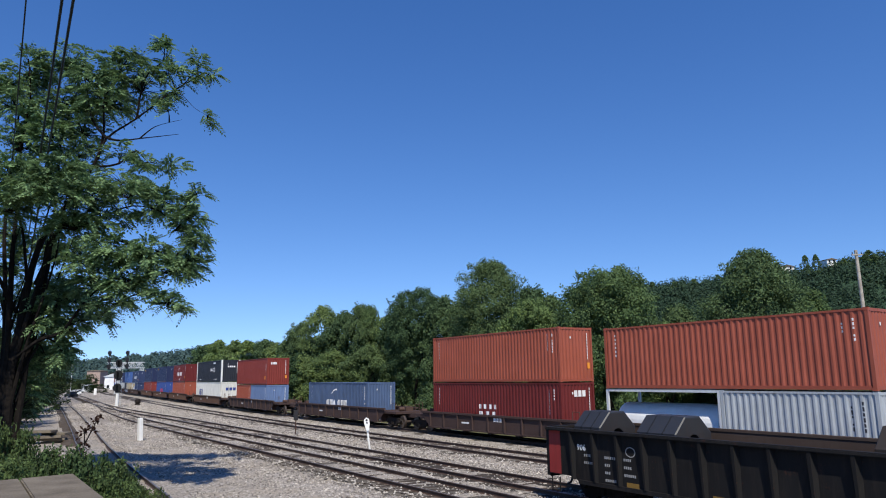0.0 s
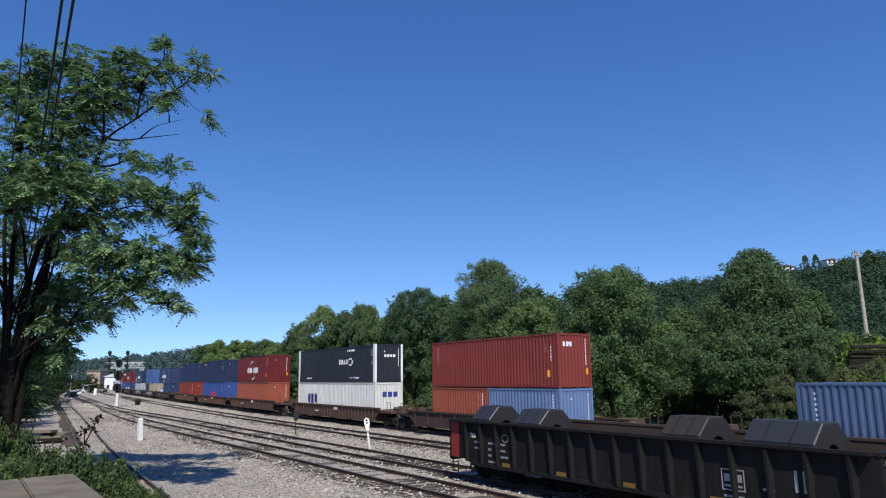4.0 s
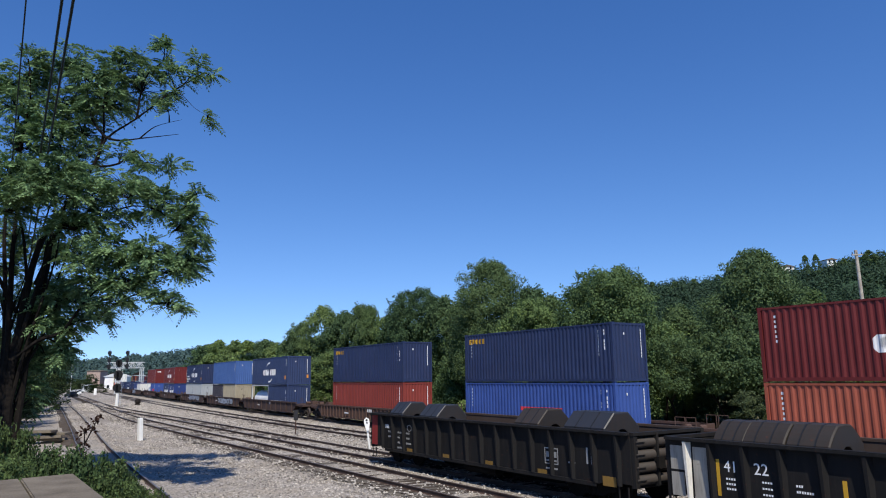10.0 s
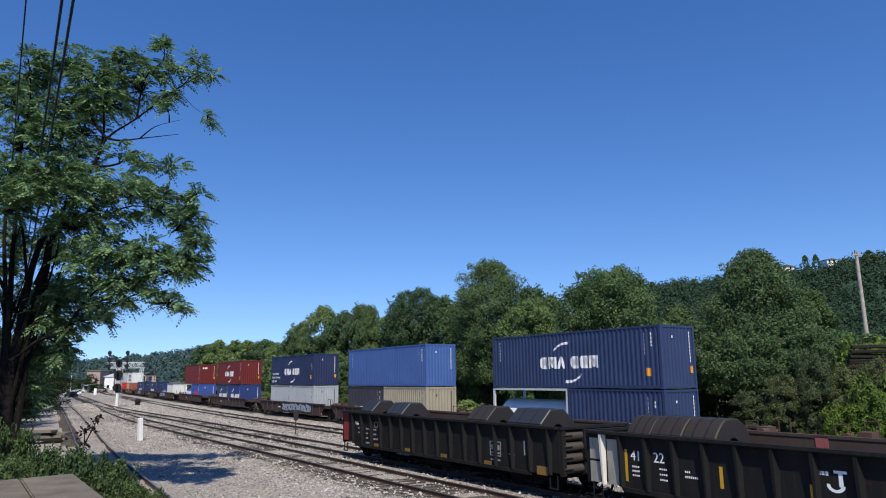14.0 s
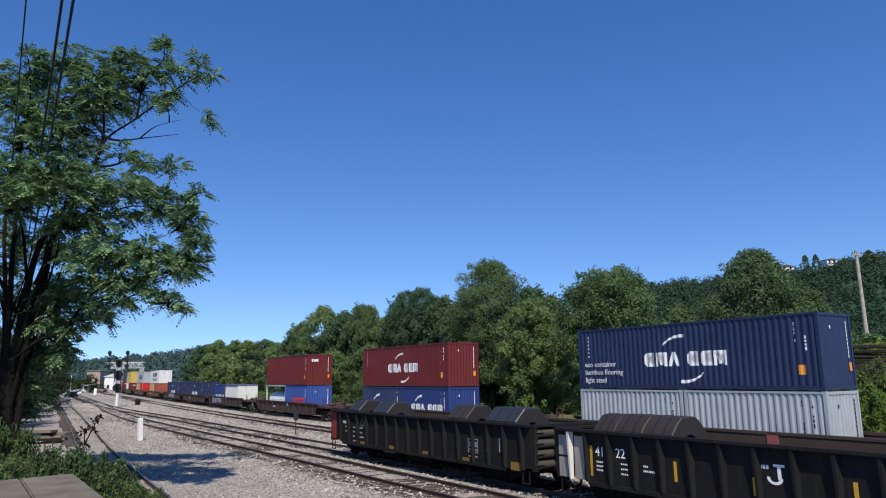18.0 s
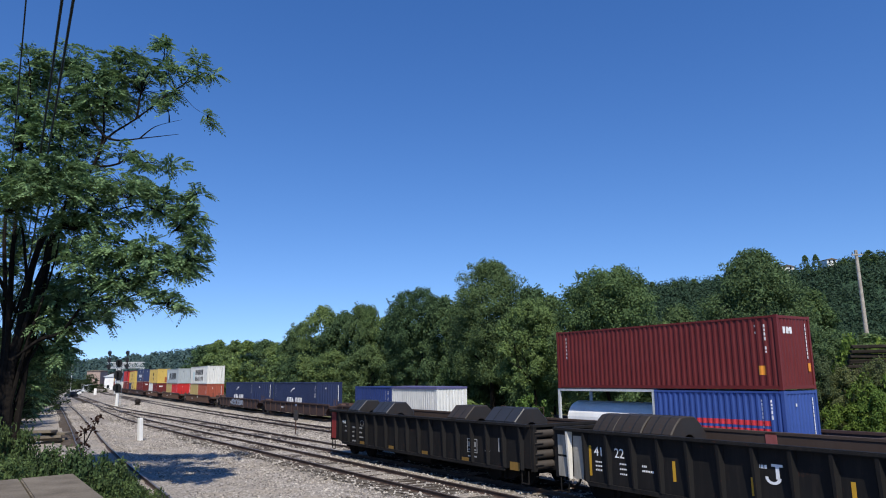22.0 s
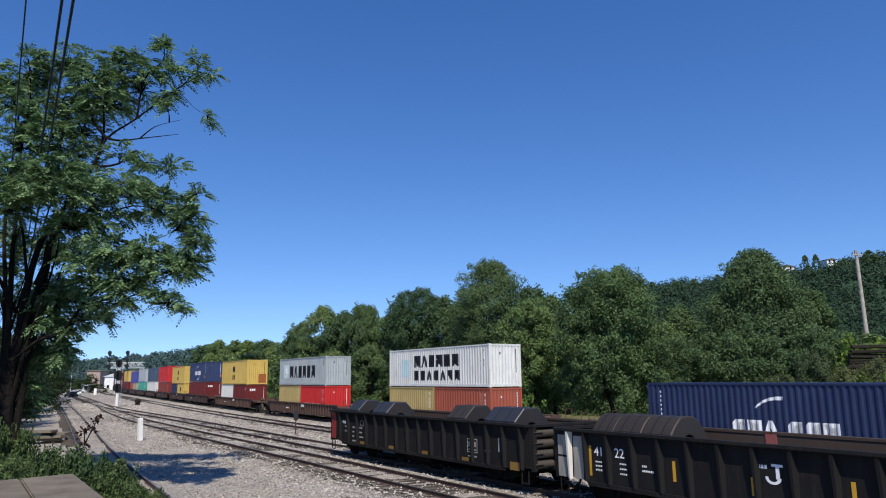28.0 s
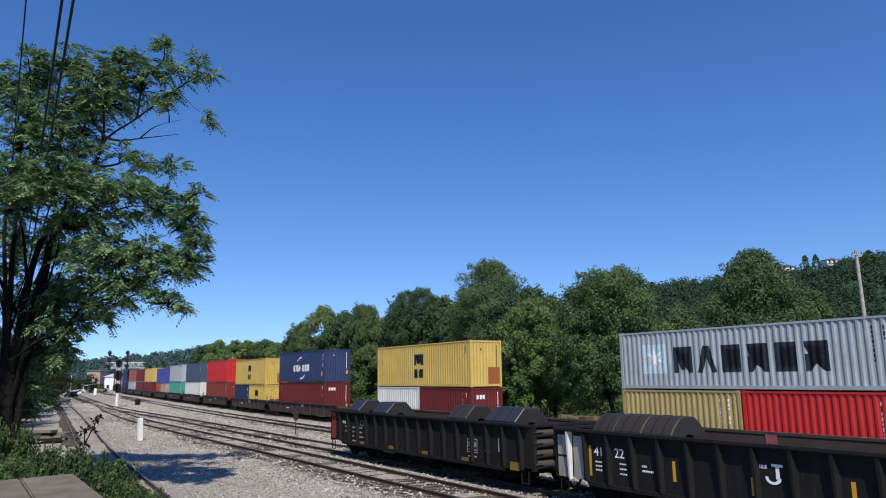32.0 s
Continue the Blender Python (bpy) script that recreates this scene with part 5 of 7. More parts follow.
def tree_leaves(seed, height, width, low, count, clumps, size, material, form=SHOULDER, lump=0.13):
    """A crown of leafy clumps round an uneven outline; the leaves of a clump lie over its upper side and hang at its rim."""
    rng = np.random.default_rng(seed)
    ch = height - low
    t = rng.random((clumps, 1)) ** 0.85
    ang = rng.uniform(0, math.tau, (clumps, 1))
    prof = np.interp(t, [p[0] for p in form], [p[1] for p in form])
    bulge = 0.98 + 0.13 * np.sin(3 * ang + 9 * t + seed) + 0.11 * np.sin(5 * ang - 14 * t + 2 * seed)
    reach = rng.uniform(0.28, 1.0, (clumps, 1)) ** 0.5
    flat = np.concatenate([np.cos(ang), np.sin(ang)], 1)
    rad = lump * width * rng.uniform(0.5, 1.2, (clumps, 1))
    sprig = rng.random((clumps, 1)) < 0.22               # small sprigs that stand out of the outline
    rad, reach = np.where(sprig, 0.45 * rad, rad), np.where(sprig, rng.uniform(1.0, 1.16, (clumps, 1)), reach)
    c = np.concatenate([flat * prof * reach * bulge * (width / 2 - 0.4 * rad), low + t * np.where(sprig, 1.03, 1.0) * (ch - 0.5 * rad)], 1)
    pick = rng.choice(clumps, count, p=(rad[:, 0] ** 2 / (rad[:, 0] ** 2).sum()))
    d = unit(rng.normal(size=(count, 3)) + np.array([0, 0, 0.25]))
    off = d * rng.random((count, 1)) ** 0.42 * rad[pick]
    rim = (off[:, :1] ** 2 + off[:, 1:2] ** 2) / rad[pick]
    off[:, 2:3] = off[:, 2:3] * 0.85 - 0.35 * rim
    out = np.concatenate([flat, np.full((clumps, 1), 0.35)], 1)[pick]
    nrm = unit(0.6 * d + 0.35 * out + 0.62 * rng.normal(size=(count, 3)))
    along = rng.normal(size=(count, 3)) + np.array([0, 0, -0.9])
    along = unit(along - nrm * (along * nrm).sum(1, keepdims=True))
    side = np.cross(nrm, along)
    ln = size * rng.uniform(0.6, 1.3, (count, 1))
    p = c[pick] + off
    v = np.stack([p, p + along * ln * 0.45 + side * ln * 0.28, p + along * ln, p + along * ln * 0.45 - side * ln * 0.28], 1)
    return quads_mesh("crown", v.reshape(-1, 3), count, material)


def limbs(bm, rng, start, direction, length, radius, depth):
    """Tapered limbs that fork."""
    p = Vector(start)
    d = Vector(direction).normalized()
    seg = 3
    for k in range(seg):
        q = p + d * length / seg
        tube(bm, p, q, radius * (1 - 0.22 * k), radius * (1 - 0.22 * (k + 1)), 7 if depth > 1 else 5, False)
        p = q
        d = (d + Vector((rng.uniform(-0.25, 0.25), rng.uniform(-0.25, 0.25), rng.uniform(-0.05, 0.2)))).normalized()
    if depth > 0:
        for _ in range(3 if depth > 1 else 2):
            nd = (d + Vector((rng.uniform(-0.9, 0.9), rng.uniform(-0.9, 0.9), rng.uniform(-0.1, 0.5)))).normalized()
            limbs(bm, rng, p, nd, length * rng.uniform(0.6, 0.8), radius * 0.42, depth - 1)


def make_tree(label, seed, height, width, low, count, clumps, size, material, name="tree", form=SHOULDER, lump=0.13):
    t = thing(name, label, "tree", "trees behind the railway")
    rng = random.Random(seed)
    bm = bmesh.new()
    limbs(bm, rng, (0, 0, -0.6), (0, 0, 1), height * 0.34, height * 0.022, 3)
    part("trunk", bm, M_BARK, t)
    put("crown", tree_leaves(seed, height, width, low, count, clumps, size, material, form, lump), t)
    return t


def put_tree(proto, x, y, h, w, turn, used, z=-0.4):
    """Stands a tree up: the first use places the model itself, later ones copies."""
    ob, ph, pw = proto
    if ob.name in used:
        ob = copy_thing(ob, Matrix())
    else:
        used.add(ob.name)
    ob.matrix_basis = pose(x, y, z, 0, 0, turn)
    ob.scale = (w / pw, w / pw, (h - z) / ph)
    return ob


def woods():
    rng = random.Random(21)
    used = set()
    # the trees that stand out along the line: label, seed, x, y, top, width, foot of the crown, form, leaves, material
    for label, seed, x, y, top, w, low, form, count, mat in (
            ("tall grey-green tree with an uneven pointed crown", 40, 4.9, 72, 15.6, 9.4, 3.4, SHOULDER, 60000, M_LEAF_DARK),
            ("dark green tree with a ragged top", 41, -3.3, 84, 14.3, 7.8, 3.4, BROAD, 38000, M_LEAF_DARK),
            ("light green tree with a loose low crown", 42, 7.6, 60, 10.2, 6.4, 2.6, SHOULDER, 30000, M_LEAF_LIGHT),
            ("broad light green tree with hanging boughs", 43, 12.5, 52, 11.5, 7.9, 1.7, BROAD, 56000, M_LEAF),
            ("large dark green tree with a mounded crown", 44, 23.4, 52, 12.8, 9.6, 3.0, MOUND, 60000, M_LEAF_DARK),
            ("light green tree beside a larger dark one", 45, 28.3, 53, 9.9, 5.4, 0.6, MOUND, 26000, M_LEAF)):
        put_tree((make_tree(label, seed, top + 0.4, w, low, count, int(count / 150), 0.20, mat, "tree", form, 0.104), top + 0.4, w), x, y, top, w, 0, used)
    protos = []
    for k, (mat, label, form) in enumerate(((M_LEAF, "broad-leaved tree in full summer leaf", SHOULDER), (M_LEAF_DARK, "dark green broad-leaved tree", SHOULDER),
                                            (M_LEAF_LIGHT, "light green broad-leaved tree", SHOULDER))):
        protos.append((make_tree(label, 60 + k, 12.0, 8.0, 1.4, 17000, 120, 0.30, mat, "tree", form), 12.0, 8.0))
    for k, (mat, label) in enumerate(((M_LEAF, "broad-leaved tree of the far wood"), (M_LEAF_DARK, "dark green tree of the far wood"), (M_LEAF_LIGHT, "light green tree of the far wood"))):
        protos.append((make_tree(label, 50 + k, 12.0, 8.0, 1.0, 7500, 70, 0.42, mat, "tree", MOUND), 12.0, 8.0))
    # the rest of the wood beyond the main track, from far to near: x, y, top, width, model
    for x, y, h, w, kind in ((-70, 200, 13.0, 9.0, 3), (-63, 186, 12.6, 12.1, 4), (-57, 176, 13.2, 11.0, 5), (-50, 168, 12.6, 11.0, 3),
                             (-44, 157, 12.0, 9.9, 5), (-38.5, 150, 11.8, 9.9, 4), (-34, 140, 10.6, 8.8, 3), (-29.5, 131, 10.4, 8.8, 5), (-25, 121, 10.2, 10.0, 3),
                             (-21.4, 106, 11.9, 7.5, 1), (-17.6, 101, 13.7, 8.6, 0), (-14.0, 98, 12.7, 8.0, 1), (-11.4, 95, 13.4, 6.0, 1), (-9.9, 94, 13.0, 4.5, 0), (-7.4, 92, 11.3, 7.0, 0),
                             (-5.2, 86, 12.4, 6.2, 1), (0.2, 80, 12.6, 7.6, 1), (2.0, 78, 11.6, 6.6, 0), (9.4, 78, 11.8, 6.6, 0), (6.6, 79, 12.0, 8.0, 1), (3.6, 82, 12.0, 8.0, 0), (9.6, 62, 10.6, 5.5, 0), (8.9, 70, 12.4, 6.5, 1), (-9.4, 86, 7.4, 6.8, 1), (-14.8, 92, 7.0, 7.5, 0), (-20.5, 102, 7.2, 7.5, 1),
                             (17.4, 56, 8.0, 5.5, 2), (19.6, 58, 9.2, 6.2, 1)):
        put_tree(protos[kind], x, y, h, w, rng.uniform(0, 360), used)
    # shaded undergrowth below the crowns
    low = (make_tree("dark shaded undergrowth below the wood", 57, 4.5, 8.0, -0.4, 7000, 80, 0.30, M_LEAF_DARK, "undergrowth_shrub", BROAD), 4.5, 8.0)
    for k in range(24):
        p = station(2 + k * 5.0, -27.0 - rng.uniform(0, 2.5))
        put_tree(low, p.x, p.y, rng.uniform(3.4, 4.4), rng.uniform(6.5, 8), rng.uniform(0, 360), used)
    # crowns that hang over a dark hollow beside the line
    over = (make_tree("spreading tree whose crown hangs over a dark hollow", 46, 12.0, 8.0, 5.0, 15000, 110, 0.27, M_LEAF_DARK, "tree", BROAD), 12.0, 8.0)
    for x, y, h, w in ((16.6, 50.6, 6.4, 4.6), (19.6, 49.6, 6.6, 5.4), (22.6, 48.4, 6.2, 5.4), (25.8, 48.4, 6.6, 5.2)):
        put_tree(over, x, y, h, w, rng.uniform(0, 360), used)
    # single trees that stand up along the top of the hill
    for k in range(18):
        x = 66 + k * 9.0 + rng.uniform(-3, 3)
        if 160 < x < 192:
            continue
        top = float(np.interp(x, HILL_X, HILL_Z))
        put_tree(protos[3 + k % 3], x, 326 + rng.uniform(-4, 4), top + rng.uniform(0.5, 3.0), rng.uniform(5, 8), rng.uniform(0, 360), used, top - 5)
    for x, h in ((172.2, 58.6), (177.2, 59.0)):
        put_tree(protos[4], x, 325, h, 5.0, rng.uniform(0, 360), used, 49.0)
    # a second rank that closes the gaps behind
    for k in range(10):
        s = 14 + k * 12.5
        p = station(s, -27 - rng.uniform(0, 8))
        put_tree(protos[3 + k % 3], p.x, p.y, rng.uniform(10.6, 11.8) if k > 3 else rng.uniform(6.0, 7.0), rng.uniform(9, 11), rng.uniform(0, 360), used)


def bushes():
    rng = random.Random(33)
    protos = []
    for k, mat in enumerate((M_LEAF_BUSH, M_LEAF_LIGHT, M_LEAF_DARK)):
        b = thing("bush", "leafy green bush beside the railway", "bush", "bushes along the railway")
        bm = bmesh.new()
        r = random.Random(60 + k)
        for _ in range(7):
            a = r.uniform(0, math.tau)
            tube(bm, (0, 0, -0.2), (0.7 * math.cos(a), 0.7 * math.sin(a), r.uniform(0.8, 1.5)), 0.03, 0.01, 5)
        part("stem", bm, M_BARK, b)
        put("crown", tree_leaves(70 + k, 2.0, 2.6, 0.1, 5200, 46, 0.17, mat), b)
        protos.append((b, 2.0, 2.6))
    used = set()
    for k in range(9):                      # along the foot of the wood
        s = 31 + k * 9.5 + rng.uniform(-2, 2)
        p = station(s, -8.5 - rng.uniform(0, 3.5))
        put_tree(protos[k % 3], p.x, p.y, rng.uniform(1.2, 2.4), rng.uniform(2.6, 4.2), rng.uniform(0, 360), used)
    # the thicket in front of the tall tree
    for k, mat in enumerate((M_LEAF_THICKET, M_LEAF_THICKET)):
        b = thing("thicket_bush", "tangled small-leaved bush beside the spur", "bush", "thicket beside the spur")
        bm = bmesh.new()
        r = random.Random(160 + k)
        for _ in range(16):
            a, q = r.uniform(0, math.tau), r.uniform(0.3, 1.1)
            tube(bm, (0.2 * math.cos(a), 0.2 * math.sin(a), -0.2), (q * math.cos(a), q * math.sin(a), r.uniform(1.0, 2.1)), 0.022, 0.006, 5)
        part("stem", bm, M_BARK, b)
        put("crown", tree_leaves(170 + k, 2.0, 2.6, 0.0, 6500, 110, 0.12, mat, BROAD, 0.10), b)
        protos.append((b, 2.0, 2.6))
    for x, y, h, w in ((-15.4, 20.6, 2.6, 3.2), (-13.9, 19.0, 1.7, 2.6), (-12.6, 19.4, 1.5, 2.4), (-11.6, 19.4, 1.6, 2.2), (-10.4, 19.6, 1.45, 2.0), (-13.2, 20.8, 1.5, 2.6),
                       (-14.9, 18.2, 2.0, 2.8), (-9.5, 18.4, 1.15, 1.6), (-16.8, 24.5, 2.4, 3.2), (-13.2, 21.9, 2.2, 1.4), (-13.9, 21.3, 2.8, 1.8), (-8.9, 17.0, 0.95, 1.3), (-11.0, 17.9, 1.55, 2.0), (-9.9, 17.3, 1.2, 1.6),
                       (-46.0, 77, 3.2, 4.0), (-37.5, 57, 1.3, 4.2), (-31.8, 50, 1.2, 3.6), (-41.0, 64, 1.5, 4.4), (-29.0, 44, 1.4, 3.6), (-24.6, 37, 1.3, 3.0), (-22.4, 35, 1.5, 3.2), (-20.6, 32, 1.4, 3.0),
                       (-12.2, 17.8, 1.7, 2.2), (-8.1, 16.2, 0.7, 1.1), (-9.2, 19.6, 0.9, 1.3), (-10.2, 21.0, 1.2, 1.8), (-18.6, 28.6, 1.5, 3.0), (-8.9, 19.2, 1.5, 1.5), (-7.9, 18.0, 0.9, 1.3), (-7.4, 17.6, 0.6, 1.0), (-8.6, 18.2, 1.3, 1.3), (-8.0, 19.6, 0.7, 1.1), (-8.3, 18.8, 1.05, 1.2), (-9.4, 18.8, 1.75, 1.6), (-7.7, 18.6, 0.6, 0.9), (-10.2, 19.0, 1.9, 1.7), (-17.4, 22.4, 2.8, 3.4), (-17.0, 26.5, 1.4, 2.6)):
        put_tree(protos[3 + rng.randrange(2)], x, y, h, w, rng.uniform(0, 360), used)
    return protos, used


def bough(bm, pts, r0, r1, n=7):
    """A bent limb through a few places, smoothed, thinning to its tip. Gives back places along it."""
    pts = [Vector(p) for p in pts]
    line = []
    for k in range(len(pts) - 1):
        a, b, c, d = pts[max(0, k - 1)], pts[k], pts[k + 1], pts[min(len(pts) - 1, k + 2)]
        for i in range(3):
            t = i / 3
            line.append(0.5 * (2 * b + (c - a) * t + (2 * a - 5 * b + 4 * c - d) * t * t + (3 * b - a - 3 * c + d) * t ** 3))
    line.append(pts[-1])
    m = len(line) - 1
    for k in range(m):
        a, b = (r1 + (r0 - r1) * (1 - i / m) ** 1.5 for i in (k, k + 1))
        tube(bm, line[k], line[k + 1], a, b, n, False)
    return line


def plumes(rng, tips, outs, length, material, leaflets=13):
    """Feathered leaves that radiate from the tips of twigs: pairs of leaflets along an arching stalk."""
    n = len(tips)
    d = unit(outs + 0.75 * rng.normal(size=(n, 3)) * np.array([1, 1, 0.55]))
    up = unit(np.array([0, 0, 1.0]) + 0.45 * rng.normal(size=(n, 3)))
    side = unit(np.cross(d, up))
    ln = length * rng.uniform(0.6, 1.3, (n, 1))
    out = []
    for k in range(leaflets):
        pair, sg = k // 2, (-1 if k % 2 else 1)
        t = 0.2 + 0.8 * pair / ((leaflets - 1) / 2)
        base = tips + d * ln * t + np.array([0, 0, -1.0]) * t * t * 0.42 * ln
        tip = unit(d + np.array([0, 0, -0.7])) if k == leaflets - 1 else unit(side * sg + d * 0.5 + np.array([0, 0, -0.35]))
        ll = ln * (0.36 - 0.10 * t)
        wid = unit(np.cross(tip, up + 0.25 * rng.normal(size=(n, 3)))) * ll * 0.25
        out.append(np.stack([base, base + tip * ll * 0.45 + wid, base + tip * ll, base + tip * ll * 0.45 - wid], 1))
    v = np.concatenate(out, 0)
    return quads_mesh("crown", v.reshape(-1, 3), len(v), material)


def tall_tree():
    """Several dark stems that fan out from one foot; the leaves sit in tiers on long drooping boughs."""
    t = thing("tall_tree", "tall many-stemmed tree with feathery green leaves", "tree")
    bm = bmesh.new()
    Y = 24.4
    rng0 = random.Random(4)
    nodes = []

    def limb(r0, r1, lean, *line):
        """A limb through (x, z) places; lean is how far its tip lies towards or away from the viewer."""
        m = len(line) - 1
        pts = [(x + rng0.uniform(-0.06, 0.06), Y + lean * (k / m) ** 0.8 + rng0.uniform(-0.12, 0.12), z) for k, (x, z) in enumerate(line)]
        nodes.extend(tuple(p) for p in bough(bm, pts, r0, r1)[3:])

    limb(0.20, 0.012, 0.0, (-15.0, -0.6), (-15.0, 2.2), (-15.0, 4.3), (-15.0, 5.5), (-14.8, 6.7), (-14.6, 7.9), (-14.2, 8.9), (-13.8, 9.7), (-13.3, 10.7), (-12.8, 11.3), (-12.4, 12.4), (-11.4, 13.2), (-10.3, 14.0), (-9.4, 14.7), (-8.9, 14.9))
    limb(0.13, 0.02, 0.6, (-14.8, -0.6), (-14.8, 3.0), (-14.6, 5.6), (-14.5, 6.3), (-14.4, 7.7), (-14.3, 9.1), (-14.3, 10.8), (-14.3, 12.5), (-14.0, 14.1), (-13.9, 15.4))
    limb(0.15, 0.02, -0.3, (-15.3, -0.6), (-15.2, 3.0), (-15.3, 6.3), (-15.3, 8.1), (-15.3, 10.0), (-15.4, 11.9), (-15.2, 13.9), (-15.4, 15.4))
    limb(0.12, 0.03, 0.4, (-15.6, -0.6), (-15.5, 4.0), (-15.6, 6.7), (-15.9, 8.7), (-16.0, 10.6), (-16.1, 12.8), (-16.1, 14.3))
    limb(0.10, 0.012, -1.2, (-14.9, 4.2), (-14.6, 6.0), (-14.1, 7.5), (-13.9, 8.5), (-12.9, 9.1), (-11.9, 9.2), (-10.9, 9.6), (-9.7, 9.3), (-9.1, 8.6))
    limb(0.07, 0.014, -1.5, (-12.9, 9.1), (-12.1, 8.7), (-10.8, 8.2), (-9.6, 7.9), (-8.9, 7.7))
    limb(0.08, 0.012, -1.3, (-14.9, 4.4), (-14.0, 5.0), (-13.3, 5.2), (-12.8, 5.6), (-12.3, 6.3), (-11.7, 6.8), (-10.9, 7.0), (-10.2, 6.7), (-9.7, 6.1))
    limb(0.05, 0.010, 0.0, (-12.8, 11.3), (-11.8, 11.4), (-11.2, 11.9), (-10.8, 11.5), (-9.9, 11.4))
    limb(0.05, 0.008, 0.0, (-12.4, 12.4), (-11.9, 12.3), (-11.2, 12.4), (-10.3, 12.5), (-9.7, 12.5))
    limb(0.03, 0.008, 0.0, (-11.4, 13.2), (-10.9, 13.6), (-10.6, 13.4), (-10.1, 13.5))
    limb(0.03, 0.006, 0.1, (-11.2, 12.4), (-10.8, 12.8), (-10.4, 13.0), (-9.7, 13.1))
    limb(0.06, 0.012, -0.9, (-13.3, 10.7), (-12.2, 10.2), (-11.2, 10.3), (-10.1, 10.2), (-9.5, 10.1))
    limb(0.06, 0.010, 0.0, (-12.7, 11.6), (-12.6, 12.7), (-12.5, 13.9), (-12.1, 15.0), (-11.8, 15.6))
    limb(0.045, 0.008, 0.0, (-11.4, 13.2), (-11.3, 14.2), (-11.0, 15.0), (-10.5, 15.4), (-10.4, 16.0))
    limb(0.06, 0.012, 0.2, (-12.4, 12.4), (-12.9, 13.1), (-13.3, 14.1), (-13.6, 15.0))
    limb(0.02, 0.005, 0.0, (-10.3, 14.0), (-9.8, 14.1), (-9.2, 13.6), (-8.7, 13.2))
    limb(0.07, 0.02, -1.8, (-14.7, 6.2), (-14.6, 8.3), (-14.8, 10.2), (-15.0, 11.2))
    limb(0.06, 0.015, -1.9, (-14.5, 7.0), (-13.6, 8.4), (-13.0, 9.4), (-12.6, 10.2))
    limb(0.09, 0.02, -0.6, (-15.2, 1.0), (-14.7, 4.0), (-14.1, 6.2), (-13.6, 8.0), (-13.4, 9.2))
    limb(0.08, 0.02, 0.9, (-15.4, 1.0), (-15.7, 4.2), (-15.2, 6.8), (-14.9, 9.0), (-14.6, 11.0))
    limb(0.08, 0.02, 0.5, (-15.1, 2.0), (-15.4, 5.0), (-16.1, 7.0), (-16.6, 9.0))
    limb(0.05, 0.012, -0.2, (-15.3, 2.6), (-15.9, 5.4), (-15.8, 7.6), (-16.3, 9.0))
    limb(0.05, 0.012, 1.2, (-15.3, 2.0), (-15.7, 5.2), (-15.3, 7.5), (-15.2, 9.7))
    limb(0.05, 0.012, 0.7, (-15.2, 1.8), (-15.5, 5.6), (-15.2, 7.5), (-15.1, 10.0))
    limb(0.05, 0.012, -0.6, (-15.2, 3.0), (-15.2, 5.6), (-15.3, 7.0), (-14.7, 9.7))
    limb(0.05, 0.012, 0.9, (-15.1, 3.3), (-15.0, 5.7), (-14.7, 7.4), (-14.6, 9.7))
    limb(0.05, 0.012, 1.4, (-15.0, 3.3), (-14.8, 5.1), (-15.0, 7.2), (-14.1, 9.7))
    limb(0.05, 0.012, 0.7, (-15.0, 2.1), (-14.6, 5.5), (-14.6, 7.4), (-14.4, 9.9))
    limb(0.05, 0.012, 1.4, (-14.9, 2.9), (-14.4, 5.9), (-14.1, 8.0), (-14.1, 9.2))
    limb(0.05, 0.012, 1.3, (-14.9, 3.4), (-14.1, 5.9), (-14.0, 7.7), (-14.4, 10.2))
    # two limbs towards the viewer, added to carry the unseen shading tiers
    limb(0.10, 0.02, -4.4, (-15.3, 3.0), (-15.6, 5.6), (-15.9, 7.8), (-16.1, 9.2))
    limb(0.08, 0.02, -3.8, (-15.2, 6.0), (-15.4, 8.0), (-15.6, 10.0), (-15.6, 11.4))
    nodes = np.array([p for p in nodes if p[2] > 4.0])
    rng = np.random.default_rng(77)
    tips, outs = [], []

    def tier(x, y, z, rx, rz, n):
        """A tier of leaves round (x, y, z), of half width rx and half height rz, on about n / 2 twigs."""
        c = np.array([x, y, z])
        gap = np.linalg.norm((nodes - c) * np.array([1, 1, 1.0]) + np.array([0, 0, 0.4]), axis=1)
        root = Vector(nodes[int(gap.argmin())])
        hub = Vector(c - np.array([0, 0, 0.5 * rz]))
        mid = root.lerp(hub, 0.5) + Vector((0, 0, 0.12 * (hub - root).length))
        tube(bm, root, mid, 0.034, 0.024, 5, False)
        tube(bm, mid, hub, 0.024, 0.014, 5, False)
        for k in range(int(n * (0.36 if x > -12.2 else 0.48)) + 2):
            d = unit(rng.normal(size=(1, 3)))[0] * rng.random() ** 0.38
            p = c + d * np.array([rx, max(rx, 0.5) * 0.95, rz])
            q = hub.lerp(Vector(p), 0.5) + Vector((0, 0, 0.05))
            tube(bm, hub, q, 0.012, 0.009, 4, False)
            tube(bm, q, Vector(p), 0.009, 0.004, 4, False)
            o = (p - np.array(hub)) * np.array([1, 1, 0.6])
            o = o / max(0.15, np.linalg.norm(o))
            m = 5 + int(rng.integers(0, 4))
            tips.extend(p + 0.05 * rng.normal(size=3) for _ in range(m))
            outs.extend([o * 0.8] * m)

    tier(-15.5, 24.6, 15.3, 0.87, 0.7, 70)
    tier(-14.1, 24.6, 15.7, 0.7, 0.41, 40)
    tier(-16.0, 24.4, 14.6, 0.8, 0.55, 60)
    tier(-14.4, 24.7, 14.0, 0.8, 0.5, 60)
    tier(-14.9, 24.5, 13.4, 0.8, 0.4, 50)
    tier(-13.3, 24.8, 13.8, 0.7, 0.4, 40)
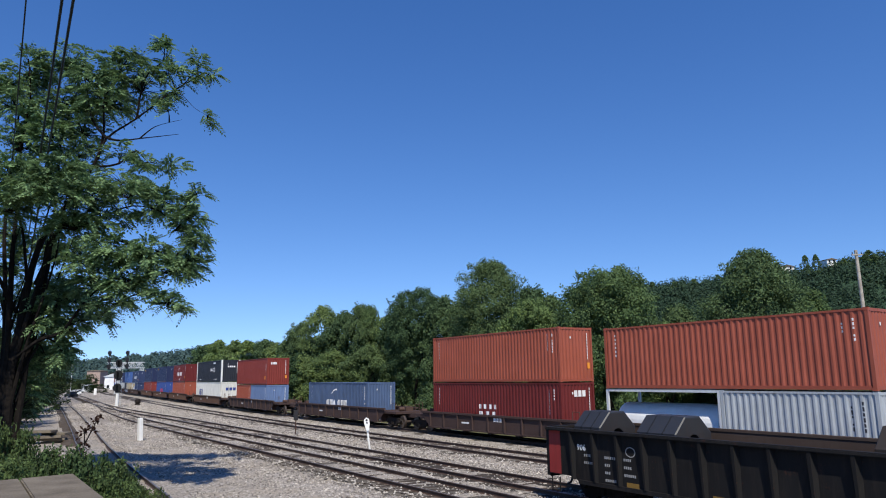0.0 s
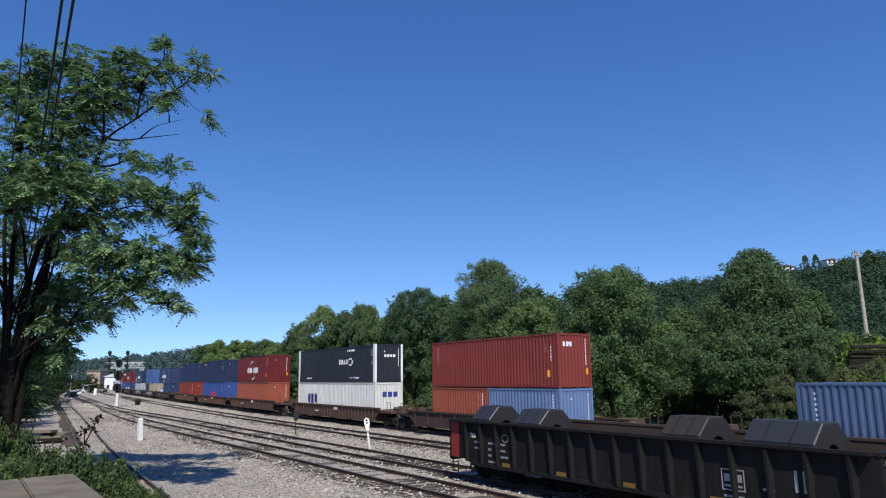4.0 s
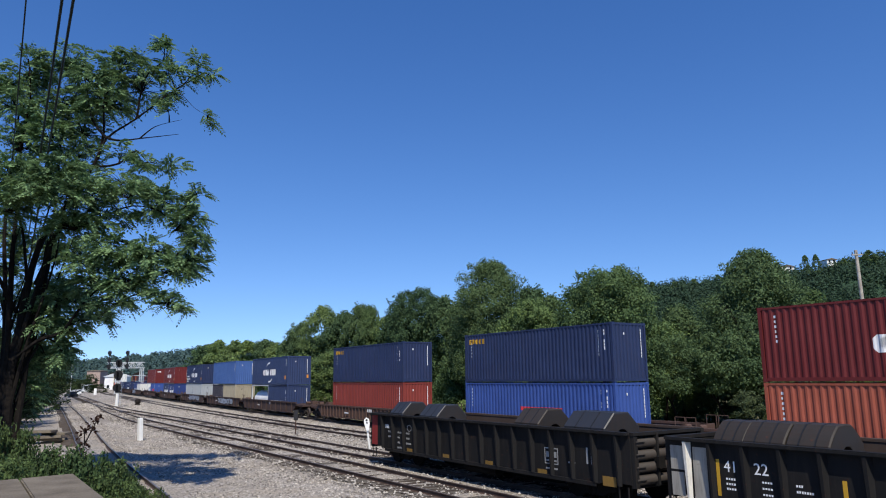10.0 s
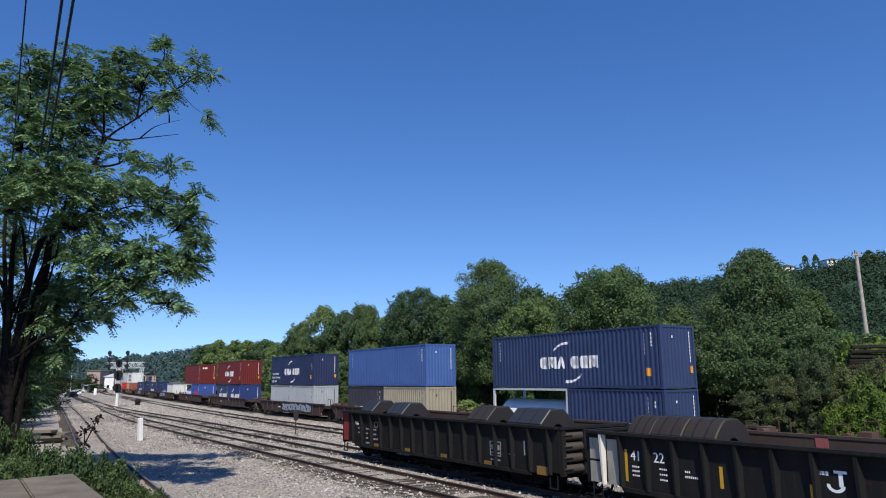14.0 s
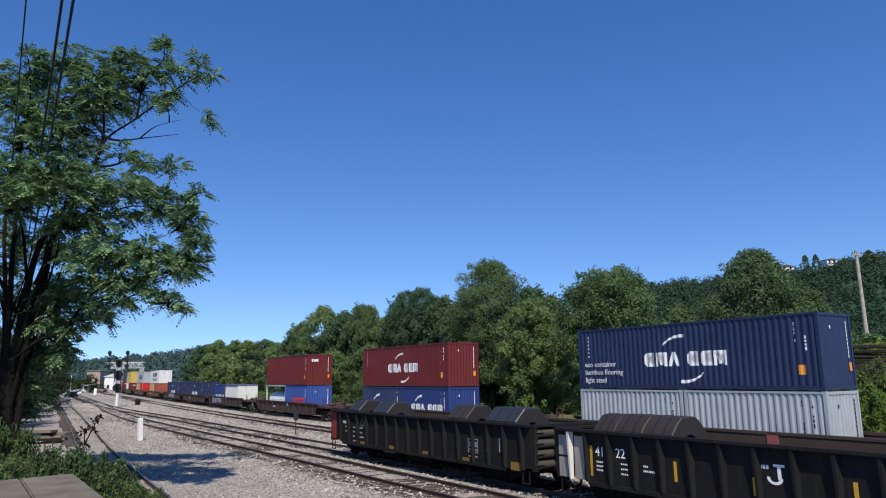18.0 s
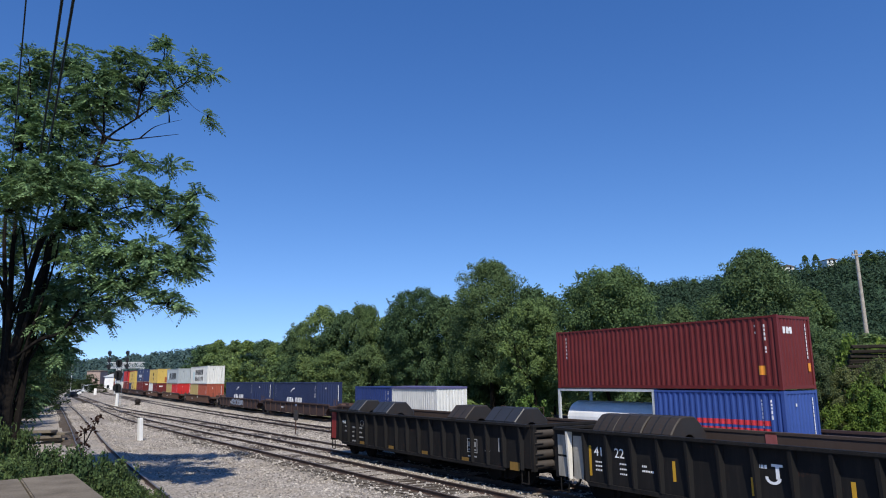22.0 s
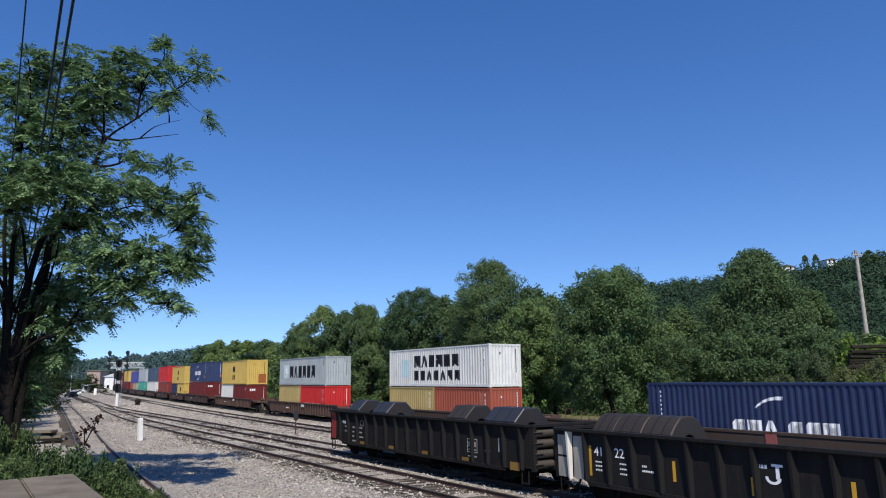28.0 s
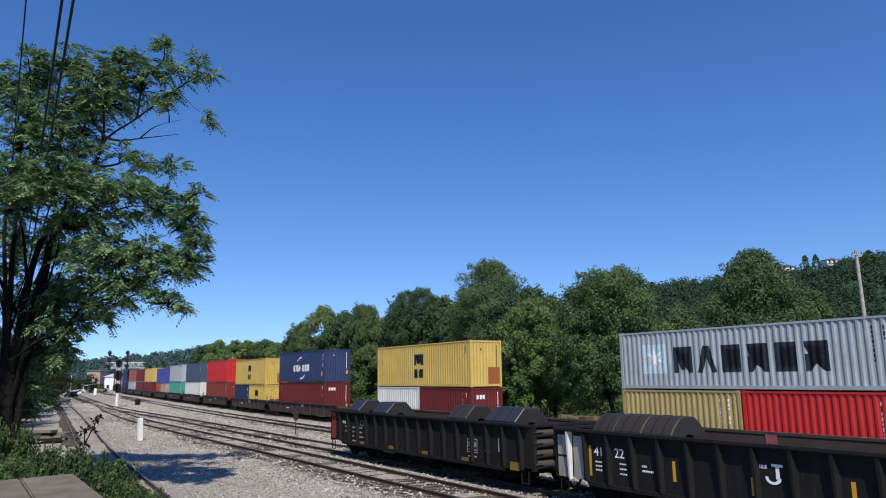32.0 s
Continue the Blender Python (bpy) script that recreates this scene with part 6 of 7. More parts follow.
    tier(-15.2, 25.0, 10.9, 0.9, 0.6, 60)
    tier(-13.4, 25.0, 6.6, 0.8, 0.45, 44)
    tier(-12.6, 24.8, 5.9, 0.7, 0.35, 36)
    tier(-15.7, 24.2, 13.7, 0.81, 0.69, 60)
    tier(-13.2, 24.6, 14.8, 0.79, 0.54, 70)
    tier(-12.1, 24.4, 15.2, 0.86, 0.53, 80)
    tier(-11.3, 24.6, 14.6, 0.95, 0.62, 80)
    tier(-12.5, 24.4, 14, 0.9, 0.53, 70)
    tier(-11.8, 24.5, 15.7, 0.41, 0.21, 20)
    tier(-10.5, 24.5, 15.9, 0.16, 0.33, 14)
    tier(-10.3, 24.5, 15.1, 0.37, 0.41, 22)
    tier(-9.6, 24.5, 14.8, 0.54, 0.29, 16)
    tier(-8.8, 24.5, 15, 0.25, 0.16, 8)
    tier(-9.2, 24.5, 15.5, 0.21, 0.14, 6)
    tier(-10.2, 24.5, 13.5, 0.29, 0.16, 10)
    tier(-10.4, 24.5, 14.2, 0.41, 0.25, 16)
    tier(-13.5, 24.8, 13, 0.92, 0.71, 60)
    tier(-14.6, 24.6, 12.7, 1.03, 0.7, 80)
    tier(-15.4, 24, 12.2, 0.81, 0.81, 80)
    tier(-13.7, 25, 12.1, 0.84, 0.46, 50)
    tier(-11.1, 24.3, 11.4, 0.49, 0.33, 26)
    tier(-9.9, 24.3, 11.3, 0.33, 0.18, 12)
    tier(-11.9, 24.6, 11.9, 0.46, 0.33, 14)
    tier(-11.6, 24.2, 10.8, 1.02, 0.37, 50)
    tier(-14.2, 22.6, 10.5, 0.87, 0.49, 110)
    tier(-12.9, 22.4, 10.5, 0.83, 0.45, 110)
    tier(-13, 22.2, 9.7, 1.31, 0.45, 130)
    tier(-12, 22.8, 9.9, 0.77, 0.42, 70)
    tier(-14.4, 22.4, 9.4, 0.75, 0.57, 70)
    tier(-10.9, 23.4, 10, 0.91, 0.39, 80)
    tier(-9.7, 23.4, 9.8, 0.67, 0.35, 60)
    tier(-10.2, 23.6, 9.5, 0.52, 0.28, 30)
    tier(-8.7, 23.2, 9.3, 0.47, 0.47, 60)
    tier(-8.4, 23, 8.3, 0.39, 0.5, 60)
    tier(-9, 23.4, 8.8, 0.35, 0.28, 24)
    tier(-8.6, 23, 7.6, 0.54, 0.39, 60)
    tier(-8.5, 23.2, 9.9, 0.23, 0.2, 12)
    tier(-11.7, 23.4, 9.3, 0.79, 0.39, 60)
    tier(-12.6, 23, 8.9, 0.97, 0.5, 90)
    tier(-11.1, 22.8, 8, 0.88, 0.54, 100)
    tier(-9.9, 22.8, 7.7, 0.88, 0.46, 110)
    tier(-9.1, 22.8, 7.2, 0.77, 0.31, 70)
    tier(-11.9, 23, 7.4, 0.85, 0.5, 80)
    tier(-10.5, 23, 7, 0.85, 0.35, 70)
    tier(-11.7, 23.4, 6.8, 0.79, 0.35, 50)
    tier(-9.5, 22.8, 6.45, 0.27, 0.19, 14)
    tier(-9.1, 22.8, 6.15, 0.38, 0.27, 26)
    tier(-8.6, 22.8, 5.95, 0.23, 0.15, 12)
    tier(-10.9, 23, 6.15, 0.54, 0.27, 34)
    tier(-10.7, 23.2, 6.65, 0.51, 0.27, 24)
    tier(-11.6, 23.2, 6.05, 0.27, 0.16, 10)
    tier(-13.8, 24.8, 6.7, 0.71, 0.58, 50)
    tier(-14.2, 24.8, 5.8, 0.71, 0.54, 60)
    tier(-13.1, 24.4, 5.5, 0.45, 0.53, 40)
    tier(-15.8, 24.8, 6.3, 0.42, 0.83, 40)
    tier(-13.6, 25, 4.8, 0.55, 0.5, 50)
    tier(-15.1, 26, 7, 0.7, 0.6, 60)
    tier(-16.4, 26.2, 8, 0.6, 0.85, 60)
    tier(-14.2, 26, 8.4, 0.8, 0.55, 60)
    tier(-16.4, 26, 9.3, 0.85, 0.7, 60)
    tier(-15.6, 26.2, 6, 0.8, 0.6, 60)
    tier(-15.2, 26.4, 8.8, 0.8, 0.6, 60)
    # four leaf tiers left of the view, added to shade stems and scrub
    tier(-15.6, 20.6, 8.2, 1.3, 0.6, 120)
    tier(-16.6, 20.2, 9.4, 1.4, 0.7, 120)
    tier(-15.4, 20.4, 10.6, 1.3, 0.6, 110)
    tier(-16.6, 20.8, 11.8, 1.4, 0.7, 100)
    tier(-15.6, 25.6, 4.4, 0.7, 0.6, 60)
    tier(-14.6, 25.8, 4.6, 0.7, 0.6, 50)
    tier(-15, 25.8, 5.8, 0.7, 0.6, 40)
    tier(-8.7, 24.4, 13.15, 0.12, 0.1, 3)
    tier(-15.2, 25.4, 3, 0.8, 0.6, 60)
    part("trunk", bm, M_BARK, t, "dark branching stems")
    put("crown", plumes(rng, np.array(tips), np.array(outs), 0.42, M_LEAF_LOCUST), t, "feathery green leaves")


def left_wood():
    """Trees and scrub behind the tall tree, beside the spur."""
    rng = random.Random(91)
    used = set()
    models = []
    for k in range(2):
        models.append((make_tree("dark scrubby tree beside the spur track", 90 + k, 10.0, 7.0, 0.3, 15000, 110, 0.22, M_LEAF_DEEP, "scrub_tree", BROAD), 10.0, 7.0))
    for k, (x, y, h, w) in enumerate(((-26.5, 33, 7.0, 5.5), (-32, 40, 7.6, 6.5), (-31.4, 47, 6.8, 7.0), (-37.4, 56, 8.0, 7.5), (-39.6, 63, 7.6, 8), (-46.4, 75, 8.6, 8.5), (-52, 86, 9.4, 9.6),
                                      (-56.6, 95, 9.0, 9.6), (-64, 110, 9.2, 10), (-73, 126, 10.0, 11), (-82, 142, 10.6, 11), (-92, 160, 11, 12), (-21.6, 28, 5.0, 4.2),
                                      (-25.0, 32, 4.4, 3.2), (-30, 36, 11, 8), (-160, 318, 6.6, 6.5), (-154, 300, 4.2, 7), (-118, 229, 3.4, 9), (-111, 226, 2.6, 6), (-128, 240, 4.4, 8), (-40, 52, 12, 9), (-24.6, 29, 9, 6.5))):
        put_tree(models[k % 2], x, y, h, w, rng.uniform(0, 360), used)


woods()
BUSH_PROTOS, BUSH_USED = bushes()
tall_tree()
left_wood()


# ---- hills and far town ----
def hill(name, label, ridge, depth, foot, seed, crowns, size, material):
    """A wooded rise: a rounded body, and many small tree crowns joined on it. ridge: (x, y, height)."""
    rng = np.random.default_rng(seed)
    bm = bmesh.new()
    rows = []
    n = 60
    ridge = np.array(ridge, float)
    t = np.linspace(0, 1, n)
    k = (ridge[:, 0] - ridge[0, 0]) / (ridge[-1, 0] - ridge[0, 0])
    line = np.stack([np.interp(t, k, ridge[:, i]) for i in range(3)], 1)
    out = unit(line[:, :2])
    prof = [(-1.0, -0.02), (-0.75, 0.22), (-0.5, 0.5), (-0.25, 0.8), (0.0, 0.97), (0.3, 1.0), (0.8, 0.8), (1.5, 0.0)]
    pts = []
    for w, h in prof:
        row = []
        for i in range(n):
            p = line[i, :2] + out[i] * w * depth
            z = h * line[i, 2] * (1 + 0.06 * noise.noise(Vector((p[0] * 0.01, p[1] * 0.01, seed))))
            row.append(bm.verts.new((p[0], p[1], z - 1)))
            if w <= 0.3:
                pts.append((p[0], p[1], z - 1))
        rows.append(row)
    for a, b in zip(rows, rows[1:]):
        for i in range(n - 1):
            bm.faces.new((a[i], a[i + 1], b[i + 1], b[i]))
    ob = put(name, mesh_of(bm, name, material, True))
    tagged(ob, label, "hill", "", "structure")
    pts = np.array(pts).reshape(-1, n, 3)
    m = pts.shape[0]
    u, v = rng.uniform(0, m - 1.001, crowns), rng.uniform(0, n - 1.001, crowns)
    i, j = u.astype(int), v.astype(int)
    fu, fv = (u - i)[:, None], (v - j)[:, None]
    c = (pts[i, j] * (1 - fu) + pts[i + 1, j] * fu) * (1 - fv) + (pts[i, j + 1] * (1 - fu) + pts[i + 1, j + 1] * fu) * fv
    leaves = 110
    big = size * (0.35 + 1.25 * rng.random((crowns, 1)) ** 1.6)
    d = unit(rng.normal(size=(crowns * leaves, 3)))
    cc = np.repeat(c, leaves, 0) + d * np.repeat(big, leaves, 0) * rng.uniform(0.7, 1.05, (crowns * leaves, 1)) * np.array([1, 1, 1.15])
    cc[:, 2] += np.repeat(big[:, 0], leaves) * 0.35
    nrm = unit(d + np.array([0, -0.2, 0.3]) + 0.6 * rng.normal(size=d.shape))
    a = unit(np.cross(nrm, rng.normal(size=d.shape)))
    b = np.cross(nrm, a)
    q = size * (0.17 if size < 5 else 0.34) * rng.uniform(0.6, 1.2, (len(d), 1))
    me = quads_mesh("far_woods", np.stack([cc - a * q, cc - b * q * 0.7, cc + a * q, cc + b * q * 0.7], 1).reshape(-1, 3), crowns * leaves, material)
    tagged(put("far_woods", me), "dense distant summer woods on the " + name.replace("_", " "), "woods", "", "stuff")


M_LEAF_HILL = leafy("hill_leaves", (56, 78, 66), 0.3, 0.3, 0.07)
# distance haze is mixed into this greyer, bluer leaf colour
M_LEAF_RIDGE_HAZE = leafy("hazy_ridge_leaves", (72, 94, 98), 0.12, 0.15, 0.04)
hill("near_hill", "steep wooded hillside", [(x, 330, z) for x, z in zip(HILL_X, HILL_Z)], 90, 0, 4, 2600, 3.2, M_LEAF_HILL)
hill("far_ridge", "low wooded ridge far off", [(-1100, 1500, 26), (-770, 1500, 37), (-590, 1500, 53), (-535, 1500, 60), (-445, 1500, 67), (-300, 1500, 74), (-100, 1480, 75), (200, 1450, 71)], 300, 0, 6, 2000, 8.0, M_LEAF_RIDGE_HAZE)


# ---- lineside things ----
def signal_mast():
    t = thing("signal_mast", "signal mast with black heads and a white base", "railway signal")
    p = Vector((-48.2, 104.0, -0.2))
    t.matrix_basis = Matrix.Translation(p)
    bm = bmesh.new()
    tube(bm, (0, 0, 0), (0, 0, 6.8), 0.09, None, 10)
    part("mast", bm, M_STEEL_W, t)
    bm = bmesh.new()
    tube(bm, (0, 0, 0.01), (0, 0, 1.9), 0.24, 0.2, 12)
    part("base_sleeve", bm, M_WHITE, t, "white-painted base")
    for z, r in ((2.75, 0.62), (4.6, 0.68), (6.35, 0.5)):
        bm = bmesh.new()
        tube(bm, (0, -0.16, z), (0, -0.20, z), r, None, 20)
        tube(bm, (0, -0.05, z), (0, -0.158, z), r * 0.4, None, 12)
        box(bm, -0.28, 0.28, -0.155, 0.14, z - r * 1.2, z + r * 0.9)
        for k in (-0.3, 0.0, 0.3):
            tube(bm, (0, -0.20, z + k * r * 1.6), (0, -0.42, z + k * r * 1.6 - 0.03), 0.13, 0.12, 10, False)
        part("signal_head", bm, M_BLACK, t, "black signal head")
    bm = bmesh.new()
    for k in range(20):
        tube(bm, (0.22, 0.1, 0.4 + 0.3 * k), (0.5, 0.1, 0.4 + 0.3 * k), 0.015, None, 4)
    for x in (0.22, 0.5):
        tube(bm, (x, 0.1, 0.2), (x, 0.1, 6.4), 0.02, None, 4)
    part("ladder", bm, M_STEEL_W, t)


def signal_bridge():
    a, b = Vector((-91.0, 190, 0)), Vector((-78.5, 192, 0))
    t = thing("signal_bridge", "silver lattice signal bridge over the tracks", "signal bridge")
    t.matrix_basis = Matrix.Translation((-86.6, 191, -0.2))
    bm = bmesh.new()
    L = 4.75
    for y in (-0.5, 0.5):
        for z in (7.1, 8.6):
            box(bm, -L - 0.3, L, y - 0.09, y + 0.09, z - 0.09, z + 0.09)
        for k in range(9):
            x0, x1 = -L + 2 * L * k / 9, -L + 2 * L * (k + 1) / 9
            tube(bm, (x0, y, 7.1), (x1, y, 8.6) if k % 2 else (x0, y, 8.6), 0.06, None, 5)
            tube(bm, (x0, y, 8.6), (x1, y, 7.1), 0.06, None, 5)
    part("truss", bm, M_STEEL_W, t, "silver lattice beam")
    for x in (L - 0.5, -L + 2.6):
        bm = bmesh.new()
        for y in (-0.5, 0.5):
            tube(bm, (x - 0.35, y, 0), (x - 0.25, y, 7.1), 0.11, None, 6)
            tube(bm, (x + 0.35, y, 0), (x + 0.25, y, 7.1), 0.11, None, 6)
        for k in range(7):
            tube(bm, (x - 0.3, -0.5, k), (x + 0.3, -0.5, k + 1), 0.05, None, 4)
            tube(bm, (x + 0.3, 0.5, k), (x - 0.3, 0.5, k + 1), 0.05, None, 4)
        part("leg", bm, M_STEEL_W, t, "lattice leg")
    for x in (-4.5, 0.4):
        bm = bmesh.new()
        tube(bm, (x, -0.6, 6.9), (x, -0.6, 12.0), 0.08, None, 6)
        for z in (11.2, 9.4, 7.6):
            tube(bm, (x, -0.7, z), (x, -0.75, z), 0.55, None, 14)
            box(bm, x - 0.3, x + 0.3, -0.69, -0.3, z - 0.8, z + 0.5)
        part("signal_head", bm, M_BLACK, t, "black signal heads on a mast")


def posts():
    bm = bmesh.new()
    t = thing("white_marker_post", "broad white marker post in the ballast", "marker post")
    t.matrix_basis = pose(-19.9, 46.6, -0.26, 0, -3, 50)
    v = box(bm, -0.12, 0.12, -0.16, 0.16, -0.2, 1.42)
    bmesh.ops.bevel(bm, geom=bm.edges[:], offset=0.025, segments=2, affect="EDGES")
    part("post", bm, M_WHITE, t)
    t = thing("paddle_sign", "white paddle-shaped lineside sign, leaning a little", "railway sign")
    t.matrix_basis = pose(-4.0, 38.1, -0.28, 0, -8, 20)
    bm = bmesh.new()
    tube(bm, (0, 0, -0.2), (0, 0, 1.4), 0.05, 0.055, 10)
    part("post", bm, M_WHITE, t)
    bm = bmesh.new()
    prism(bm, [(-0.07, 1.1), (0.07, 1.1), (0.15, 1.48), (0.14, 1.70), (0.0, 1.8), (-0.14, 1.70), (-0.15, 1.48)], -0.12, -0.092)
    p = part("plate", bm, M_WHITE, t)
    bm = bmesh.new()
    for z, w in ((1.62, 0.10), (1.48, 0.08)):
        box(bm, -w / 2, w / 2, -0.126, -0.1205, z, z + 0.09)
    part("stencil_mark", bm, M_MARK_DARK, p, "dark worn numeral bars")
    t = thing("lineside_sign", "small pale sign on a thin brown post", "railway sign")
    t.matrix_basis = pose(-10.5, 50.1, -0.28, 0, 0, 10)
    bm = bmesh.new()
    tube(bm, (0, 0, -0.2), (0, 0, 1.65), 0.045, None, 8)
    part("post", bm, M_RUSTY, t)
    bm = bmesh.new()
    box(bm, -0.16, 0.16, -0.075, -0.046, 0.98, 1.68)
    p = part("plate", bm, M_COIL_END, t, "pale weathered plate")
    bm = bmesh.new()
    box(bm, -0.07, 0.07, -0.081, -0.0755, 1.42, 1.58)
    box(bm, -0.07, 0.07, -0.081, -0.0755, 1.12, 1.28)
    part("stencil_mark", bm, M_MARK_DARK, p)
    t = thing("white_marker_post", "small white marker post far along the tracks", "marker post")
    t.matrix_basis = pose(-98.2, 198.3, -0.25, 0, 0, 20)
    bm = bmesh.new()
    box(bm, -0.35, 0.35, -0.1, 0.1, -0.2, 1.7)
    part("post", bm, M_WHITE, t)
    t = thing("switch_stand", "low dark switch stand beside the second main track", "switch stand")
    q = station(107, 8.3)
    t.matrix_basis = Matrix.Translation((q.x, q.y, -0.28))
    bm = bmesh.new()
    box(bm, -0.35, 0.35, -0.3, 0.3, 0.0, 0.2)
    tube(bm, (0, 0, 0.201), (0, 0, 0.55), 0.30, 0.44, 12)
    tube(bm, (0, 0, 0.551), (0, 0, 0.95), 0.44, 0.34, 12)
    part("machine", bm, M_DARKSTEEL, t)


def pole():
    t = thing("utility_pole", "weathered wooden utility pole leaning a little", "utility pole")
    t.matrix_basis = pose(45.6, 75, -0.5, 0, -0.6, 0)
    bm = bmesh.new()
    tube(bm, (0, 0, 0), (0, 0, 17.3), 0.27, 0.16, 12)
    part("pole_shaft", bm, M_WOODPOLE, t)
    bm = bmesh.new()
    box(bm, -0.6, 0.6, -0.2, -0.06, 16.7, 16.82)
    part("crossarm", bm, M_WOODPOLE, t)
    for x in (-0.5, 0.0, 0.5):
        bm = bmesh.new()
        tube(bm, (x, -0.13, 16.85), (x, -0.13, 17.08), 0.06, 0.04, 8)
        part("insulator", bm, M_COIL_END, t)


def cable(a, b, r, sag, label):
    bm = bmesh.new()
    a, b = Vector(a), Vector(b)
    n = 14
    q = (b - a).to_track_quat("Z", "Y")
    rings = []
    for k in range(n + 1):
        p = a.lerp(b, k / n) - Vector((0, 0, sag * 4 * (k / n) * (1 - k / n)))
        rings.append([bm.verts.new(p + q @ Vector((r * math.cos(i * math.tau / 6), r * math.sin(i * math.tau / 6), 0))) for i in range(6)])
    for u, v in zip(rings, rings[1:]):
        for i in range(6):
            bm.faces.new((u[i], u[(i + 1) % 6], v[(i + 1) % 6], v[i]))
    ob = put("overhead_cable", mesh_of(bm, "overhead_cable", M_WIRE))
    tagged(ob, label, "cable", "overhead cables")


def along(p, q, k):
    p, q = Vector(p), Vector(q)
    return p + (q - p) * k


def cables():
    for p, q, r in (((-7.87, 13.2, 11.4), (-16.44, 27.0, 11.3), 0.030), ((-7.52, 13.0, 11.25), (-15.86, 26.5, 11.2), 0.030), ((-8.49, 13.0, 11.3), (-17.6, 27.2, 11.0), 0.016)):
        cable(along(p, q, -0.9), along(p, q, 2.2), r, 0.0, "black overhead cable running past the tall tree")
    cable((45.4, 75, 16.4), (120, 130, 20), 0.014, 0.5, "thin dark cable from the utility pole")


def slab():
    t = thing("concrete_wall", "old concrete wall with a flat jointed cap", "wall")
    t.matrix_basis = pose(-8.14, 15.77, 0)
    e1, e2 = Vector((-0.735, -0.678, 0)), Vector((0.57, -0.82, 0))

    def block(a0, a1, b0, b1, z0, z1, name, bevel):
        bm = bmesh.new()
        for v in box(bm, a0, a1, b0, b1, z0, z1):
            v.co = e1 * v.co.x + e2 * v.co.y + Vector((0, 0, v.co.z))
        bmesh.ops.recalc_face_normals(bm, faces=bm.faces[:])
        bmesh.ops.bevel(bm, geom=bm.edges[:], offset=bevel, segments=2, affect="EDGES")
        part(name, bm, M_CONCRETE, t)

    block(0.08, 6.0, 0.08, 6.0, -0.6, 1.40, "wall_body", 0.01)
    block(0.0, 1.02, 0.0, 6.1, 1.401, 1.6, "cap_slab", 0.025)
    block(1.05, 6.1, 0.0, 6.1, 1.401, 1.6, "cap_slab", 0.025)


def scrap():
    """Broken slabs and boards lying beside the spur."""
    rng = random.Random(2)
    for k in range(5):
        bm = bmesh.new()
        box(bm, -0.8, 0.8, -0.4, 0.4, 0, 0.16)
        bmesh.ops.bevel(bm, geom=bm.edges[:], offset=0.02, segments=1, affect="EDGES")
        ob = put("broken_slab", mesh_of(bm, "broken_slab", M_CONCRETE))
        ob.matrix_basis = pose(-25.2 + rng.uniform(-0.3, 0.3), 45.4 + rng.uniform(-0.4, 0.4), -0.3 + 0.17 * k, rng.uniform(-3, 3), rng.uniform(-3, 3), rng.uniform(-25, 45))
        tagged(ob, "pale broken concrete slab in a small heap", "rubble", "slabs beside the spur")


def timber_wall():
    """A rough stack of old timbers on the bank, half overgrown, and the leafy bank in front of it."""
    t = thing("timber_stack", "rough overgrown stack of dark old timbers", "timber stack")
    t.matrix_basis = pose(26.0, 42.8, -0.4, 0, 0, -18)
    rng = random.Random(17)
    for k in range(19):
        z = 0.02 + 0.30 * k
        x = -2.4 + 0.08 * k
        while x < 6.5:
            n = rng.uniform(1.6, 2.9)
            bm = bmesh.new()
            y = rng.uniform(-0.16, 0.10)
            box(bm, x, x + n, y - 0.22, y + 0.35, z, z + rng.uniform(0.20, 0.27))
            bmesh.ops.bevel(bm, geom=bm.edges[:], offset=0.045, segments=1, affect="EDGES")
            for v in bm.verts:
                v.co += Vector((rng.uniform(-0.05, 0.05), rng.uniform(-0.03, 0.03), rng.uniform(-0.02, 0.02)))
            part("timber", bm, M_OLD_TIMBER, t)
            x += n + rng.uniform(0.03, 0.5)
    scrub = (make_tree("fine-leaved grey-green scrub beside the timbers", 66, 5.0, 3.4, 0.1, 11000, 90, 0.13, M_LEAF_SCRUB, "scrub_bush", BROAD, 0.12), 5.0, 3.4)
    bramble = (make_tree("yellow-green brambles on the bank", 67, 3.0, 3.4, -0.2, 7000, 60, 0.16, M_LEAF_BRAMBLE, "bramble", BROAD, 0.13), 3.0, 3.4)
    used = set()
    for x, y, h, w in ((25.2, 40.9, 4.4, 2.2), (27.6, 40.4, 4.6, 2.0), (26.6, 41.2, 5.3, 1.3), (22.0, 42.0, 4.9, 2.6), (20.6, 43.0, 3.6, 2.6), (23.4, 41.4, 4.0, 2.4), (19.0, 44.0, 2.6, 2.6)):
        put_tree(scrub, x, y, h, w, rng.uniform(0, 360), used)
    for x, y, h, w in ((26.4, 44.8, 6.1, 3.6), (28.8, 44.2, 6.3, 3.6), (31.4, 43.4, 6.1, 3.6), (24.6, 40.6, 3.6, 3.2), (26.4, 40.0, 3.9, 3.2), (28.2, 39.4, 4.0, 3.4), (25.4, 38.6, 2.9, 3.2), (27.4, 38.0, 3.0, 3.2),
                       (23.8, 39.4, 2.7, 2.8), (22.6, 40.2, 1.9, 2.6), (24.6, 37.4, 1.9, 2.8), (29.6, 38.4, 3.4, 3.4)):
        put_tree(bramble, x, y, h, w, rng.uniform(0, 360), used)


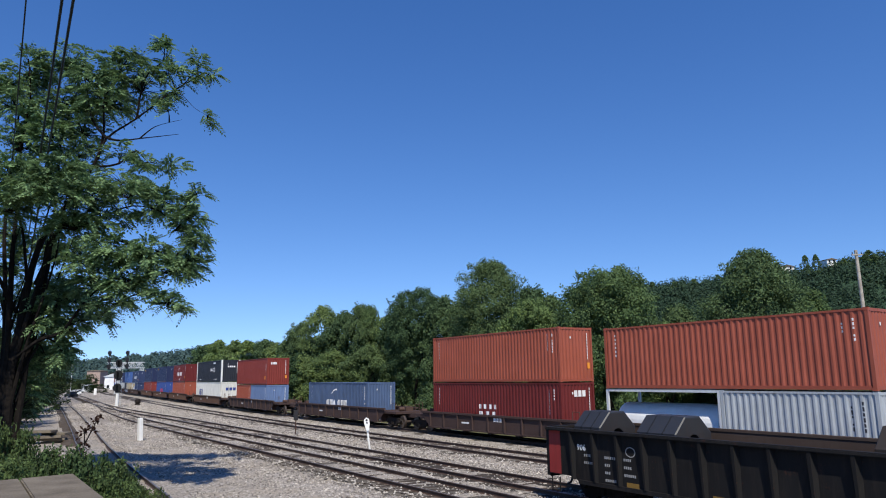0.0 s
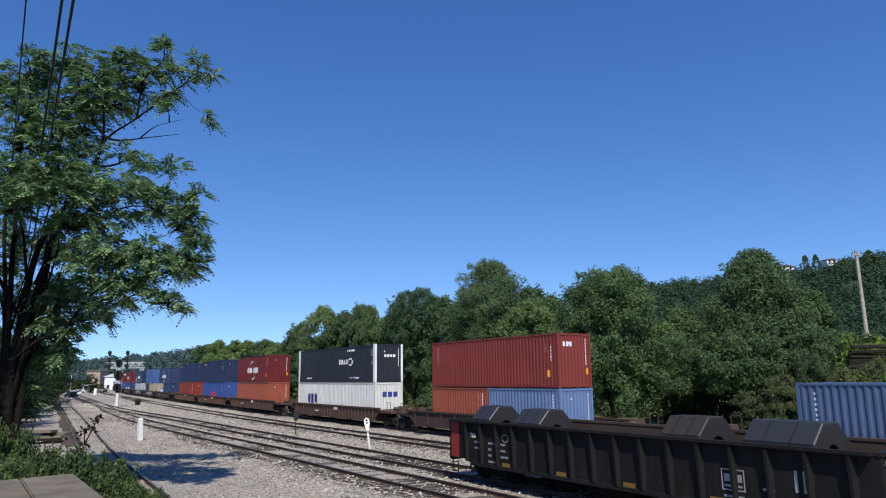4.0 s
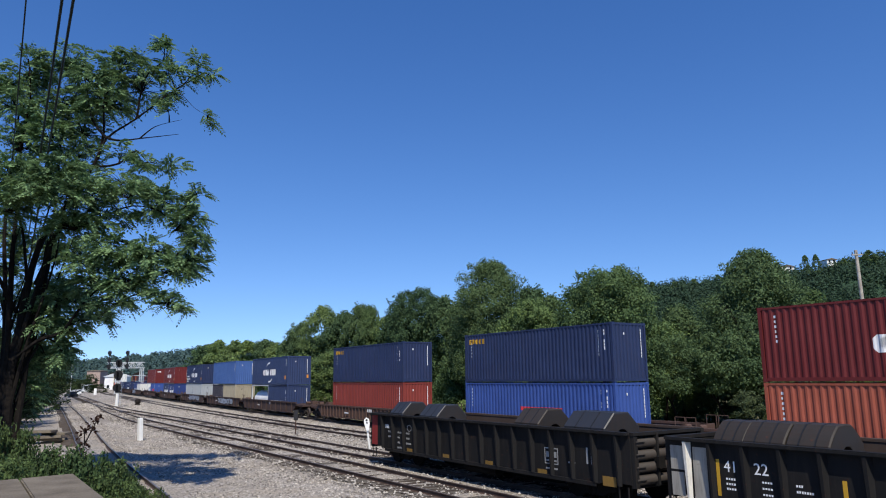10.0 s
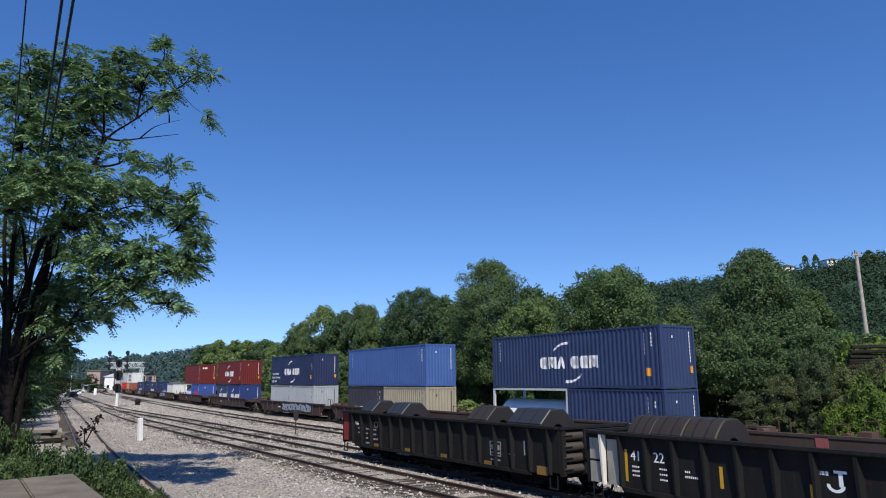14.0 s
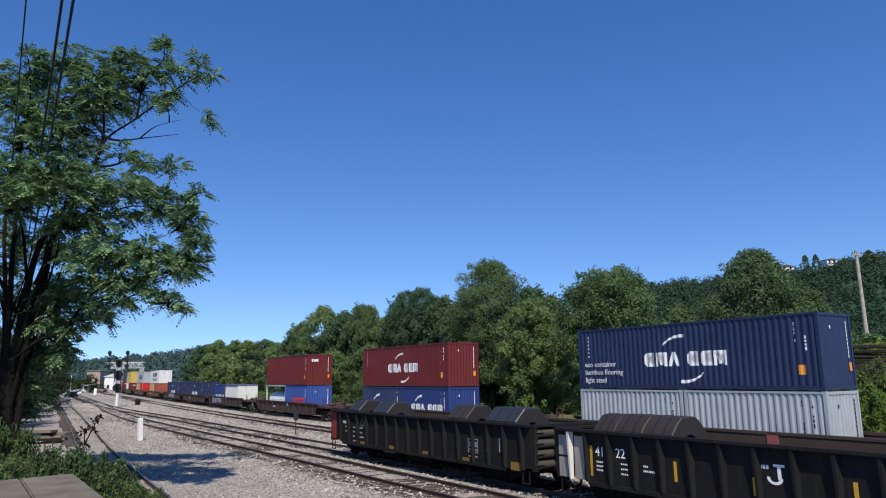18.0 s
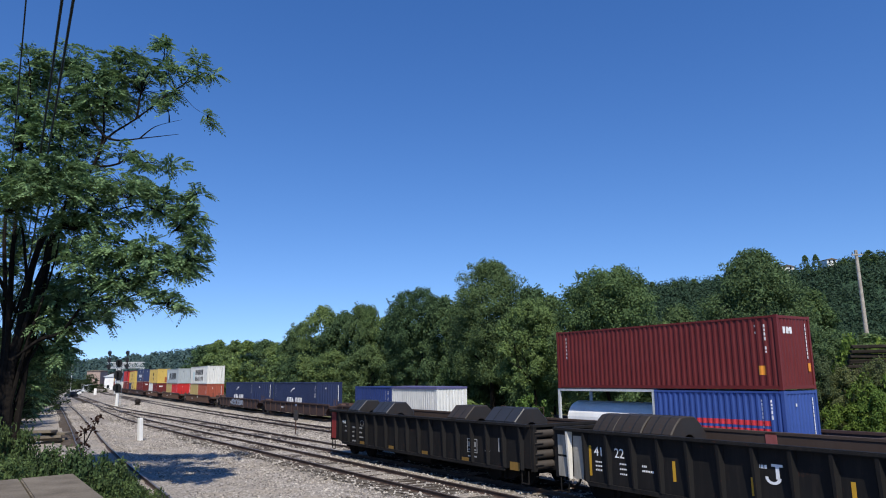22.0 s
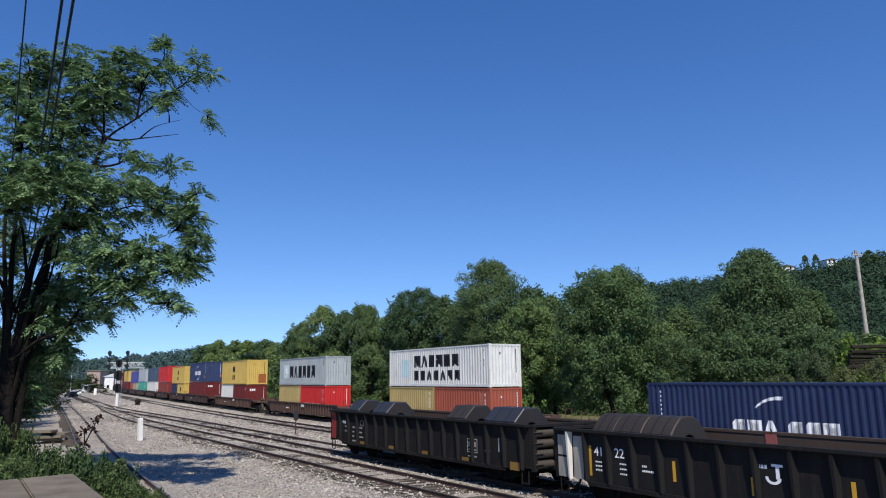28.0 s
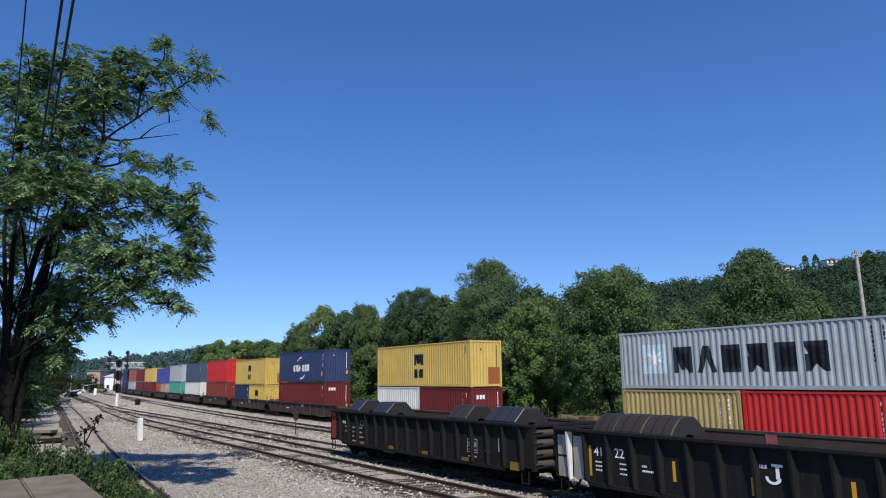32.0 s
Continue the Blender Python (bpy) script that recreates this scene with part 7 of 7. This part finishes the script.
def house(name, label, m, w, d, h, roof, wall_mat, roof_mat):
    t = thing(name, label, "building", "", m)
    bm = bmesh.new()
    box(bm, -w / 2, w / 2, -d / 2, d / 2, -1.5, h)
    part("wall", bm, wall_mat, t)
    bm = bmesh.new()
    o = 0.4
    pts = [(-w / 2 - o, h + 0.004), (w / 2 + o, h + 0.004), (w / 2 + o, h + 0.2), (0, h + roof), (-w / 2 - o, h + 0.2)]
    prism(bm, pts, -d / 2 - o, d / 2 + o)
    part("roof", bm, roof_mat, t)
    n = max(2, int(w / 2.6))
    for r in range(max(1, int(h / 2.9))):
        for k in range(n):
            x = -w / 2 + w * (k + 0.5) / n
            bm = bmesh.new()
            box(bm, x - 0.5, x + 0.5, -d / 2 - 0.06, -d / 2 - 0.004, 0.9 + 2.9 * r, 2.2 + 2.9 * r)
            part("window", bm, M_GLASS, t, "dark window")
    return t


def parked_car(label, paint_mat, m):
    t = thing("parked_car", label, "car", "cars parked beside the line", m)
    bm = bmesh.new()
    prism(bm, [(-2.2, 0.35), (2.2, 0.35), (2.25, 0.75), (1.3, 0.95), (-2.0, 0.95), (-2.2, 0.8)], -0.88, 0.88)
    bmesh.ops.bevel(bm, geom=bm.edges[:], offset=0.06, segments=2, affect="EDGES")
    part("body", bm, paint_mat, t)
    bm = bmesh.new()
    prism(bm, [(-1.9, 0.951), (1.2, 0.951), (0.5, 1.45), (-1.5, 1.45)], -0.74, 0.74)
    part("cabin", bm, M_GLASS, t, "dark windows")
    bm = bmesh.new()
    prism(bm, [(-1.45, 1.452), (0.5, 1.452), (0.45, 1.5), (-1.4, 1.5)], -0.72, 0.72)
    part("roof", bm, paint_mat, t)
    for x in (-1.35, 1.4):
        for y in (-0.8, 0.8):
            bm = bmesh.new()
            tube(bm, (x, y - 0.1, 0.33), (x, y + 0.1, 0.33), 0.33, None, 14)
            part("wheel", bm, M_BLACK, t)


def far_town():
    house("warehouse", "white metal warehouse beyond the signal bridge", pose(-143, 308, -0.5, 0, 0, 4), 6.5, 12, 5.6, 1.4, PAINTS["tank_white"], M_STEEL_W)
    house("brick_building", "tan brick building with dark windows", pose(-170.4, 345, -0.5, 0, 0, 10), 6.0, 12, 8.6, 0.6, M_BRICK, M_CONCRETE)
    house("shed", "low pale shed beside the line", pose(-134, 262, -0.5, 0, 0, 16), 4.5, 6, 2.4, 0.6, M_STEEL_W, M_STEEL_W)
    for x, y, z, w, mat in ((166, 334, 52.0, 7, M_WHITE), (189, 336, 55.4, 5, M_WHITE)):
        house("hill_house", "small pale house on top of the wooded hill", pose(x, y, z, 0, 0, 8), w, 6, 2.2, 0.9, mat, M_CONCRETE)
    for x, y, mat in ((-330, 700, M_WHITE), (-300, 690, M_STEEL_W), (-352, 720, M_WHITE), (-318, 760, M_BRICK)):
        house("far_house", "small pale house far down the valley", pose(x, y, -0.42, 0, 0, 20), 12, 10, 9, 3.0, mat, M_DARKSTEEL)
    for k, (x, y, mat, lab) in enumerate(((-95, 181, M_WHITE, "white car parked beside the line"), (-101, 193, M_STEEL_W, "silver car parked beside the line"),
                                          (-107.5, 206, M_WHITE, "white car parked beside the line"), (-90.5, 171, M_BLACK, "dark car parked beside the line"))):
        parked_car(lab, mat, pose(x, y, -0.42, 0, 0, 118 + 6 * k))
    t = thing("light_pole", "thin grey light pole beside the yard", "street lamp")
    t.matrix_basis = Matrix.Translation((-104, 196, -0.4))
    bm = bmesh.new()
    tube(bm, (0, 0, 0), (0, 0, 9), 0.12, 0.07, 8)
    part("pole_shaft", bm, M_STEEL_W, t)
    bm = bmesh.new()
    box(bm, -0.1, 1.3, -0.1, 0.1, 8.9, 9.05)
    part("lamp_arm", bm, M_STEEL_W, t)


def sprout():
    """A young shoot that stands up out of the thicket."""
    t = thing("sapling", "young sapling with dark leaves above the thicket", "sapling")
    t.matrix_basis = pose(-11.0, 21.6, -0.4)
    bm = bmesh.new()
    for a, b in (((0, 0, 0), (0.1, 0, 2.1)), ((0.1, 0, 2.1), (0.45, 0, 2.85)), ((0.1, 0, 2.1), (0.05, 0.05, 2.5))):
        tube(bm, a, b, 0.025, 0.010, 6)
    part("stem", bm, M_BARK, t)
    rng = np.random.default_rng(6)
    c = np.concatenate([rng.normal(size=(30, 3)) * 0.07 + np.array((0.45, 0, 2.85)), rng.normal(size=(24, 3)) * 0.07 + np.array((0.3, 0, 2.6)),
                        rng.normal(size=(24, 3)) * 0.08 + np.array((0.05, 0, 2.45)), rng.normal(size=(24, 3)) * 0.09 + np.array((0.1, 0, 2.05))])
    put("crown", quads_mesh("crown", leaf_cards(rng, c, 0.14).reshape(-1, 3), len(c), M_LEAF_RED), t, "dark reddish leaves")


signal_mast()
signal_bridge()
posts()
pole()
cables()
slab()
scrap()
timber_wall()
far_town()
sprout()


# ---- what moves ----
def motions():
    for ob, u, z, base in RIDERS:
        rows = []
        for k in range(33):
            s = u - SPEED * k
            rows.append((float(k), on_track(s, TRACKS["main_track"][0], z, base)))
        walk(ob, rows)
    roll = [(0.0, -15.65), (1.0, -14.25), (2.0, -12.88), (3.0, -11.54), (4.0, -10.28), (5.0, -9.23), (6.0, -8.05), (7.0, -6.93), (8.0, -5.90), (9.0, -4.95),
            (10.0, -4.12), (11.0, -3.35), (12.0, -2.61), (13.0, -1.93), (14.0, -1.33), (15.0, -0.85), (16.0, -0.45), (17.0, -0.19), (18.0, -0.04), (19.0, 0.0), (32.0, 0.0)]
    for ob, s, z in GON_S:
        walk(ob, [(t, on_track(s + d, TRACKS["siding_track"][0], z, 10.0)) for t, d in roll])
    ticks = [0.4 * k for k in range(48)] + [CLIP]
    for w, x, sy in ROLLING:
        seat = Matrix.Translation((x, sy * 0.745, 0.437))
        rows = []
        for t in ticks:
            d = float(np.interp(t, [r[0] for r in roll], [r[1] for r in roll]))
            rows.append((t, seat @ Matrix.Rotation(d / 0.435, 4, "Y") @ Matrix.Rotation(math.pi if sy < 0 else 0.0, 4, "Z")))
        walk(w, rows)


motions()
